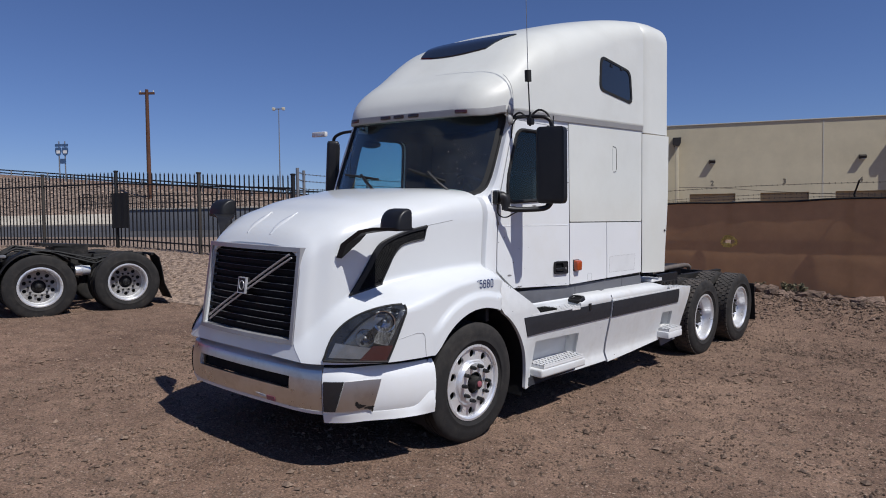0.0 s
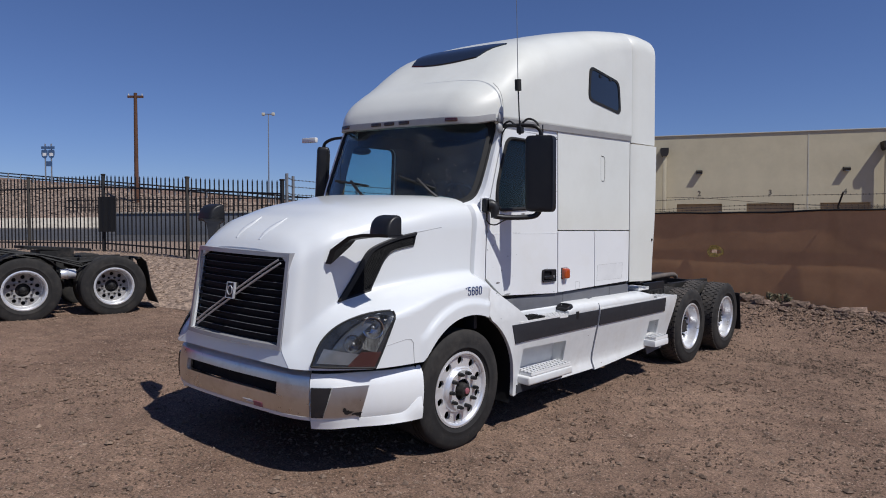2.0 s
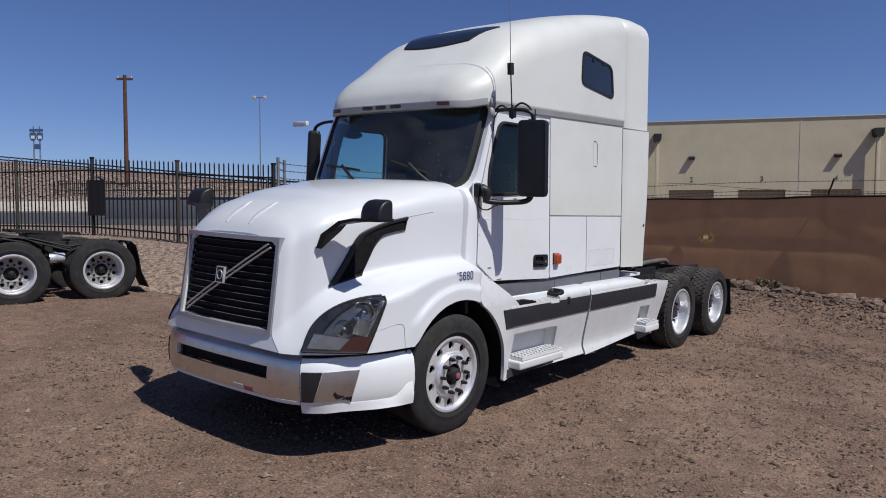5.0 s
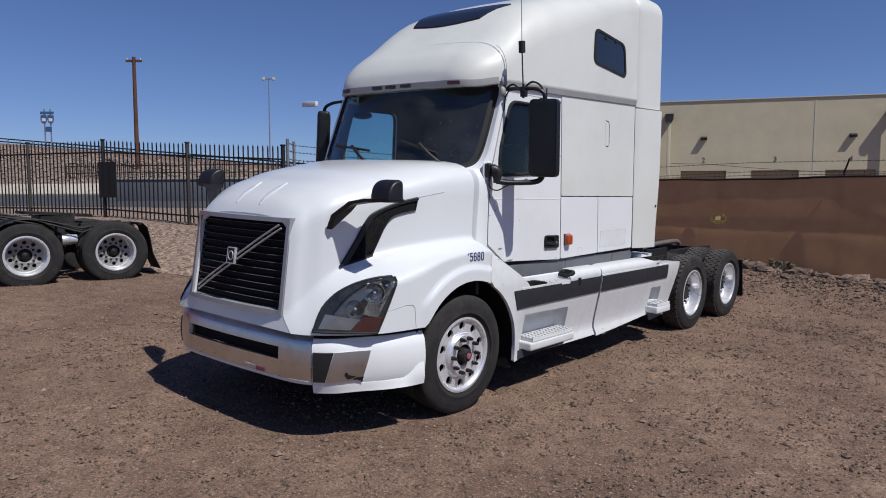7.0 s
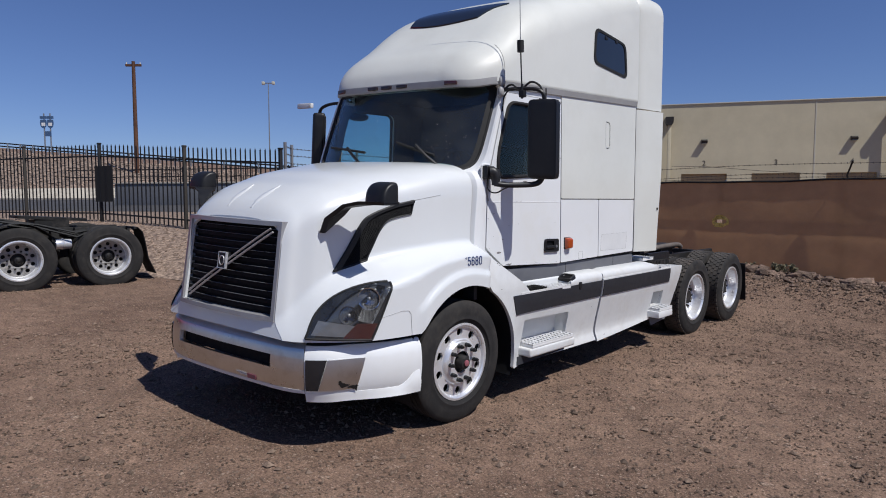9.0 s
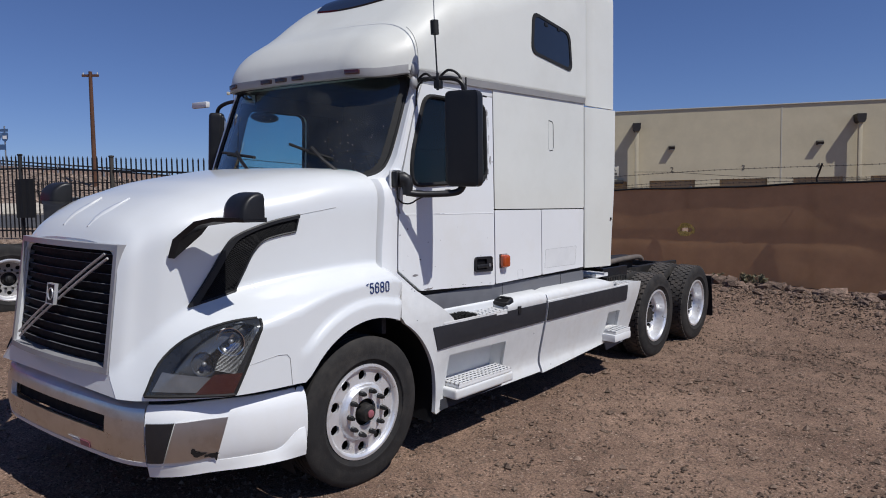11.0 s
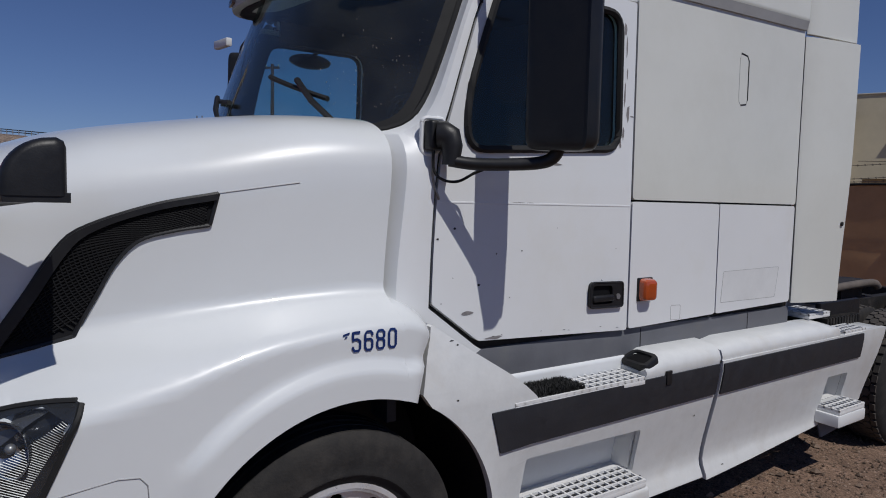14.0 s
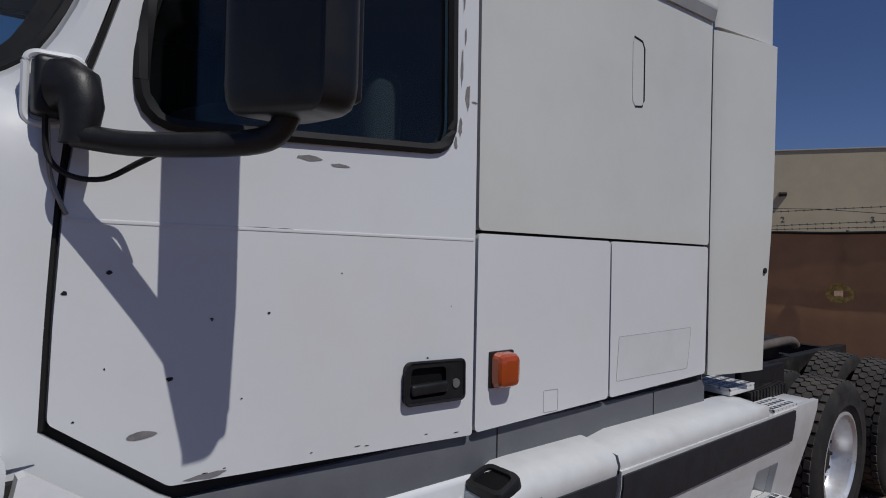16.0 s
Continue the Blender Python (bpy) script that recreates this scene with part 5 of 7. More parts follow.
for base, mid, b0, b1 in (((0.78, -0.02), (0.53, 0.215), (0.30, 0.25), (0.70, 0.12)), ((-0.07, -0.02), (-0.38, 0.19), (-0.78, 0.23), (-0.08, 0.13))):
    bm = bmesh.new()
    tube(bm, [screen_pt(*base, -0.03), screen_pt((base[0] + mid[0]) / 2, (base[1] + mid[1]) / 2, -0.045), screen_pt(*mid, -0.04)], 0.013, 6)
    wiper = part("wiper", bm, BLACK_PLASTIC, truck, "black windscreen wiper")
    bm = bmesh.new()
    tube(bm, [screen_pt(b0[0] + (b1[0] - b0[0]) * k / 6, b0[1] + (b1[1] - b0[1]) * k / 6, -0.025) for k in range(7)], 0.012, 6)
    part("wiper_blade", bm, BLACK_RUBBER, wiper)
part("cowl_tray", block(bmesh.new(), lambda u, v, d: Vector((0.96 * u, 0.12 + v * 0.24 - 0.16 * (1 - u * u), cowl_z(0.96 * u) - 0.034 + d)), -0.86, 0.86, 0, 1, 0, 0.02, 12, 3), WHITE, truck)
# bug splashes and dust specks on the glass
rnd = random.Random(5)
bm = bmesh.new()
for k in range(120):
    s, t = (0.58 + 0.34 * rnd.random(), 0.10 + 0.50 * rnd.random() ** 1.6) if k < 100 else (-0.8 + 1.2 * rnd.random(), 0.15 + 0.6 * rnd.random())
    p = screen_pt(s, t, -0.004)
    r = 0.001 + 0.0042 * rnd.random() ** 3
    vs = [bm.verts.new(p + Vector((r * math.cos(a) * (0.5 + rnd.random()), 0, r * math.sin(a) * (0.6 + rnd.random())))) for a in seq(0, 5.2, 5)]
    bm.faces.new(vs)
part("bug_splashes", bm, CONCRETE, screen, "pale splashes on the glass", 0)["kind"] = "stuff"

# roof fairing
ROOF_TOP = [(0.207, 2.81), (0.232, 2.905), (0.28, 2.99), (0.345, 3.07), (0.42, 3.13), (0.50, 3.18), (0.60, 3.245), (0.70, 3.33), (0.85, 3.47), (1.04, 3.61), (1.5, 3.80), (2.0, 3.96), (2.5, 4.09), (3.0, 4.19), (3.3, 4.23), (3.52, 4.22)]


def roof_section(y, n=22):
    w = 1.028 * min(1.0, max(0.0, (y - 0.207) / 0.37)) ** (1 / 7) if y < 0.577 else 1.028
    zb = lerp_table([(-0.2, 2.752), (0.32, 2.755), (0.45, 2.775), (0.577, 2.81), (3.08, 2.905), (3.6, 2.92)], y)
    top = smooth_table(ROOF_TOP, y)
    f = 0.12 + 0.36 * step01((y - 0.35) / 1.0) + 0.24 * step01((y - 1.2) / 1.9)
    zm = zb + f * (top - zb)
    e1 = 0.43
    pts = [Vector((0.8 * w, y + 0.015, zb)), Vector((w * 0.985, y, zb)), Vector((w, y, zb + 0.015)), Vector((w, y, zb + min(0.035, 0.3 * (zm - zb)))), Vector((w, y, zb + 0.5 * (zm - zb)))]
    for k in range(1, n + 1):
        th = math.pi / 2 * k / n
        c, s = max(0.0, math.cos(th)), math.sin(th)
        pts.append(Vector((w * c**e1, y, zm + (top - zm) * s ** (0.80 - 0.2 * step01((y - 1.0) / 1.8)))))
    return pts


ys = [0.2071 + 0.37 * (k / 30) ** 4.5 for k in range(31)] + seq(0.60, 3.07, 34)
bm = bmesh.new()
rings(bm, [(lambda s: s + [Vector((-p.x, p.y, p.z)) for p in reversed(s[:-1])])(roof_section(y)) for y in ys])
roof = part("roof_fairing", bm, SLEEPER_WHITE, truck, "tall white aerodynamic roof fairing", 50)
for sgn in (1, -1):
    bm = bmesh.new()
    line = [Vector((sgn * 1.034, y, lerp_table([(0.57, 2.81), (3.08, 2.905)], y) - 0.012)) for y in seq(0.60, 3.06, 24)]
    rings(bm, [[p + Vector((0, 0, 0.022)), p + Vector((-sgn * 0.05, 0, 0.022)), p + Vector((-sgn * 0.05, 0, -0.035)), p + Vector((-sgn * 0.012, 0, -0.03))] for p in line])
    part("drip_band", bm, VISOR_GREY, roof, "grey band under the roof fairing")
    bm = bmesh.new()
    for y, z, h in ((0.572, 2.822, 0.050), (0.565, 2.728, 0.046)):
        bmesh.ops.create_uvsphere(bm, u_segments=16, v_segments=10, radius=1.0, matrix=Matrix.Translation((sgn * 1.018, y, z)) @ Matrix.Diagonal((0.024, 0.034, h, 1)))
    part("corner_cover", bm, VISOR_GREY, roof, "grey moulded cap at the roof corner")
    # small sleeper window
    fr = outline([(2.075, 3.20), (2.80, 3.13), (2.755, 3.50), (2.10, 3.57)], 0.09, 5)
    wx = lambda u, v, d: Vector((sgn * (1.036 - d), u, v))
    bm = panel(bmesh.new(), fr, [[Vector((2.43 + (p.x - 2.43) * 0.90, 3.35 + (p.y - 3.35) * 0.86)) for p in fr]], wx, 0.05)
    win = part("sleeper_window", bm, BLACK_RUBBER, truck, "small dark sleeper window with black rubber frame")
    bm = panel(bmesh.new(), [Vector((2.43 + (p.x - 2.43) * 0.91, 3.35 + (p.y - 3.35) * 0.87)) for p in fr], [], lambda u, v, d: wx(u, v, d + 0.006), 0.03)
    part("sleeper_pane", bm, ROOF_GLASS, win, "dark glass")
    for yy in (2.30, 2.52):
        part("window_catch", slab((sgn * 1.026 - 0.012, yy, 3.475), (sgn * 1.026 + 0.012, yy + 0.05, 3.51), 0.006), BLACK_PLASTIC, win)


def visor_y(x):
    return 0.207 + 0.37 * min(1.0, abs(x) / 1.028) ** 7


def visor_rise(x):
    """The visor's lower edge climbs towards the roof's corners."""
    return 0.045 * step01((visor_y(x) - 0.30) / 0.27)


def on_roof(x, y, off=0.0):
    s = roof_section(y, 40)[3:]
    z = 0
    for p, q in zip(s, s[1:]):
        if q.x <= abs(x) <= p.x:
            z = p.z + (q.z - p.z) * ((p.x - abs(x)) / max(1e-6, p.x - q.x))
    if abs(x) < s[-1].x:
        z = s[-1].z
    return Vector((x, y - 0.4 * off, z + off))


fn = lambda u, v, d: on_roof(u * (0.45 + 0.14 * v), 0.82 + 0.05 * u * u * (1 - v) + 0.36 * v, 0.006 - d)
part("roof_window", block(bmesh.new(), fn, -1, 1, 0, 1, -0.006, 0.02, 20, 8), ROOF_GLASS, roof, "dark sloping roof window")
for k, x in enumerate((-0.69, -0.225, -0.045, 0.15, 0.72)):
    y = visor_y(x)
    q = Matrix.Rotation(math.atan2(visor_y(x + 0.01) - visor_y(x - 0.01), 0.02), 4, "Z")
    m = Matrix.Translation((x, y - 0.012, 2.782)) @ q
    part("marker_lamp", slab((-0.062, -0.012, -0.016), (0.062, 0.012, 0.016), 0.005, 2, m), RED_LENS if k == 4 else MARKER, roof, "small dark roof marker lamp")
bm = bmesh.new()
rings(bm, [[(x, visor_y(x) + dy, z) for dy, z in ((-0.006, 2.750 + visor_rise(x)), (-0.010, 2.760 + visor_rise(x)), (-0.008, 2.808 + visor_rise(x)), (0.02, 2.812 + visor_rise(x)), (0.03, 2.747 + visor_rise(x)))] for x in [1.005 * math.sin(math.pi / 2 * k / 24) for k in range(-24, 25)]])
# dark sheet that puts the shade below the visor into colour
under = block(bmesh.new(), lambda u, v, d: Vector((0.93 * u, visor_y(0.93 * u) + 0.036 + v * (0.30 + 0.02 * u * u), 2.749 + visor_rise(0.93 * u) + 0.045 * v - d)), -1, 1, 0, 1, 0.0, 0.003, 24, 3)
part("visor_shade_sheet", under, GREY_TRIM, roof, "dark sheet under the visor, standing for its shade", 0)
part("visor_edge", bm, VISOR_GREY, roof, "dull pale strip along the visor edge")

for sgn in (1, -1):
    bm = bmesh.new()
    tube(bm, [Vector((sgn * (p.x + 0.001), p.y, p.z + 0.001)) for p in roof_section(0.60)[4:15]], 0.0018, 5)
    part("roof_seam", bm, SILL_GREY, roof)

# sleeper rear wall and side extenders
part("sleeper_back", slab((-0.97, 3.075, 1.15), (0.97, 3.10, 4.05)), WHITE, truck)
for sgn in (1, -1):
    bm = bmesh.new()
    loops = []
    for y, dx in ((3.085, -0.015), (3.10, -0.004), (3.18, 0.018), (3.32, 0.045), (3.44, 0.062), (3.49, 0.066)):
        loop = []
        for z in seq(1.20, 2.83, 12):
            loop.append(Vector((sgn * (1.012 + dx + 0.03 * step01((z - 1.2) / 1.0) * (y - 3.085) / 0.4), y + 0.03 * (z - 1.2) / 1.6 * (y - 3.085) / 0.4, z)))
        loops.append(loop)
    rings(bm, loops, close_ring=False, cap=False)
    ext = part("side_extender", bm, SLEEPER_WHITE, truck, "white side extender behind the sleeper", 50)
    thicken(ext, 0.03, 0)
    bm = rod(bmesh.new(), (sgn * 1.08, 3.46, 1.70), (sgn * 1.11, 3.46, 1.70), 0.014, seg=8)
    part("rubber_stop", bm, BLACK_RUBBER, ext)
bm = bmesh.new()
loops = []
for y, k in ((3.078, 0.985), (3.09, 1.0), (3.2, 1.022), (3.35, 1.045), (3.48, 1.062), (3.53, 1.066)):
    s = [Vector((p.x * k, y, p.z)) for p in roof_section(y)[2:]]
    s[0].z = 2.845
    loops.append(s + [Vector((-p.x, p.y, p.z)) for p in reversed(s[:-1])])
rings(bm, loops, close_ring=False, cap=False)
ob = part("roof_extender", bm, SLEEPER_WHITE, truck, "white roof extender", 50)
thicken(ob, 0.03, -1)

# interior seen through the glass
part("dashboard", slab((-0.86, 0.26, 1.72), (0.86, 0.62, 1.99), 0.06, 3), INTERIOR, truck, "dark dashboard")
part("cab_back_wall", slab((-0.95, 1.60, 1.17), (0.95, 1.63, 2.80)), INTERIOR, truck)
part("headliner", slab((-0.95, 0.45, 2.785), (0.95, 3.07, 2.80)), INTERIOR, truck)
part("firewall", slab((-0.86, 0.18, 1.17), (0.86, 0.22, 1.90)), INTERIOR, truck)
for x in (-0.52, 0.52):
    seat = part("cab_seat", slab((x - 0.26, 0.85, 1.45), (x + 0.26, 1.35, 1.62), 0.05, 3), INTERIOR, truck, "dark cab seat")
    part("seat_back", slab((x - 0.25, 1.28, 1.6), (x + 0.25, 1.42, 2.32), 0.06, 3), INTERIOR, seat)
bm = bmesh.new()
c = Vector((0.50, 0.66, 2.04))
q = Matrix.Rotation(radians(-58), 3, "X")
tube(bm, [c + q @ Vector((0.23 * math.cos(a), 0.23 * math.sin(a), 0)) for a in seq(0, 2 * math.pi, 28)], 0.016, 8)
for a in (0.3, 2.84, 4.71):
    rod(bm, c, c + q @ Vector((0.22 * math.cos(a), 0.22 * math.sin(a), 0)), 0.014, seg=6)
rod(bm, c + Vector((0, 0, 0)), c + Vector((0, -0.3, -0.22)), 0.03, seg=8)
part("steering_wheel", bm, INTERIOR, truck, "dark steering wheel")
# look-down mirror over the passenger window
bm = bmesh.new()
bmesh.ops.create_uvsphere(bm, u_segments=20, v_segments=12, radius=1.0, matrix=Matrix.Translation((-1.33, 1.02, 2.65)) @ Matrix.Diagonal((0.07, 0.15, 0.05, 1)))
look_down = part("look_down_mirror", bm, BLACK_PLASTIC, truck, "oval black look-down mirror over the passenger window")
part("mirror_bracket", rod(bmesh.new(), (-1.0, 1.03, 2.76), (-1.33, 1.02, 2.68), 0.012, seg=8), BLACK_PLASTIC, look_down)

# ---- side fairings, steps and tank covers ----
TUCK = [(0.300, 0.056), (0.335, 0.060), (0.385, 0.080), (0.42, 0.086), (0.48, 0.080), (0.56, 0.066), (0.64, 0.050), (0.72, 0.034), (0.79, 0.020), (0.86, 0.009), (0.93, 0.0)]


def tuck(v):
    """How far the fairing falls inwards below its shoulder, with a lip flaring out again at the bottom."""
    if v <= TUCK[0][0]:
        return TUCK[0][1]
    for (a, ta), (b, tb) in zip(TUCK, TUCK[1:]):
        if v <= b:
            return ta + (tb - ta) * (v - a) / (b - a)
    return 0.0


def fair_place(sgn, off=0.0):
    def fn(u, v, d):
        x = 1.148 - 0.008 * (u - 0.6) - tuck(v) * min(1.0, max(0.0, (u - 0.58) / 0.22)) - 0.062 * max(0.0, (v - 1.02) / 0.31) ** 1.6
        return Vector((sgn * (x + off - d), u, v))
    return fn


def fair_panel(outer, holes, sgn, off, thick):
    """A fairing sheet cut along the lines where its section bends, then bent."""
    bm = panel(bmesh.new(), outer, holes, lambda u, v, d: Vector((-d, u, v)), thick)
    cuts = [(Vector((0, 0, v)), Vector((0, 0, 1))) for v, t in TUCK] + [(Vector((0, u, 0)), Vector((0, 1, 0))) for u in (0.58, 0.65, 0.72, 0.80)] + [(Vector((0, 0, v)), Vector((0, 0, 1))) for v in (1.02, 1.08, 1.14, 1.20, 1.26, 1.30)]
    for co, no in cuts:
        bmesh.ops.bisect_plane(bm, geom=bm.verts[:] + bm.edges[:] + bm.faces[:], dist=1e-5, plane_co=co, plane_no=no)
    fn = fair_place(sgn, off)
    for v in bm.verts:
        v.co = fn(v.co.y, v.co.z, -v.co.x)
    return bm


STEP_HOLE = [(0.80, 0.475), (1.555, 0.475), (1.548, 0.705), (0.80, 0.722)]
REAR_HOLE = [(3.42, 0.52), (3.70, 0.52), (3.70, 0.70), (3.42, 0.705)]
for sgn in (1, -1):
    arch = [Vector((ARCH_Y + 0.012 + (ARCH_R - 0.005) * math.cos(a), ARCH_Z + (ARCH_R - 0.005) * math.sin(a))) for a in seq(-0.26, 1.05, 18)]
    lead = [(0.258, 1.085), (0.286, 1.21), (0.313, 1.285), (0.322, 1.318), (0.334, 1.322), (0.40, 1.277), (0.51, 1.208), (0.60, 1.153), (0.68, 1.104), (0.755, 1.05), (0.81, 1.004), (0.835, 0.972)]
    outer = [p for p in arch if p.y < 1.075] + [Vector(p) for p in lead] + [Vector((2.122, 0.975)), Vector((2.122, 0.325)), Vector((0.60, 0.325))]
    fair = part("front_fairing", fair_panel(outer, [outline(STEP_HOLE, 0.015)], sgn, 0.0, 0.03), WHITE_DUSTY_SHADED, truck, "white side fairing with step recess", smooth=25)
    outer = [Vector(p) for p in ((2.138, 0.312), (2.138, 0.982), (4.15, 0.978), (4.02, 0.45), (3.90, 0.40))]
    tank = part("rear_fairing", fair_panel(outer, [outline(REAR_HOLE, 0.015)], sgn, 0.012, 0.03), WHITE_DUSTY_SHADED, truck, "white tank fairing", smooth=25)
    # dark stripe
    part("stripe", fair_panel(outline([(0.625, 0.795), (2.118, 0.80), (2.118, 0.968), (0.575, 0.968)], 0.006), [], sgn, 0.008, 0.01), GREY_TRIM, fair, "dark grey stripe band")
    part("stripe", fair_panel(outline([(2.142, 0.80), (3.80, 0.80), (3.79, 0.968), (2.142, 0.968)], 0.006), [], sgn, 0.02, 0.01), GREY_TRIM, tank, "dark grey stripe band")
    part("stripe_clip", panel(bmesh.new(), outline([(1.66, 0.925), (1.70, 0.925), (1.70, 0.99), (1.66, 0.99)]), [], fair_place(sgn, 0.014), 0.01), BLACK_PLASTIC, fair)
    # recess behind the lower step
    for hole, owner in ((STEP_HOLE, fair), (REAR_HOLE, tank)):
        bm = bmesh.new()
        ring = [Vector(p) for p in hole]
        rings(bm, [[fair_place(sgn)(p.x, p.y, 0.02) for p in ring], [fair_place(sgn)(p.x, p.y, 0.14) for p in ring]], cap=False)
        bm.faces.new([bm.verts.new(fair_place(sgn)(p.x, p.y, 0.14)) for p in ring])
        part("step_recess", bm, WHITE_WORN, owner, smooth=0)

    def tread(y0, y1, x0, x1, z, owner, name="step_tread", rows=4, pitch=0.046):
        """A white pressed tread plate: bars across and along, the slots between darkened by a black sheet."""
        bm = slab((min(sgn * x0, sgn * x1), y0, z - 0.035), (max(sgn * x0, sgn * x1), y1, z - 0.012), 0.004)
        plate = part(name, bm, WHITE_WORN, owner, "worn white slotted step tread")
        bm = bmesh.new()
        n = int((y1 - y0) / pitch)
        for k in range(n + 1):
            yy = y0 + (y1 - y0 - 0.010) * k / n
            box(bm, (min(sgn * x0, sgn * x1), yy, z - 0.012), (max(sgn * x0, sgn * x1), yy + 0.010, z))
        for k in range(rows + 1):
            a = x0 + (x1 - x0 - 0.009) * k / rows
            box(bm, (min(sgn * a, sgn * (a + 0.009)), y0, z - 0.0119), (max(sgn * a, sgn * (a + 0.009)), y1, z + 0.001))
        part("tread_grid", bm, WHITE_WORN, plate, smooth=0)
        # black sheet between the bars stands for the dark of open holes
        bm = slab((min(sgn * (x0 + 0.012), sgn * (x1 - 0.012)), y0 + 0.014, z - 0.0115), (max(sgn * (x0 + 0.012), sgn * (x1 - 0.012)), y1 - 0.014, z - 0.009))
        part("slot_dark_sheet", bm, BLACK_PLASTIC, plate, smooth=0)
        return plate

    # lower step
    low = part("lower_step", slab((min(sgn * 1.04, sgn * 1.20), 0.76, 0.40), (max(sgn * 1.04, sgn * 1.20), 1.50, 0.478), 0.02, 3), WHITE_DUSTY_SHADED, fair, "white lower cab step")
    tread(0.80, 1.475, 1.035, 1.195, 0.515, low)
    part("under_trim", panel(bmesh.new(), outline([(0.66, 0.338), (1.50, 0.338), (1.50, 0.40), (0.70, 0.40)]), [], fair_place(sgn, 0.01), 0.012), GREY_TRIM, fair)
    # upper step with bristle mat
    top = part("upper_step", slab((min(sgn * 0.96, sgn * 1.145), 0.62, 0.90), (max(sgn * 0.96, sgn * 1.145), 1.56, 0.945), 0.006), WHITE_WORN, fair, "white upper cab step")
    tread(0.695, 1.50, 0.985, 1.15, 0.985, top)
    rnd = random.Random(3)
    bm = bmesh.new()
    for k in range(6000):
        px, py = sgn * (0.995 + 0.142 * rnd.random()), 0.70 + 0.41 * rnd.random()
        h = 0.012 + 0.013 * rnd.random()
        a = rnd.random() * 6.28
        b = Vector((px, py, 0.985))
        tip = b + Vector((0.012 * math.cos(a), 0.012 * math.sin(a), h))
        w = Vector((0.003 * math.sin(a), -0.003 * math.cos(a), 0))
        bm.faces.new([bm.verts.new(b + w), bm.verts.new(b - w), bm.verts.new(tip)])
    mat = part("bristle_mat", bm, BLACK_RUBBER, top, "black bristle mat, worn", 0)
    mat["kind"] = "stuff"
    part("step_shelf", slab((min(sgn * 0.945, sgn * 0.998), 0.62, 0.94), (max(sgn * 0.945, sgn * 0.998), 1.56, 1.045), 0.02, 3), WHITE, fair)
    # black sheet standing in for the shaded gap at the fender end
    part("fender_gap", panel(bmesh.new(), [Vector(p) for p in ((0.30, 1.30), (0.33, 1.30), (0.30, 1.11), (0.20, 1.085))], [], fair_place(sgn, -0.035), 0.02), BLACK_RUBBER, fair)
    # rounded tank covers above the stripe
    for y0, y1, slope in ((1.515, 2.122, 1), (2.138, 3.46, 0)):
        bm = bmesh.new()
        loops = []
        n = 10
        for k in range(n + 1):
            y = y0 + (y1 - y0) * k / n
            h = 1.068 - (0.02 if k == 0 else 0) - 0.03 * step01((y - 3.3) / 0.2)
            sl = 0.05 * step01((y0 + 0.14 - y) / 0.14) * slope
            prof = [(1.14, 0.968), (1.146, 1.0), (1.135, 1.035 - sl * 0.4), (1.10, h - 0.008 - sl), (1.0, h + 0.004 - sl), (0.975, h + 0.004 - sl), (0.975, 0.968)]
            loops.append([Vector((sgn * (a - 0.004 * (y - 1.5)), y, b)) for a, b in prof])
        rings(bm, loops)
        cover = part("tank_cover", bm, WHITE_DUSTY_SHADED, fair if slope else tank, "white rounded tank cover", 50)
        if slope:
            m = Matrix.Translation((sgn * 1.06, 1.572, 1.036)) @ Matrix.Rotation(radians(20), 4, "X")
            face = lambda p, h: m @ Vector((p.x, p.y, h))
            ring = outline([(-0.080, -0.060), (0.080, -0.060), (0.072, 0.062), (-0.072, 0.062)], 0.035, 6)
            small = [Vector((p.x * 0.74, p.y * 0.66)) for p in ring]
            bm = bmesh.new()
            rings(bm, [[face(p, h) for p in lp] for lp, h in ((ring, -0.03), (ring, 0.006), ([p * 0.94 for p in ring], 0.014), (small, 0.014), ([p * 0.94 for p in small], 0.003))], cap=False)
            cup = part("grab_cup", bm, BLACK_PLASTIC, cover, "black moulded grab cup with a hollow")
            bm = bmesh.new()
            bm.faces.new([bm.verts.new(face(p, 0.0045)) for p in small])
            part("cup_floor", bm, GRILLE_BLACK, cup)
    for y, top in ((2.950, 1.165), (2.173, 1.115)):
        bm = bmesh.new()
        prof = [(y - 0.022, 1.05), (y + 0.030, 1.05), (y + 0.012, 1.075), (y + 0.004, top), (y - 0.004, top), (y - 0.006, 1.08)]
        rings(bm, [[Vector((sgn * x, a, b)) for a, b in prof] for x in (0.970, 0.982)])
        part("cover_tab", bm, WHITE_WORN, tank)
    # rear steps
    tread(3.30, 3.58, 0.80, 1.02, 1.11, tank)
    tread(3.54, 3.84, 1.0, 1.13, 1.0, tank, rows=3)
    part("rear_step_box", slab((min(sgn * 1.04, sgn * 1.19), 3.38, 0.40), (max(sgn * 1.04, sgn * 1.19), 3.76, 0.48), 0.015), WHITE, tank)
    tread(3.40, 3.75, 1.05, 1.185, 0.515, tank, rows=3)
    part("under_trim", panel(bmesh.new(), outline([(3.42, 0.30), (3.82, 0.33), (3.82, 0.41), (3.42, 0.41)]), [], fair_place(sgn, 0.014), 0.012), SILL_GREY, tank)
    part("fairing_top", slab((min(sgn * 0.9, sgn * 1.13), 3.86, 0.95), (max(sgn * 0.9, sgn * 1.13), 4.12, 0.978), 0.006), WHITE, tank)
    part("tank_body", rod(bmesh.new(), (sgn * 0.80, 1.62, 0.66), (sgn * 0.80, 3.38, 0.66), 0.23, seg=28), STEEL_DARK, truck, "dark fuel tank behind the fairing")

    # ---- mirrors ----
    arm = bmesh.new()
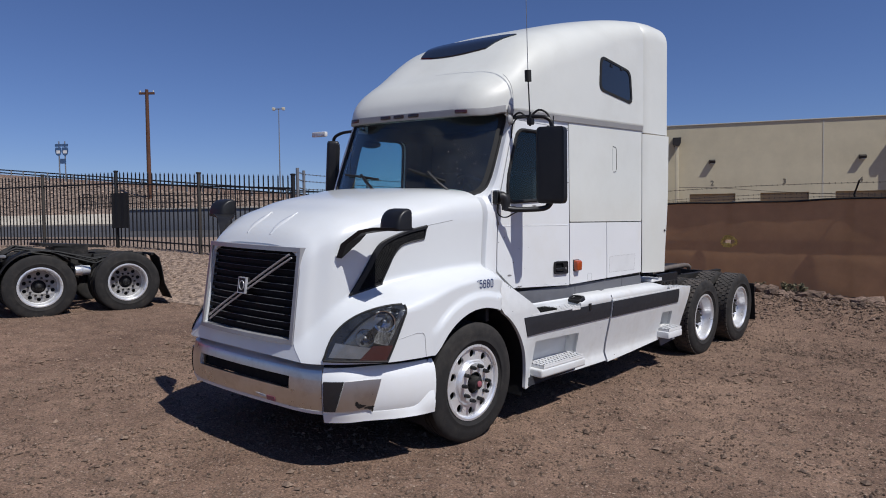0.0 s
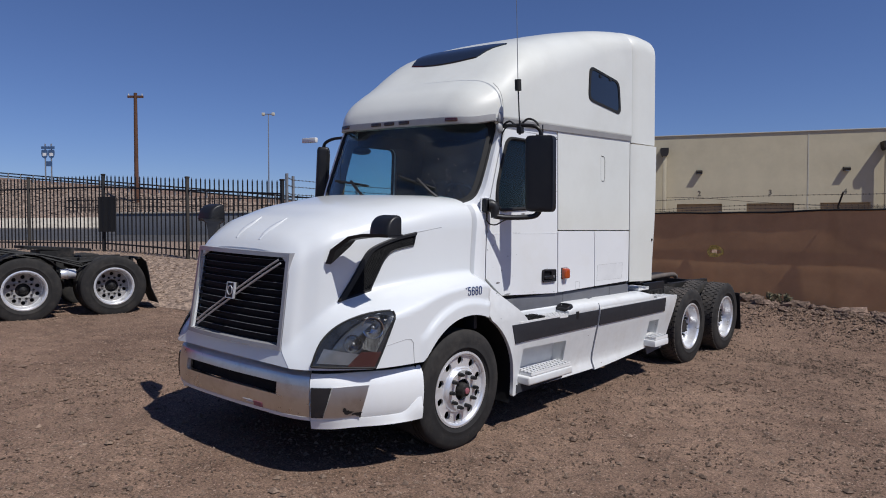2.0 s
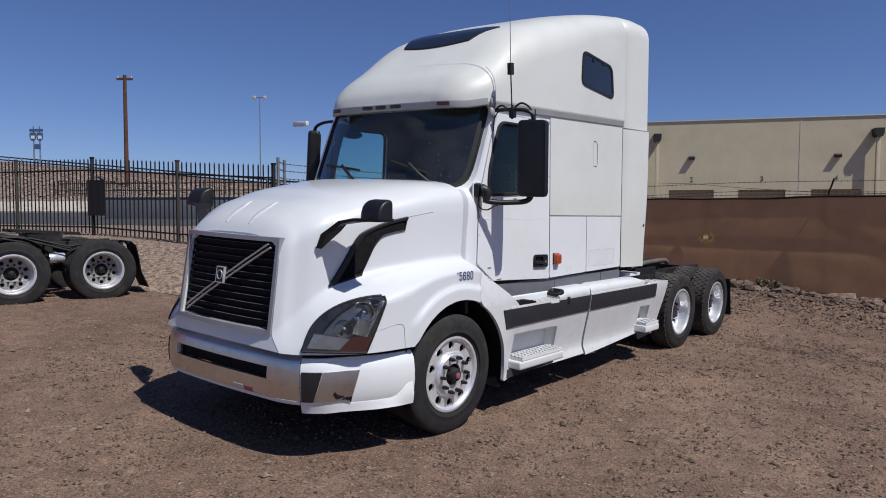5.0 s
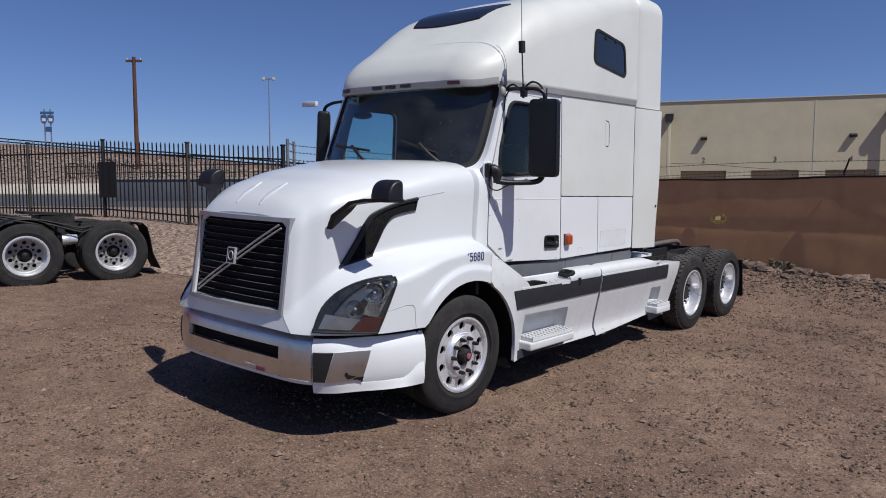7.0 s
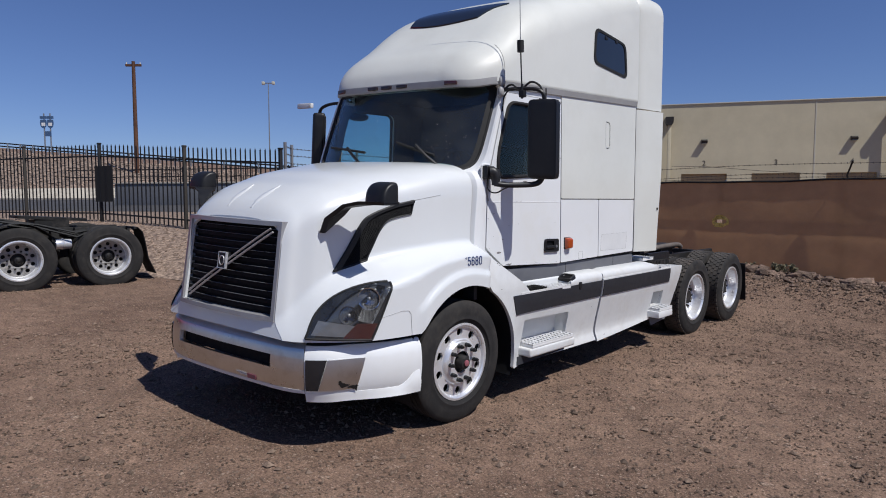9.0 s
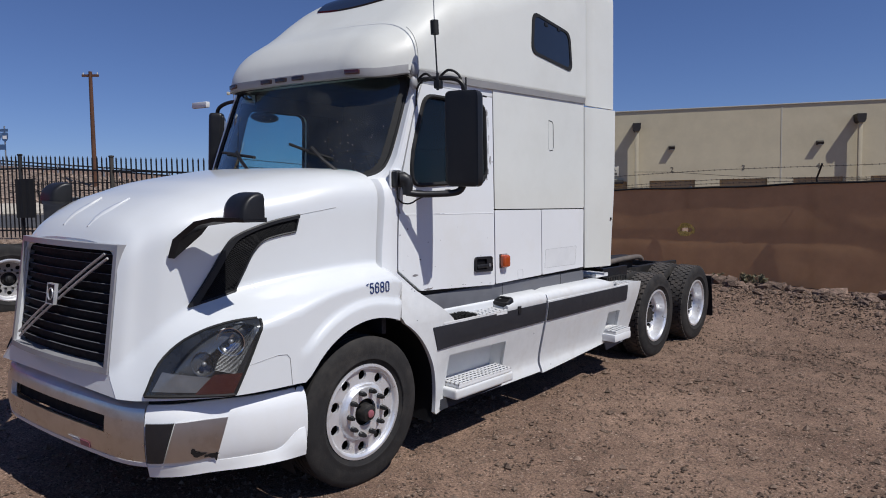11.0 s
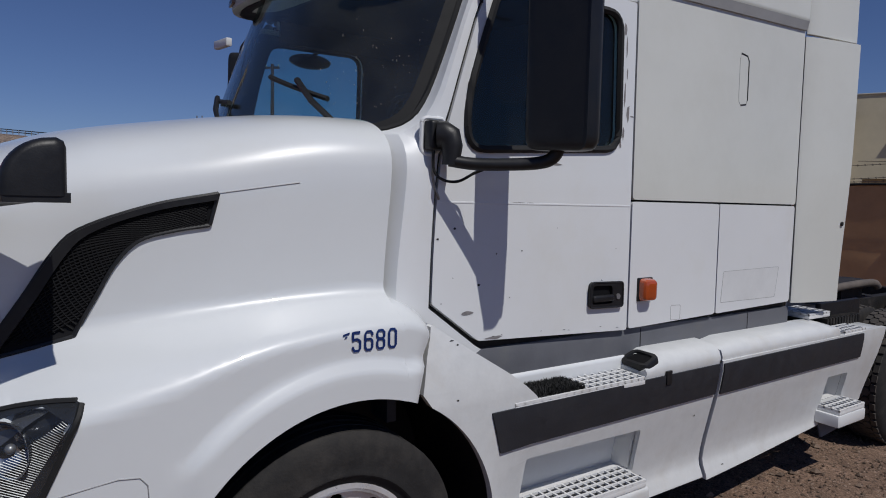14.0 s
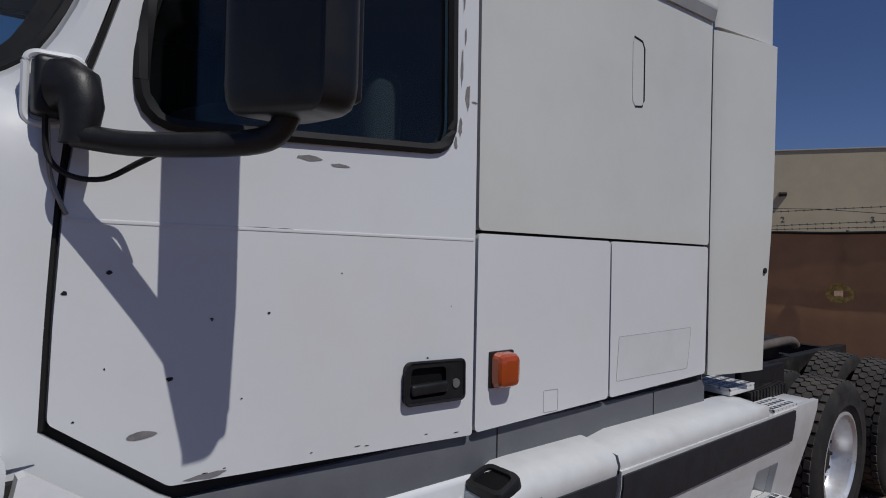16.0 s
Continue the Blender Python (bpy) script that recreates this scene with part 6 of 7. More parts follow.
    tube(arm, smooth_path([(sgn * 1.088, 0.392, 1.938), (sgn * 1.14, 0.47, 1.928), (sgn * 1.22, 0.57, 1.932), (sgn * 1.29, 0.645, 1.942), (sgn * 1.325, 0.675, 1.965), (sgn * 1.345, 0.69, 2.02)]), 0.024, 10)
    mirror = part("wing_mirror", arm, BLACK_PLASTIC, truck, "tall black wing mirror on a bent arm")
    near = sgn > 0
    turned = Matrix.Translation((1.362, 0.668, 0)) if near else Matrix.Translation((-1.425, 0.585, 0)) @ Matrix.Rotation(radians(-42), 4, "Z")
    deep = 0.094 if near else 0.062
    wide = 0.114 if near else 0.10
    bm = bmesh.new()
    loops = []
    for z, k in ((1.986, 0.70), (1.989, 0.82), (1.998, 0.92), (2.016, 0.98), (2.04, 1.0), (2.32, 1.0), (2.60, 1.0), (2.625, 0.97), (2.640, 0.90), (2.647, 0.78)):
        loop = []
        for a in seq(0, 2 * math.pi * 39 / 40, 39):
            u, v = math.copysign(abs(math.cos(a)) ** 0.52, math.cos(a)), math.copysign(abs(math.sin(a)) ** 0.45, math.sin(a))
            if near and v < 0:
                v *= 1 - 1.05 * (0.5 + 0.5 * u)
            loop.append(turned @ Vector((wide * k * u, deep * k * v, z)))
        loops.append(loop)
    rings(bm, loops)
    part("mirror_housing", bm, MIRROR_BLACK, mirror, "scratched black mirror housing", 60)
    bm = slab((-0.092, deep - 0.03, 2.01), (0.092, deep + 0.004, 2.62), 0.016, 3, turned)
    part("mirror_bezel", bm, BLACK_PLASTIC, mirror)
    bm = slab((-0.075, deep + 0.005, 2.05), (0.075, deep + 0.008, 2.58), 0, 2, turned)
    part("mirror_glass", bm, CHROME, mirror, "mirror glass")
    bm = bmesh.new()
    tube(bm, smooth_path([(sgn * (1.355 if near else 1.42), 0.69 if near else 0.585, 2.60), (sgn * (1.35 if near else 1.405), 0.68 if near else 0.585, 2.69), (sgn * 1.30, 0.65 if near else 0.59, 2.735), (sgn * 1.15, 0.60, 2.745), (sgn * 0.99, 0.60, 2.745)]), 0.017, 8)
    part("upper_arm", bm, BLACK_PLASTIC, mirror)
    bm = slab((sgn * 1.025 - 0.03, 0.335, 1.974), (sgn * 1.025 + 0.03, 0.415, 2.086), 0.014, 3)
    part("mirror_foot", bm, BLACK_PLASTIC, mirror, "black mirror foot")
    loops = []
    for c, n, w, h in (((1.045, 0.372, 2.032), 0, 0.046, 0.050), ((1.062, 0.388, 2.035), 12, 0.045, 0.050), ((1.078, 0.402, 2.022), 45, 0.042, 0.047), ((1.086, 0.406, 1.985), 75, 0.036, 0.040), ((1.088, 0.404, 1.955), 85, 0.031, 0.034), ((1.088, 0.396, 1.922), 90, 0.027, 0.029)):
        q = Matrix.Rotation(radians(45), 3, "Z") @ Matrix.Rotation(radians(n), 3, "Y")
        loops.append([Vector((sgn * p.x, p.y, p.z)) for p in (Vector(c) + q @ Vector((0, w * math.cos(a), h * math.sin(a))) for a in seq(0, 2 * math.pi * 17 / 18, 17))])
    bm = bmesh.new()
    rings(bm, loops)
    part("mirror_elbow", bm, BLACK_PLASTIC, mirror, "rounded black elbow of the mirror arm", 60)
    lip = outline([(0.327, 1.960), (0.385, 1.960), (0.416, 2.0), (0.426, 2.096), (0.327, 2.096)], 0.025, 8)
    bm = bmesh.new()
    tube(bm, [(sgn * (0.994 + 0.014 * step01((p.x - 0.30) / 0.08)), p.x, p.y) for p in lip + lip[:1]], 0.008, 8)
    part("foot_lip", bm, WHITE, truck)
    # hood mirror on its folded arm
    bm = bmesh.new()
    loops = [[(0.745, -1.165, 1.555), (0.785, -1.145, 1.552), (0.86, -1.02, 1.685), (0.83, -1.03, 1.70)],
             [(0.79, -1.155, 1.66), (0.83, -1.135, 1.655), (0.90, -1.0, 1.735), (0.87, -1.01, 1.75)],
             [(0.93, -1.10, 1.762), (0.94, -1.08, 1.742), (0.97, -0.92, 1.752), (0.95, -0.92, 1.775)],
             [(1.05, -1.06, 1.787), (1.05, -1.05, 1.764), (1.05, -0.86, 1.762), (1.05, -0.86, 1.787)],
             [(1.225, -0.99, 1.79), (1.225, -0.985, 1.766), (1.225, -0.845, 1.766), (1.225, -0.845, 1.79)]]
    lift = 0.0 if sgn > 0 else 0.05
    rings(bm, [[Vector((sgn * p[0], p[1], p[2] + lift * step01((p[2] - 1.55) / 0.2))) for p in l] for l in loops])
    hm = part("hood_mirror", bm, BLACK_PLASTIC, hood, "black hood mirror on a folded arm", 30)
    bm = bmesh.new()
    loops = []
    for x, k in ((1.040, 0.72), (1.043, 0.86), (1.052, 0.95), (1.075, 1.0), (1.19, 1.0), (1.215, 0.96), (1.225, 0.88), (1.228, 0.74)):
        prof = [(-0.850, 1.782), (-0.850, 1.90), (-0.856, 1.918), (-0.872, 1.926)]
        prof += [(-0.872 - 0.125 * math.sin(a), 1.782 + 0.144 * math.cos(a) ** 0.8) for a in seq(0.25, 1.50, 8)] + [(-0.999, 1.782)]
        loops.append([Vector((sgn * x, -0.915 + (y + 0.915) * k, 1.782 + lift + (z - 1.782) * (0.4 + 0.6 * k))) for y, z in prof])
    rings(bm, loops)
    part("hood_mirror_head", bm, MIRROR_BLACK, hm, "rounded black mirror head", smooth=50)
part("mirror_plate", slab((-1.66, 0.50, 2.70), (-1.46, 0.54, 2.755), 0.01), WHITE_WORN, truck, "pale plate on the far mirror arm")
# antenna with its coil, on the driver's mirror arm
bm = rod(bmesh.new(), (1.20, 0.60, 2.70), (1.19, 0.59, 3.05), 0.006, seg=6)
antenna = part("antenna", bm, BLACK_PLASTIC, truck, "black whip antenna with a load coil")
bm = slab((1.175, 0.585, 2.67), (1.225, 0.63, 2.73), 0.01)
rod(bm, (1.20, 0.60, 2.66), (1.20, 0.60, 2.78), 0.010, seg=8)
part("antenna_mount", bm, BLACK_PLASTIC, antenna, "black clamp of the antenna")
bm = rod(bmesh.new(), (1.30, 0.70, 2.66), (1.30, 1.02, 2.655), 0.006, seg=6)
rod(bm, (1.36, 0.70, 2.64), (1.36, 0.70, 2.745), 0.006, seg=6)
part("mirror_stay", bm, BLACK_PLASTIC, antenna)
part("antenna_coil", rod(bmesh.new(), (1.19, 0.59, 3.045), (1.188, 0.588, 3.14), 0.028, seg=12), BLACK_RUBBER, antenna)
part("antenna_whip", rod(bmesh.new(), (1.188, 0.588, 3.14), (1.17, 0.56, 4.75), 0.0035, 0.002, 5), STEEL_GREY, antenna)
bm = bmesh.new()
tube(bm, smooth_path([(0.995, 0.60, 2.66), (1.03, 0.60, 2.75), (1.10, 0.60, 2.785), (1.17, 0.62, 2.74), (1.25, 0.65, 2.80), (1.32, 0.68, 2.76), (1.34, 0.69, 2.66)]), 0.009, 6)
tube(bm, smooth_path([(1.02, 0.58, 2.56), (1.045, 0.57, 2.68), (1.11, 0.575, 2.745), (1.20, 0.60, 2.72)]), 0.007, 6)
part("antenna_cable", bm, BLACK_RUBBER, antenna)
bm = bmesh.new()
tube(bm, smooth_path([(1.04, 0.355, 1.98), (1.035, 0.362, 1.90), (1.05, 0.395, 1.865), (1.07, 0.45, 1.862), (1.10, 0.50, 1.895), (1.15, 0.53, 1.92)]), 0.006, 6)
part("mirror_cable", bm, BLACK_RUBBER, truck, "loose black mirror cable")
bm = bmesh.new()
tube(bm, smooth_path([(1.035, 0.36, 1.96), (1.02, 0.366, 1.90), (1.016, 0.372, 1.86), (1.02, 0.385, 1.82), (1.016, 0.40, 1.79)]), 0.005, 6)
part("cable_sleeve", bm, STEEL_GREY, truck)
# unit number on the fender
hood_tree = BVHTree.FromPolygons([v.co for v in hood.data.vertices], [tuple(p.vertices) for p in hood.data.polygons])
DIGITS = {"5": [(1, 1), (0, 1), (0, 0.56), (0.18, 0.62), (0.6, 0.64), (1, 0.50), (1, 0.14), (0.78, 0), (0.22, 0), (0, 0.14), (0, 0.26)],
          "6": [(1, 0.76), (1, 0.88), (0.78, 1), (0.22, 1), (0, 0.86), (0, 0.14), (0.22, 0), (0.78, 0), (1, 0.14), (1, 0.46), (0.78, 0.58), (0.22, 0.58), (0, 0.48)],
          "8": [(0.5, 0.54), (0.15, 0.58), (0, 0.68), (0, 0.88), (0.22, 1), (0.78, 1), (1, 0.88), (1, 0.68), (0.85, 0.58), (0.15, 0.50), (0, 0.38), (0, 0.13), (0.22, 0), (0.78, 0), (1, 0.13), (1, 0.38), (0.85, 0.50), (0.5, 0.54)],
          "0": [(0.5, 0), (0.78, 0), (1, 0.14), (1, 0.86), (0.78, 1), (0.22, 1), (0, 0.86), (0, 0.14), (0.22, 0), (0.5, 0)]}


def on_fender(y, z, off):
    at = hood_tree.ray_cast(Vector((2.0, y, z)), Vector((-1, 0, 0)))[0]
    return at + Vector((off, 0, off * 0.4))


bm = bmesh.new()
for k, digit in enumerate("5680"):
    y0 = -0.034 + 0.0455 * k
    line = [Vector((y0 + 0.0265 * u, 1.283 + 0.062 * v)) for u, v in DIGITS[digit]]
    fine = []
    for a, b in zip(line, line[1:]):
        n = max(1, int((b - a).length / 0.006))
        fine += [a.lerp(b, j / n) for j in range(n)]
    fine.append(line[-1])
    sides = []
    for j, p in enumerate(fine):
        d = (fine[min(j + 1, len(fine) - 1)] - fine[max(j - 1, 0)]).normalized() * 0.0042
        sides.append([bm.verts.new(on_fender(p.x - d.y * w, p.y + d.x * w, 0.0035 + 0.00002 * j)) for w in (-1, 0, 1)])
    for a, b in zip(sides, sides[1:]):
        bm.faces.new((a[0], a[1], b[1], b[0]))
        bm.faces.new((a[1], a[2], b[2], b[1]))
num = link("unit_number", bm, BLUE_INK, 30)
num.parent = truck
tagged(num, "blue painted unit number")
for lo, hi in (((-0.070, 1.336), (-0.046, 1.342)), ((-0.064, 1.329), (-0.054, 1.333))):
    bm = bmesh.new()
    patch(bm, lambda u, v: on_fender(u, v + 0.25 * (u - lo[0]), 0.0035), seq(lo[0], hi[0], 3), seq(lo[1], hi[1], 1))
    bit = link("number_remnant", bm, BLUE_INK, 30)
    bit.parent = truck

# ---- chassis and wheels ----
for x in (-0.43, 0.43):
    part("frame_rail", slab((x - 0.04, -1.2, 0.72), (x + 0.04, 6.95, 0.98), 0.01), STEEL_DARK, truck)
for y in (3.6, 4.7, 5.4, 6.03, 6.9):
    part("crossmember", slab((-0.39, y - 0.05, 0.74), (0.39, y + 0.05, 0.94)), STEEL_DARK, truck)
part("engine_block", slab((-0.38, -1.1, 0.60), (0.38, 0.15, 1.5), 0.08), STEEL_DARK, truck)
part("front_axle", rod(bmesh.new(), (-0.95, 0, 0.46), (0.95, 0, 0.46), 0.06, seg=12), STEEL_DARK, truck)
part("deck_plate", slab((-0.42, 3.55, 1.0), (0.62, 4.20, 1.03)), STEEL_DARK, truck)
part("battery_box", slab((0.30, 3.60, 0.99), (0.85, 4.24, 1.03), 0.01), BLACK_PLASTIC, truck, "black deck behind the sleeper")
part("deck_side", slab((0.86, 3.70, 0.72), (0.90, 4.30, 1.13), 0.01), BLACK_PLASTIC, truck)
for k in range(12):
    part("deck_rib", slab((0.90, 3.66 + 0.042 * k, 0.90), (0.97, 3.685 + 0.042 * k, 1.04), 0.008), STEEL_DARK, truck)
fifth = part("fifth_wheel", panel(bmesh.new(), outline([(-0.46, 4.9), (0.46, 4.9), (0.46, 5.5), (0.30, 5.86), (0.12, 5.86), (0.05, 5.45), (-0.05, 5.45), (-0.12, 5.86), (-0.30, 5.86), (-0.46, 5.5)], 0.08), [], lambda u, v, d: Vector((u, v, 1.11 - d)), 0.04), STEEL_DARK, truck, "greasy fifth wheel plate")
part("fifth_wheel_mount", slab((-0.42, 5.1, 0.98), (0.42, 5.5, 1.07)), STEEL_DARK, fifth)
bm = bmesh.new()
tube(bm, smooth_path([(0.52, 4.30, 1.08), (0.51, 4.75, 1.115), (0.50, 5.45, 1.125), (0.50, 5.60, 1.08)]), 0.034, 10)
part("deck_tube", bm, DUSTY_STEEL, truck, "dusty pale tube behind the deck")
rnd = random.Random(8)
bm = bmesh.new()
for k in range(5):
    x = 0.1 + 0.1 * k
    tube(bm, [(x, 3.14, 1.55 - 0.05 * k), (x + 0.04, 3.3, 1.25), (x, 3.5, 1.12 + 0.02 * k), (x - 0.1, 3.8, 1.18), (x - 0.15, 4.2, 1.12)], 0.014, 6)
part("hose_bundle", bm, BLACK_RUBBER, truck, "black coiled hoses behind the sleeper")
for y in (4.72, 6.04):
    part("rear_axle", rod(bmesh.new(), (-1.0, y, 0.49), (1.0, y, 0.49), 0.09, seg=14), STEEL_DARK, truck)
    bm = bmesh.new()
    bmesh.ops.create_uvsphere(bm, u_segments=18, v_segments=12, radius=0.22, matrix=Matrix.Translation((0, y, 0.5)))
    part("differential", bm, STEEL_DARK, truck)
    for x in (-0.62, 0.62):
        part("air_spring", lathe(bmesh.new(), [(0.0, 0.56), (0.10, 0.56), (0.13, 0.62), (0.13, 0.72), (0.10, 0.78), (0.0, 0.78)], 18, "z", (x, y + 0.28, 0)), BLACK_RUBBER, truck)
for sgn in (1, -1):
    wheel(truck, sgn * 0.985, -0.06, 0.50, 0.495, 0.102, True, sgn)
    for y in (4.72, 6.04):
        wheel(truck, sgn * 0.965, y, 0.50, 0.505, -0.005, False, sgn, lugs=True)
        wheel(truck, sgn * 0.645, y, 0.50, 0.505, 0.06, False, sgn, lugs=True, dull=STEEL_DARK)
    bm = bmesh.new()
    rings(bm, [[(sgn * x, 6.62 + 0.06 * k, z) for x in (0.52, 1.1)] + [(sgn * x, 6.63 + 0.06 * k, z) for x in (1.1, 0.52)] for k, z in ((0, 0.80), (0.1, 0.7), (0.6, 0.5), (1.0, 0.24))])
    part("mud_flap", bm, BLACK_RUBBER, truck, "black rubber mud flap")
    part("mud_flap_bracket", slab((min(sgn * 0.42, sgn * 1.1), 6.60, 0.78), (max(sgn * 0.42, sgn * 1.1), 6.64, 0.82)), STEEL_DARK, truck)
    part("tail_bracket", slab((min(sgn * 0.44, sgn * 0.50), 6.5, 0.76), (max(sgn * 0.44, sgn * 0.50), 6.62, 0.96)), STEEL_DARK, truck)

# small marks on the driver's side: chips, scuffs and panel lines
rnd = random.Random(11)
bm = bmesh.new()


def chip(bm, y, z, w, h, n=7):
    c = Vector((SIDE + 0.0012, y, z))
    bm.faces.new([bm.verts.new(c + Vector((0, w * math.cos(a) * (0.6 + 0.6 * rnd.random()), h * math.sin(a) * (0.6 + 0.6 * rnd.random())))) for a in seq(0, 2 * math.pi * (n - 1) / n, n - 1)])


for k in range(28):
    y = 0.40 + 1.1 * rnd.random() ** 1.6
    z = 1.23 + 0.5 * rnd.random() ** 2.2
    if z > 1.385 - 0.7 * max(0.0, 0.55 - y) and z > 1.25 + 0.6 * max(0.0, 0.62 - y):
        r = 0.0018 + 0.004 * rnd.random() ** 2
        chip(bm, y, z, r * (1 + rnd.random()), r)
for y in (0.69, 0.735, 0.96, 1.10, 1.13, 1.34, 1.46):
    chip(bm, y, 1.228 - 0.042 * (y - 0.62) + 0.012 * rnd.random(), 0.004 + 0.010 * rnd.random() ** 2, 0.0014)
for y, z, w, h in ((0.405, 1.262, 0.012, 0.003), (0.43, 1.245, 0.006, 0.005), (0.41, 1.045, 0.006, 0.004), (1.98, 0.70, 0.006, 0.005), (1.62, 0.44, 0.012, 0.004), (0.72, 0.36, 0.008, 0.005), (2.30, 0.36, 0.014, 0.004)):
    c = fair_place(1, 0.0145 if y > 2.13 else 0.0015)(y, z, 0)
    bm.faces.new([bm.verts.new(c + Vector((0, w * math.cos(a) * (0.5 + 0.7 * rnd.random()), h * math.sin(a) * (0.5 + 0.7 * rnd.random())))) for a in seq(0, 5.3, 7)])
part("paint_chip", bm, BLACK_PLASTIC, truck, "dark paint chips", 0)["kind"] = "stuff"
bm = bmesh.new()
for y, z, w, h in ((0.555, 1.335, 0.030, 0.009), (0.70, 1.222, 0.05, 0.007), (0.60, 1.952, 0.07, 0.008), (0.93, 1.965, 0.045, 0.007), (1.02, 1.955, 0.03, 0.005), (0.80, 1.782, 0.06, 0.004), (0.87, 1.782, 0.035, 0.004),
                   (1.448, 2.30, 0.006, 0.06), (1.452, 2.52, 0.005, 0.05), (1.447, 2.12, 0.008, 0.03), (1.43, 2.07, 0.007, 0.02), (1.46, 2.40, 0.004, 0.03)):
    chip(bm, y, z, w, h, 12)
for y, z, w, h in ((1.475, 2.22, 0.012, 0.045), (1.437, 2.60, 0.010, 0.03), (1.505, 2.205, 0.018, 0.003)):
    chip(bm, y, z, w, h, 9)
part("scuff", bm, SCUFF, truck, "grey scuffs where the paint has gone", 0)["kind"] = "stuff"
bm = bmesh.new()
tube(bm, [nose_point(y, z, 1, 0.001) for y, z in ((-0.965, 0.955), (-0.85, 0.985), (-0.74, 1.005), (-0.685, 1.0), (-0.665, 0.975), (-0.66, 0.90), (-0.655, 0.82))], 0.0018, 5)
part("fender_panel_line", bm, VISOR_GREY, hood)
bm = slab((0.93, 0.16, 0.97), (1.06, 0.20, 1.12), 0.004)
part("arch_bracket", bm, GREY_TRIM, truck)
# hood feature dimple
for sgn in (1, -1):
    bm = bmesh.new()
    top = lambda y: smooth_table(HOOD_TOP, y)
    loops = []
    for k in range(7):
        t = k / 6
        y = -1.37 + 0.24 * t
        w = 0.060 * math.sin(math.pi * min(1, t + 0.08))
        loops.append([Vector((sgn * (0.145 + 0.02 * t + w * c), y + lean(y, top(y)), top(y) - 0.012 + 0.021 * (1 - c * c))) for c in (-1, -0.4, 0.4, 1)])
    rings(bm, loops, close_ring=False, cap=False)
    part("hood_dimple", bm, HOOD_WHITE, hood)

# ---- red tractor parked alongside ----
red = thing("red_semi_truck", (-7.92, -0.42, 0.37), "red semi-truck with sleeper and bare fifth-wheel chassis", "truck", turn=-6.0)
RED_Y = (-0.62, 0.66)
for x in (-0.43, 0.43):
    part("frame_rail", slab((x - 0.04, -5.2, 0.72), (x + 0.04, 1.15, 0.98), 0.01), STEEL_DARK, red)
for y in (-1.6, -0.9, 0.0, 0.9):
    part("crossmember", slab((-0.39, y - 0.05, 0.74), (0.39, y + 0.05, 0.95)), STEEL_DARK, red)
for y in RED_Y:
    part("rear_axle", rod(bmesh.new(), (-0.95, y, 0.5), (0.95, y, 0.5), 0.09, seg=12), STEEL_DARK, red)
    for sgn in (1, -1):
        wheel(red, sgn * 1.03, y, 0.50, 0.51, -0.05, False, sgn, disc=DISC_GREY)
        wheel(red, sgn * 0.69, y, 0.50, 0.51, 0.06, False, sgn, dull=STEEL_DARK)
        part("air_spring", lathe(bmesh.new(), [(0.0, 0.56), (0.10, 0.56), (0.13, 0.62), (0.13, 0.72), (0.10, 0.78), (0.0, 0.78)], 18, "z", (sgn * 0.60, y + 0.3, 0)), BLACK_RUBBER, red)
plate = part("fifth_wheel", panel(bmesh.new(), outline([(-0.46, -0.55), (0.46, -0.55), (0.46, 0.15), (0.30, 0.52), (0.12, 0.52), (0.05, 0.12), (-0.05, 0.12), (-0.12, 0.52), (-0.30, 0.52), (-0.46, 0.15)], 0.08), [], lambda u, v, d: Vector((u, v, 1.15 - d - 0.06 * v)), 0.045), STEEL_DARK, red, "greasy fifth wheel plate")
part("fifth_wheel_mount", slab((-0.46, -0.3, 0.98), (0.46, 0.2, 1.10)), STEEL_DARK, plate)
part("brake_chamber", lathe(bmesh.new(), [(0.0, -0.10), (0.08, -0.10), (0.085, -0.02), (0.095, 0.0), (0.085, 0.02), (0.08, 0.12), (0.0, 0.12)], 18, "y", (0.84, 0.02, 0.72)), ALU, red, "bright brake chamber")
rnd = random.Random(4)
bm = bmesh.new()
for k in range(9):
    x = 0.25 + 0.08 * k
    tube(bm, [(x, -1.3 + 0.3 * rnd.random(), 0.98), (x + 0.1 * rnd.random(), -0.9, 1.06 + 0.1 * rnd.random()), (x, -0.3, 0.95 + 0.1 * rnd.random()), (x + 0.1, 0.2, 0.82 + 0.1 * rnd.random()), (x, 0.5, 0.95)], 0.018, 6)
part("air_line", bm, BLACK_RUBBER, red, "loose black air lines")
for y in (-0.1, 0.25, 0.95):
    part("suspension_bracket", slab((0.40, y, 0.45), (0.62, y + 0.12, 0.98), 0.02), STEEL_DARK, red)
bm = bmesh.new()
rings(bm, [[(x, y, z) for x in (0.62, 1.16)] + [(x, y + 0.012, z) for x in (1.16, 0.62)] for y, z in ((1.08, 0.98), (1.16, 0.90), (1.20, 0.72), (1.24, 0.45), (1.36, 0.17))])
part("mud_flap", bm, BLACK_RUBBER, red, "curled black mud flap")
part("mud_flap_bracket", slab((0.43, 1.04, 0.95), (1.14, 1.09, 0.985)), STEEL_DARK, red)
bm = bmesh.new()
loops = []
for k in range(13):
    a = math.pi * (0.98 - 0.75 * k / 12)
    loops.append([Vector((x, RED_Y[0] + 0.58 * math.cos(a), 0.5 + 0.58 * math.sin(a))) for x in (0.55, 1.18)])
rings(bm, loops, close_ring=False, cap=False)
ob = part("quarter_fender", bm, BLACK_PLASTIC, red, "black quarter fender")
ob.modifiers.new("thickness", "SOLIDIFY").thickness = 0.012
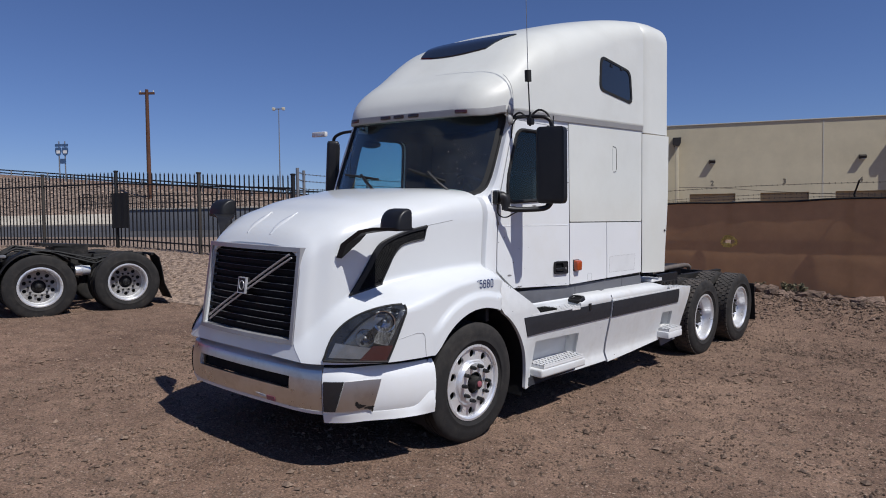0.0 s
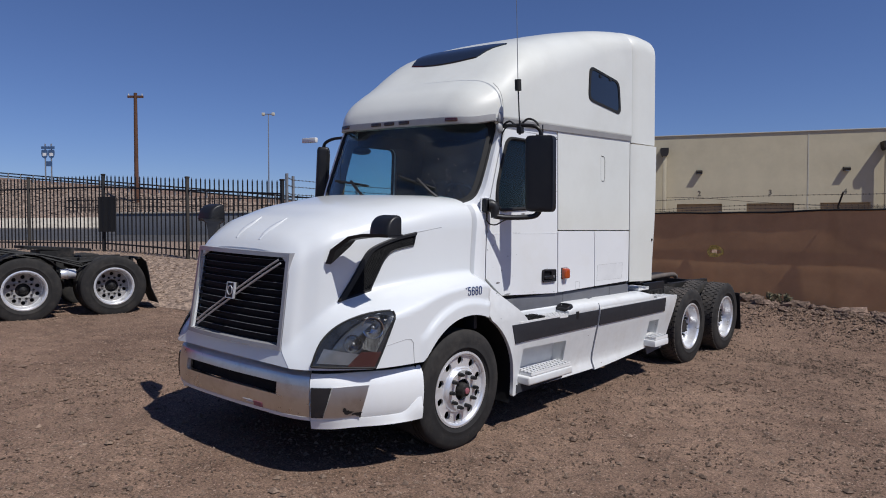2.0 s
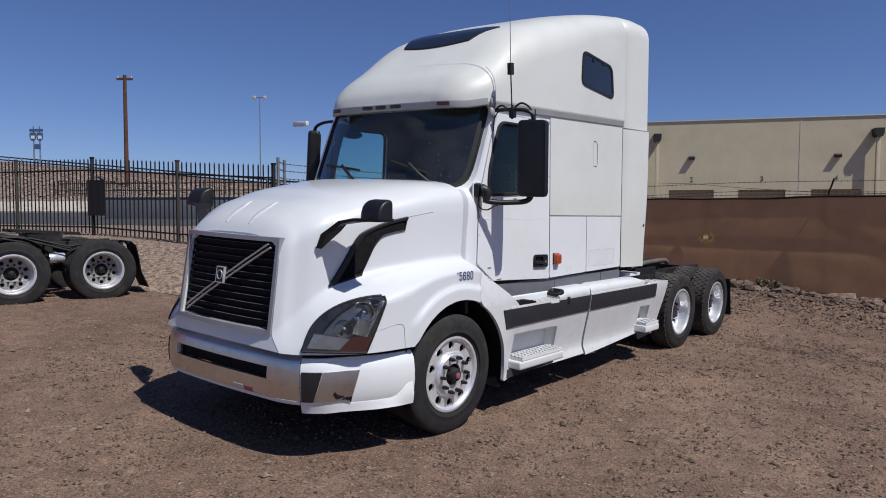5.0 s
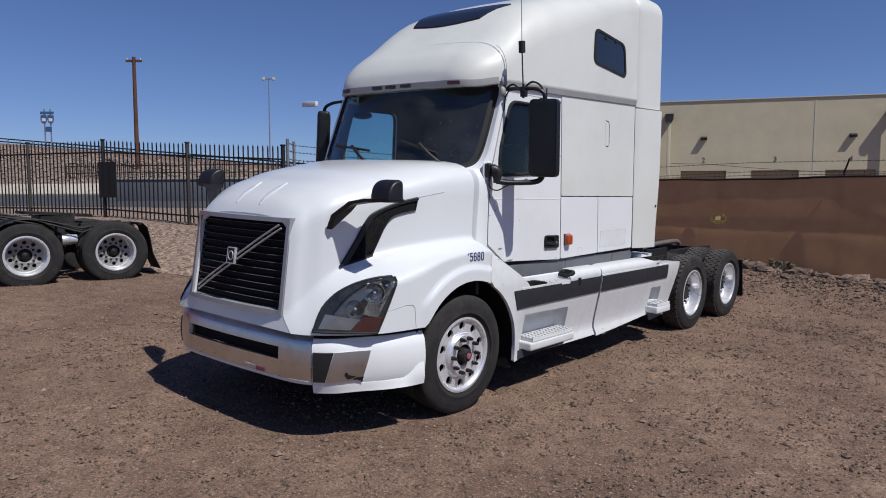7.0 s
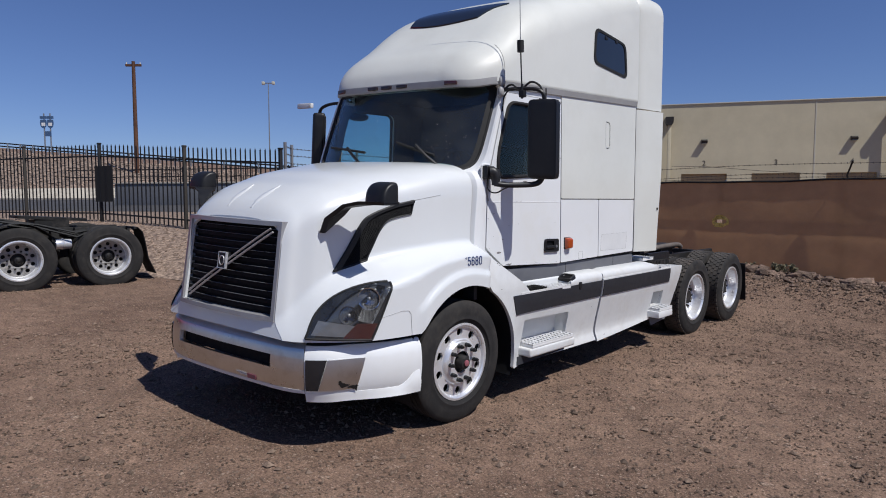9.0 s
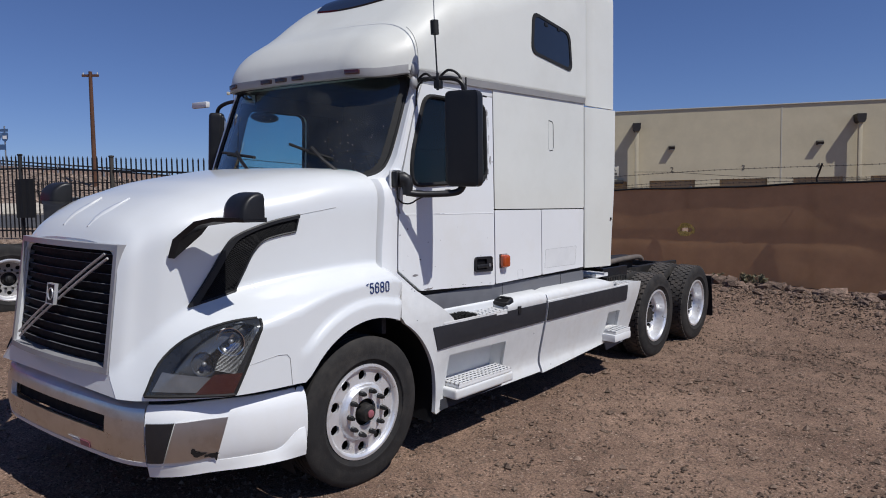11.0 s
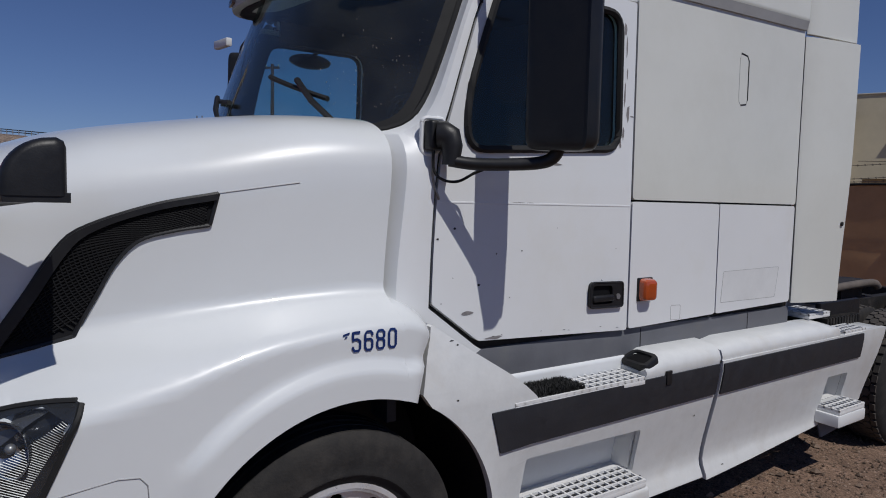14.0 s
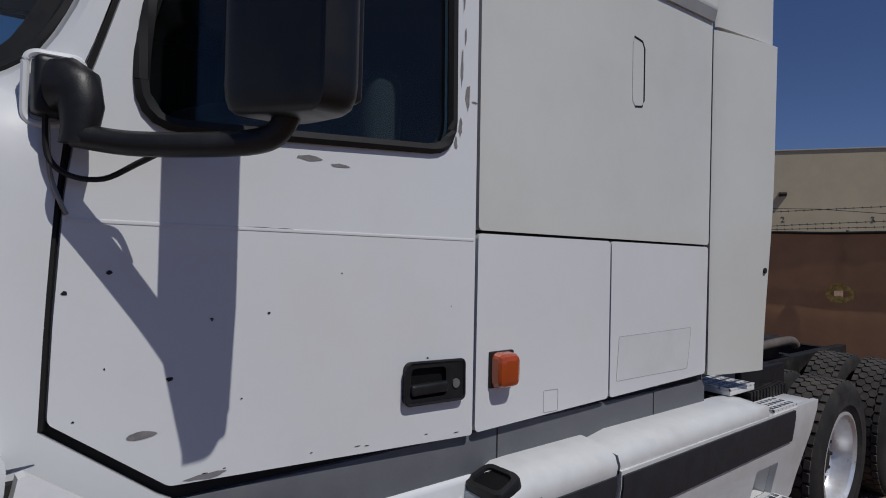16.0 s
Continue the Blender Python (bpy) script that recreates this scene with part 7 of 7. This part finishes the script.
# sleeper box, extender and steps
bm = bmesh.new()
loops = []
for y in (-5.6, -5.0, -3.6, -1.68):
    top = 3.03 + 0.10 * step01((-2.4 - y) / 1.0)
    loops.append([Vector((s * x, y, z)) for s, x, z in ((1, 1.12, 1.02), (1, 1.15, 1.6), (1, 1.13, top - 0.32), (1, 1.0, top - 0.06), (1, 0.8, top), (-1, 0.8, top), (-1, 1.0, top - 0.06), (-1, 1.13, top - 0.32), (-1, 1.15, 1.6), (-1, 1.12, 1.02))])
rings(bm, loops)
sleeper = part("sleeper", bm, RED_PAINT, red, "dark red sleeper cab", 30)
for sgn in (1,):
    bm = bmesh.new()
    rings(bm, [[(sgn * x, y, z) for y, z in ((-1.67, 1.12), (-1.37, 1.20), (-1.35, 2.30), (-1.40, 2.70), (-1.67, 2.78))] for x in (1.10, 1.135)])
    ext = part("side_extender", bm, RED_PAINT, red, "red ribbed side extender", 20)
    for z in (1.58, 2.02, 2.36):
        part("extender_rib", slab((min(sgn * 1.136, sgn * 1.15), -1.66, z), (max(sgn * 1.136, sgn * 1.15), -1.37, z + 0.035), 0.006), RED_PAINT, ext)
    part("extender_top", slab((min(sgn * 1.09, sgn * 1.14), -1.67, 2.62), (max(sgn * 1.09, sgn * 1.14), -1.41, 2.80), 0.01), BLACK_RUBBER, ext)
    part("under_box", slab((min(sgn * 0.5, sgn * 1.08), -4.6, 0.42), (max(sgn * 0.5, sgn * 1.08), -1.72, 1.0), 0.05), BLACK_PLASTIC, red)
    step = part("side_ladder", slab((min(sgn * 1.10, sgn * 1.14), -1.66, 0.38), (max(sgn * 1.10, sgn * 1.14), -1.62, 0.98), 0.006), WHITE_WORN, red, "white ladder step on the chassis")
    part("ladder_upright", slab((min(sgn * 1.10, sgn * 1.14), -1.28, 0.38), (max(sgn * 1.10, sgn * 1.14), -1.24, 0.98), 0.006), WHITE_WORN, step)
    for z in (0.38, 0.66):
        part("ladder_rung", slab((min(sgn * 1.05, sgn * 1.15), -1.62, z), (max(sgn * 1.05, sgn * 1.15), -1.28, z + 0.035), 0.006), WHITE_WORN, step)
    part("catwalk", slab((min(sgn * 0.3, sgn * 1.14), -1.88, 0.98), (max(sgn * 0.3, sgn * 1.14), -1.05, 1.02), 0.008), STEEL_GREY, red, "grey tread catwalk")
    part("battery_box", slab((min(sgn * 0.55, sgn * 1.06), -1.80, 0.62), (max(sgn * 0.55, sgn * 1.06), -1.42, 0.975), 0.02), BLACK_PLASTIC, red)
    part("warning_label", slab((min(sgn * 1.06, sgn * 1.066), -1.66, 0.84), (max(sgn * 1.06, sgn * 1.066), -1.58, 0.95)), WHITE_WORN, red)
for sgn in (1, -1):
    wheel(red, sgn * 1.0, -5.9, 0.50, 0.51, 0.06, True, sgn)

# ---- rubble, weeds and loose stones ----
ROCK = material("brown_rubble", (0.20, 0.138, 0.108), 0.95, 0, 0.2, 0, 0.35, 5, 1.0, 22, (0.075, 0.055, 0.043), 3, 0.38, 0.62, per_piece=0.7)
PEBBLE = material("loose_gravel", (0.215, 0.155, 0.115), 0.95, 0, 0.2, 0, 0.2, 40, 0, 60, (0.13, 0.092, 0.07), 14, 0.42, 0.62, per_piece=0.75)
WEED = material("dry_weed", (0.15, 0.14, 0.09), 0.9, 0, 0.2, 0, 0.3, 20, 0, 60, (0.20, 0.165, 0.10), 9, 0.45, 0.6, per_piece=0.3)
rnd = random.Random(21)
shapes = []
for k in range(10):
    bm = bmesh.new()
    bmesh.ops.create_icosphere(bm, subdivisions=1, radius=1.0)
    flat = 0.35 + 0.45 * rnd.random()
    for v in bm.verts:
        n = 0.75 + 0.5 * noise.noise(v.co * 1.1 + Vector((k * 3.7, 0, 0)))
        v.co = Vector((v.co.x * n * 1.15, v.co.y * n * 0.85, v.co.z * n * flat))
    me = bpy.data.meshes.new("rock")
    bm.to_mesh(me)
    bm.free()
    me.materials.append(ROCK)
    shapes.append(me)
rubble = thing("rubble_row", (2, 8.9, 0.5), "row of broken brown rocks along the fence foot", "rubble")
for k in range(298):
    x = -1.6 + 8.3 * rnd.random()
    y = 9.18 - 0.95 * rnd.random() ** 1.5
    s = (0.055 + 0.18 * rnd.random() ** 2.0) * (1.0 if y > 8.65 else 0.5)
    ob = new("rock", rnd.choice(shapes))
    ob.parent = rubble
    hump = 0.015 * math.exp(-((y - 8.92) / 0.36) ** 2) * (0.3 + rnd.random())
    ob.matrix_parent_inverse = rubble.matrix_world.inverted()
    ob.matrix_basis = pose(x, y, ground_z(x, y) + hump + 0.12 * s, 40 * (rnd.random() - 0.5), 40 * (rnd.random() - 0.5), 360 * rnd.random()) @ Matrix.Diagonal((s * (0.8 + 0.6 * rnd.random()), s * (0.8 + 0.6 * rnd.random()), s, 1))
rubble_bed = bmesh.new()
patch(rubble_bed, lambda u, v: Vector((u, v, ground_z(u, v) + 0.01 * math.exp(-((v - 8.95) / 0.36) ** 2) * (0.7 + 0.6 * noise.noise((u * 1.1, v, 3))) + 0.030 * noise.noise((u * 5.5, v * 5.5, 7)) - 0.035)), seq(-2.5, 8.5, 130), seq(8.2, 9.6, 22))
tagged(link("dirt_ridge", rubble_bed, DIRT, 60), "low ridge of dirt under the rubble", "ground", kind="structure")


def scatter(name, count, pick, size, mat, label, seed):
    """Small loose stones joined into one mesh."""
    rng = np.random.default_rng(seed)
    octa = np.array([(1, 0, 0), (0, 1, 0), (-1, 0, 0), (0, -1, 0), (0, 0, 1), (0, 0, -1)], float)
    tri = np.array([(0, 1, 4), (1, 2, 4), (2, 3, 4), (3, 0, 4), (1, 0, 5), (2, 1, 5), (3, 2, 5), (0, 3, 5)])
    verts, faces = [], []
    for k in range(count):
        x, y = pick(rng)
        s = size(rng)
        a = rng.random() * 6.28
        c, sn = math.cos(a), math.sin(a)
        p = octa * (0.7 + 0.6 * rng.random((6, 1))) * np.array([s, s * (0.6 + 0.5 * rng.random()), s * (0.45 + 0.35 * rng.random())])
        p = p @ np.array([[c, sn, 0], [-sn, c, 0], [0, 0, 1]]) + np.array([x, y, ground_z(x, y) + 0.25 * s])
        verts.append(p)
        faces.append(tri + 6 * k)
    me = bpy.data.meshes.new(name)
    me.from_pydata(np.concatenate(verts).tolist(), [], np.concatenate(faces).tolist())
    me.materials.append(mat)
    return tagged(new(name, me), label, "gravel", kind="stuff")


scatter("loose_gravel", 60000, lambda r: (-3.5 + 9.5 * r.random(), -3.2 + 9 * r.random()), lambda r: 0.004 + 0.013 * r.random() ** 3, PEBBLE, "small loose stones on the dirt yard", 1)
scatter("dirt_clods", 5200, lambda r: (-4.0 + 10.5 * r.random(), -3.2 + 12.0 * r.random()), lambda r: 0.012 + 0.026 * r.random() ** 4, PEBBLE, "scattered clods and larger stones on the dirt yard", 7)
scatter("far_gravel", 22000, lambda r: (-3.0 + 10 * r.random(), 5.5 + 3.6 * r.random()), lambda r: 0.005 + 0.018 * r.random() ** 3, PEBBLE, "loose stones on the far part of the yard", 2)
scatter("side_gravel", 14000, lambda r: (-9.0 + 6.5 * r.random(), -5 + 8 * r.random()), lambda r: 0.005 + 0.015 * r.random() ** 3, PEBBLE, "loose stones beside the red truck", 3)


scatter("rubble_chips", 4200, lambda r: (-2.0 + 10 * r.random(), 9.27 - 1.9 * r.random() ** 2.2), lambda r: 0.012 + 0.040 * r.random() ** 3, ROCK, "broken brown chips between the rocks", 6)


def verge_spot(r):
    p = FENCE_AT + FENCE_WAY * (-0.5 + 16 * r.random()) + FENCE_OUT * (-2.8 + 3.2 * r.random())
    return (p.x, p.y)


scatter("bank_stones", 16000, verge_spot, lambda r: 0.010 + 0.032 * r.random() ** 3, PEBBLE, "pale stones on the gravel bank", 4)


def bank_spot(r):
    p = FENCE_AT + FENCE_WAY * (4 + 75 * r.random()) + FENCE_OUT * (25.5 + 13.5 * r.random())
    return (p.x, p.y)


scatter("highway_bank_rocks", 9000, bank_spot, lambda r: 0.06 + 0.22 * r.random() ** 2, material("bank_rock", (0.27, 0.20, 0.155), 0.95, 0, 0.2, 0, 0.2, 3, 0, 60, (0.13, 0.10, 0.085), 1.5, 0.4, 0.6, per_piece=0.5), "brown rocks covering the highway bank", 5)


def weed(x, y, r, n, seed):
    w = thing("weed_tuft", (x, y, ground_z(x, y)), "dry thorny weed beside the rubble", "weed", "weeds along the fence")
    rg = random.Random(seed)
    bm, leaf = bmesh.new(), bmesh.new()
    for k in range(n):
        a, b = rg.random() * 6.28, 0.35 + 0.9 * rg.random()
        tip = Vector((r * b * math.cos(a), 0.6 * r * b * math.sin(a), r * (0.5 + 0.8 * rg.random())))
        mid = tip * 0.5 + Vector((0, 0, 0.15 * r))
        tube(bm, [(0, 0, -0.02), mid, tip], 0.006, 4)
        for j in range(9):
            t = 0.35 + 0.65 * rg.random()
            c = mid.lerp(tip, (t - 0.35) / 0.65) + Vector([0.08 * r * (rg.random() - 0.5) for _ in range(3)])
            d1, d2 = Vector([rg.random() - 0.5 for _ in range(3)]).normalized() * 0.045, Vector([rg.random() - 0.5 for _ in range(3)]).normalized() * 0.02
            leaf.faces.new([leaf.verts.new(c - d1), leaf.verts.new(c + d2), leaf.verts.new(c + d1), leaf.verts.new(c - d2)])
    part("stem", bm, WEED, w, smooth=0)
    part("leaf", leaf, WEED, w, smooth=0)["kind"] = "stuff"


weed(1.00, 9.10, 0.17, 16, 1)
weed(0.45, 9.18, 0.12, 12, 2)
weed(1.16, 9.22, 0.16, 10, 3)

# torn yellow tape on the fabric
TAPE = material("yellow_torn_tape", (0.92, 0.66, 0.17), 0.7, 0, 0.3, 0, 0.2, 20, 0.3, 60, (0.55, 0.36, 0.08), 12, 0.45, 0.6)
rnd = random.Random(6)
bm = bmesh.new()
hoop = []
for k in range(17):
    a = 2 * math.pi * k / 16
    rx, rz = 0.19 + 0.05 * rnd.random(), 0.10 + 0.04 * rnd.random()
    hoop.append((-2.24 + rx * math.cos(a), 1.20 + rz * math.sin(a), 0.03 + 0.045 * rnd.random(), 0.03 * rnd.random()))
hoop[-1] = hoop[0]
rings(bm, [[Vector((x, screen_y(x) - 0.05 - b + d, z + h)) for h, d in ((-w, 0), (w, 0), (w, 0.012), (-w, 0.012))] for x, z, w, b in hoop])
tape = tagged(link("torn_tape", bm, TAPE, 0), "torn yellow tape round a rip in the fence fabric", "tape")
tape.matrix_world = SHRUNK_TO_EYE

# ---- beyond the picket fence ----
CREOSOTE = material("weathered_pole_wood", (0.12, 0.058, 0.036), 0.9, 0, 0.2, 0, 0.25, 6, 0.4, 30, (0.09, 0.045, 0.03), 2, 0.4, 0.6)
pole_z = ground_z(-57.2, 20.55)
pole = thing("utility_pole", (-57.2, 20.55, pole_z), "tall brown wooden utility pole with a crossarm", "pole")
part("shaft", rod(bmesh.new(), (0, 0, -0.5), (0, 0, 14.55 - pole_z), 0.21, 0.15, 12), CREOSOTE, pole)
bm = slab((-0.72, -0.08, 14.1 - pole_z), (0.72, 0.08, 14.3 - pole_z), 0, 2, Matrix.Rotation(radians(43), 4, "Z"))
arm = part("crossarm", bm, CREOSOTE, pole)
for x in (-0.62, 0.62):
    p = Matrix.Rotation(radians(43), 3, "Z") @ Vector((x, 0, 0))
    part("insulator", rod(bmesh.new(), (p.x, p.y, 14.3 - pole_z), (p.x, p.y, 14.48 - pole_z), 0.06, 0.03, 8), ROLLED, arm)

SIGN_BLUE = material("blue_sign_sheet", (0.05, 0.10, 0.20), 0.5, 0, 0.5, 0, 0.1, 3)
sign = thing("highway_sign", (-74.5, 18.15, 7.0), "pair of blue route shields on two posts", "road sign", turn=43)
for x in (-0.33, 0.33):
    part("sign_post", rod(bmesh.new(), (x, 0, -2), (x, 0, 4.2), 0.07, seg=8), STEEL_GREY, sign)
for x, z in ((-0.37, 2.75), (0.37, 2.75)):
    bm = panel(bmesh.new(), outline([(x - 0.36, z + 0.35), (x - 0.28, z), (x, z - 0.18), (x + 0.28, z), (x + 0.36, z + 0.35), (x + 0.33, z + 0.78), (x - 0.33, z + 0.78)], 0.1), [], lambda u, v, d: Vector((u, -0.08 + d, v)), 0.02)
    shield = part("route_shield", bm, SIGN_BLUE, sign, "blue route shield")
    part("plate_bar", slab((x - 0.2, -0.09, z + 0.12), (x + 0.2, -0.082, z + 0.45)), WHITE_WORN, shield)
    part("top_plate", slab((x - 0.36, -0.08, z + 0.86), (x + 0.36, -0.06, z + 1.16)), SIGN_BLUE, sign)
part("arrow_plate", slab((-0.2, -0.08, 1.75), (0.45, -0.06, 2.3)), SIGN_BLUE, sign)

mast = thing("highway_light", (-65.9, 40.0, 6.0), "tall grey highway light mast with twin lamps", "street lamp", turn=40)
part("mast_pole", rod(bmesh.new(), (0, 0, -2), (0, 0, 10.2), 0.09, 0.05, 8), PIPE, mast)
part("mast_arm", slab((-0.65, -0.06, 10.15), (0.65, 0.06, 10.25)), PIPE, mast)
for x in (-0.62, 0.62):
    part("floodlight", slab((x - 0.17, -0.22, 10.02), (x + 0.17, 0.15, 10.38), 0.06), ROLLED, mast)

# highway guardrail on the crest
rail = thing("guardrail", (-60, 20, 0), "grey steel guardrail along the highway crest", "guardrail")
crest = []
for k in range(68):
    p = FENCE_AT + FENCE_WAY * (8 + 2.0 * k) + FENCE_OUT * 39.2
    crest.append(Vector((p.x + 60, p.y - 20, ground_z(p.x, p.y))))
for h in (0.62, 0.95):
    bm = bmesh.new()
    rings(bm, [[c + Vector((0, 0, h + dz)) + Vector((*FENCE_OUT, 0)) * dy for dz, dy in ((-0.07, 0), (0.07, 0), (0.07, 0.06), (-0.07, 0.06))] for c in crest])
    part("rail_beam", bm, STEEL_DARK, rail, smooth=0)
for c in crest[::1]:
    part("rail_post", slab(c + Vector((-0.06, -0.06, -0.4)), c + Vector((0.06, 0.06, 1.0))), STEEL_GREY, rail, smooth=0)

# grey block wall with its own fence across the street
BLOCK = material("grey_block_wall", (0.17, 0.175, 0.19), 0.9, 0, 0.2, 0, 0.1, 2, 0.3, 20, (0.13, 0.135, 0.145), 1, 0.4, 0.7)
wall = thing("block_wall", (0, 0, 0), "low grey block wall with a pale cap across the street", "wall")
w0, w1 = Vector((-29.0, 8.3)), Vector((-19.5, 13.8))
wd = (w1 - w0).normalized()
wall.matrix_world = pose(w0.x, w0.y, 0, 0, 0, math.degrees(math.atan2(wd.y, wd.x)))
L = (w1 - w0).length
part("wall_face", slab((0, 0, 1.2), (L, 0.25, 2.62), 0.01), BLOCK, wall)
part("wall_cap", slab((-0.04, -0.04, 2.624), (L + 0.04, 0.29, 2.70), 0.01), CONCRETE, wall)
far_fence = thing("far_fence", (0, 0, 0), "dark picket fence on top of the grey wall", "fence")
far_fence.matrix_world = wall.matrix_world
for z in (2.95, 3.30):
    part("rail", slab((-3, 0.10, z), (L + 2, 0.14, z + 0.04)), PICKET, far_fence, smooth=0)
bm = slab((-0.012, -0.012, 0), (0.012, 0.012, 0.75))
me = bpy.data.meshes.new("slat")
bm.to_mesh(me)
bm.free()
me.materials.append(PICKET)
for k in range(70):
    ob = new("slat", me)
    ob.parent = far_fence
    ob.location = (-3 + (L + 5) * k / 69, 0.12, 2.70)

# black sheet hung on the picket fence
p = FENCE_AT + FENCE_WAY * 5.05 - FENCE_OUT * 0.06
z = ground_z(p.x, p.y)
sheet_thing = thing("hung_sheet", (p.x, p.y, z), "black sheet hung on the picket fence", "sheet", turn=math.degrees(math.atan2(FENCE_WAY.y, FENCE_WAY.x)))
bm = block(bmesh.new(), lambda u, v, d: Vector((u, 0.01 * math.sin(u * 30) + d, v)), -0.30, 0.24, 0.5, 1.36, 0, 0.01, 10, 4)
part("sheet", bm, BLACK_RUBBER, sheet_thing)

# wire fence that carries on from the picket fence behind the tractor
wire_fence = thing("wire_fence", (-7.4, 3.9, 0), "galvanised post and barbed wire fence", "fence")
ends = [Vector((-7.45, 4.0)), Vector((-8.1, 4.6)), Vector((-8.7, 7.0)), Vector((-9.4, 10.0)), Vector((-10.2, 13.0)), Vector((-11.5, 15.2))]
for e in ends:
    z = ground_z(e.x, e.y)
    part("post", rod(bmesh.new(), (e.x + 7.4, e.y - 3.9, z - 0.1), (e.x + 7.4, e.y - 3.9, z + 2.05), 0.035, seg=10), PIPE, wire_fence)
for h in (1.62, 1.8, 1.96):
    bm = bmesh.new()
    barbed(bm, [(e.x + 7.4, e.y - 3.9, ground_z(e.x, e.y) + h) for e in ends])
    part("barbed_wire", bm, WIRE, wire_fence, smooth=0)

# tall pole with a dark cabinet and a long arm, far behind the red truck
YARD_AT = (-28.6, -4.55)
zb = ground_z(*YARD_AT)
yard = thing("yard_light", (*YARD_AT, zb), "dark cabinet on a tall pole with a long lamp arm", "street lamp")
part("pole", rod(bmesh.new(), (0, 0, -0.3), (0, 0, 13.4 - zb), 0.16, 0.12, 12), CREOSOTE, yard)
part("cabinet", slab((-0.9, -1.0, 9.9 - zb), (0.5, 0.55, 13.2 - zb), 0.03), FIXTURE, yard, "dark brown cabinet on the pole")
part("cabinet_panel", slab((0.501, -0.15, 10.1 - zb), (0.53, 0.50, 13.0 - zb), 0.008), DOOR_TAN, yard, "faded panel on the cabinet")
part("lamp_arm", rod(bmesh.new(), (0.45, 0.5, 11.85 - zb), (3.42, 5.98, 10.42 - zb), 0.065, 0.05, 10), FIXTURE, yard, "long thin dark arm")
bm = rod(bmesh.new(), (3.42, 5.98, 10.42 - zb), (3.50, 6.22, 10.74 - zb), 0.05, seg=8)
part("lamp_hook", bm, FIXTURE, yard)
bm = bmesh.new()
bmesh.ops.create_uvsphere(bm, u_segments=14, v_segments=8, radius=1.0, matrix=Matrix.Translation((3.40, 5.93, 10.78 - zb)) @ Matrix.Rotation(radians(60), 4, "Z") @ Matrix.Diagonal((0.30, 0.14, 0.09, 1)))
part("lamp_head", bm, ROLLED, yard, "small white lamp head")

# will-call board, awning and camera on the warehouse
board = thing("wall_board", (0, 0, 0), "pale will-call board on the warehouse wall", "sign")
board.matrix_world = building.matrix_world @ pose(-1.75, -0.02, 3.85)
part("board", slab((-0.75, -0.02, -0.30), (0.75, 0.0, 0.30), 0.004), ROLLED, board)
words = lettering("board_text", "WILL CALL", 0.24, Matrix.Identity(4), INK_GREY, "")
words.parent = board
words.matrix_basis = pose(0, -0.026, 0.04, 90)
for k in range(3):
    part("text_bar", slab((-0.62 + 0.44 * k, -0.026, -0.2), (-0.26 + 0.44 * k, -0.021, -0.08)), INK_GREY, board)
awning = thing("door_awning", (0, 0, 0), "dark awning over the warehouse side door", "awning")
awning.matrix_world = building.matrix_world @ pose(-1.75, 0, 3.25)
bm = bmesh.new()
rings(bm, [[(x, y, z) for y, z in ((0, 0.12), (-0.7, 0.0), (-0.7, -0.1), (0, -0.1))] for x in (-0.95, 0.95)])
part("canopy", bm, FIXTURE, awning, smooth=0)
eye = thing("security_camera", (0, 0, 0), "white security camera on the parapet", "camera")
eye.matrix_world = building.matrix_world @ pose(-1.6, -0.1, 7.14)
part("bracket", rod(bmesh.new(), (0, 0, 0), (0, -0.05, 0.22), 0.03, seg=8), ROLLED, eye)
part("camera_body", slab((-0.1, -0.35, 0.18), (0.1, 0.05, 0.34), 0.04), WHITE, eye)
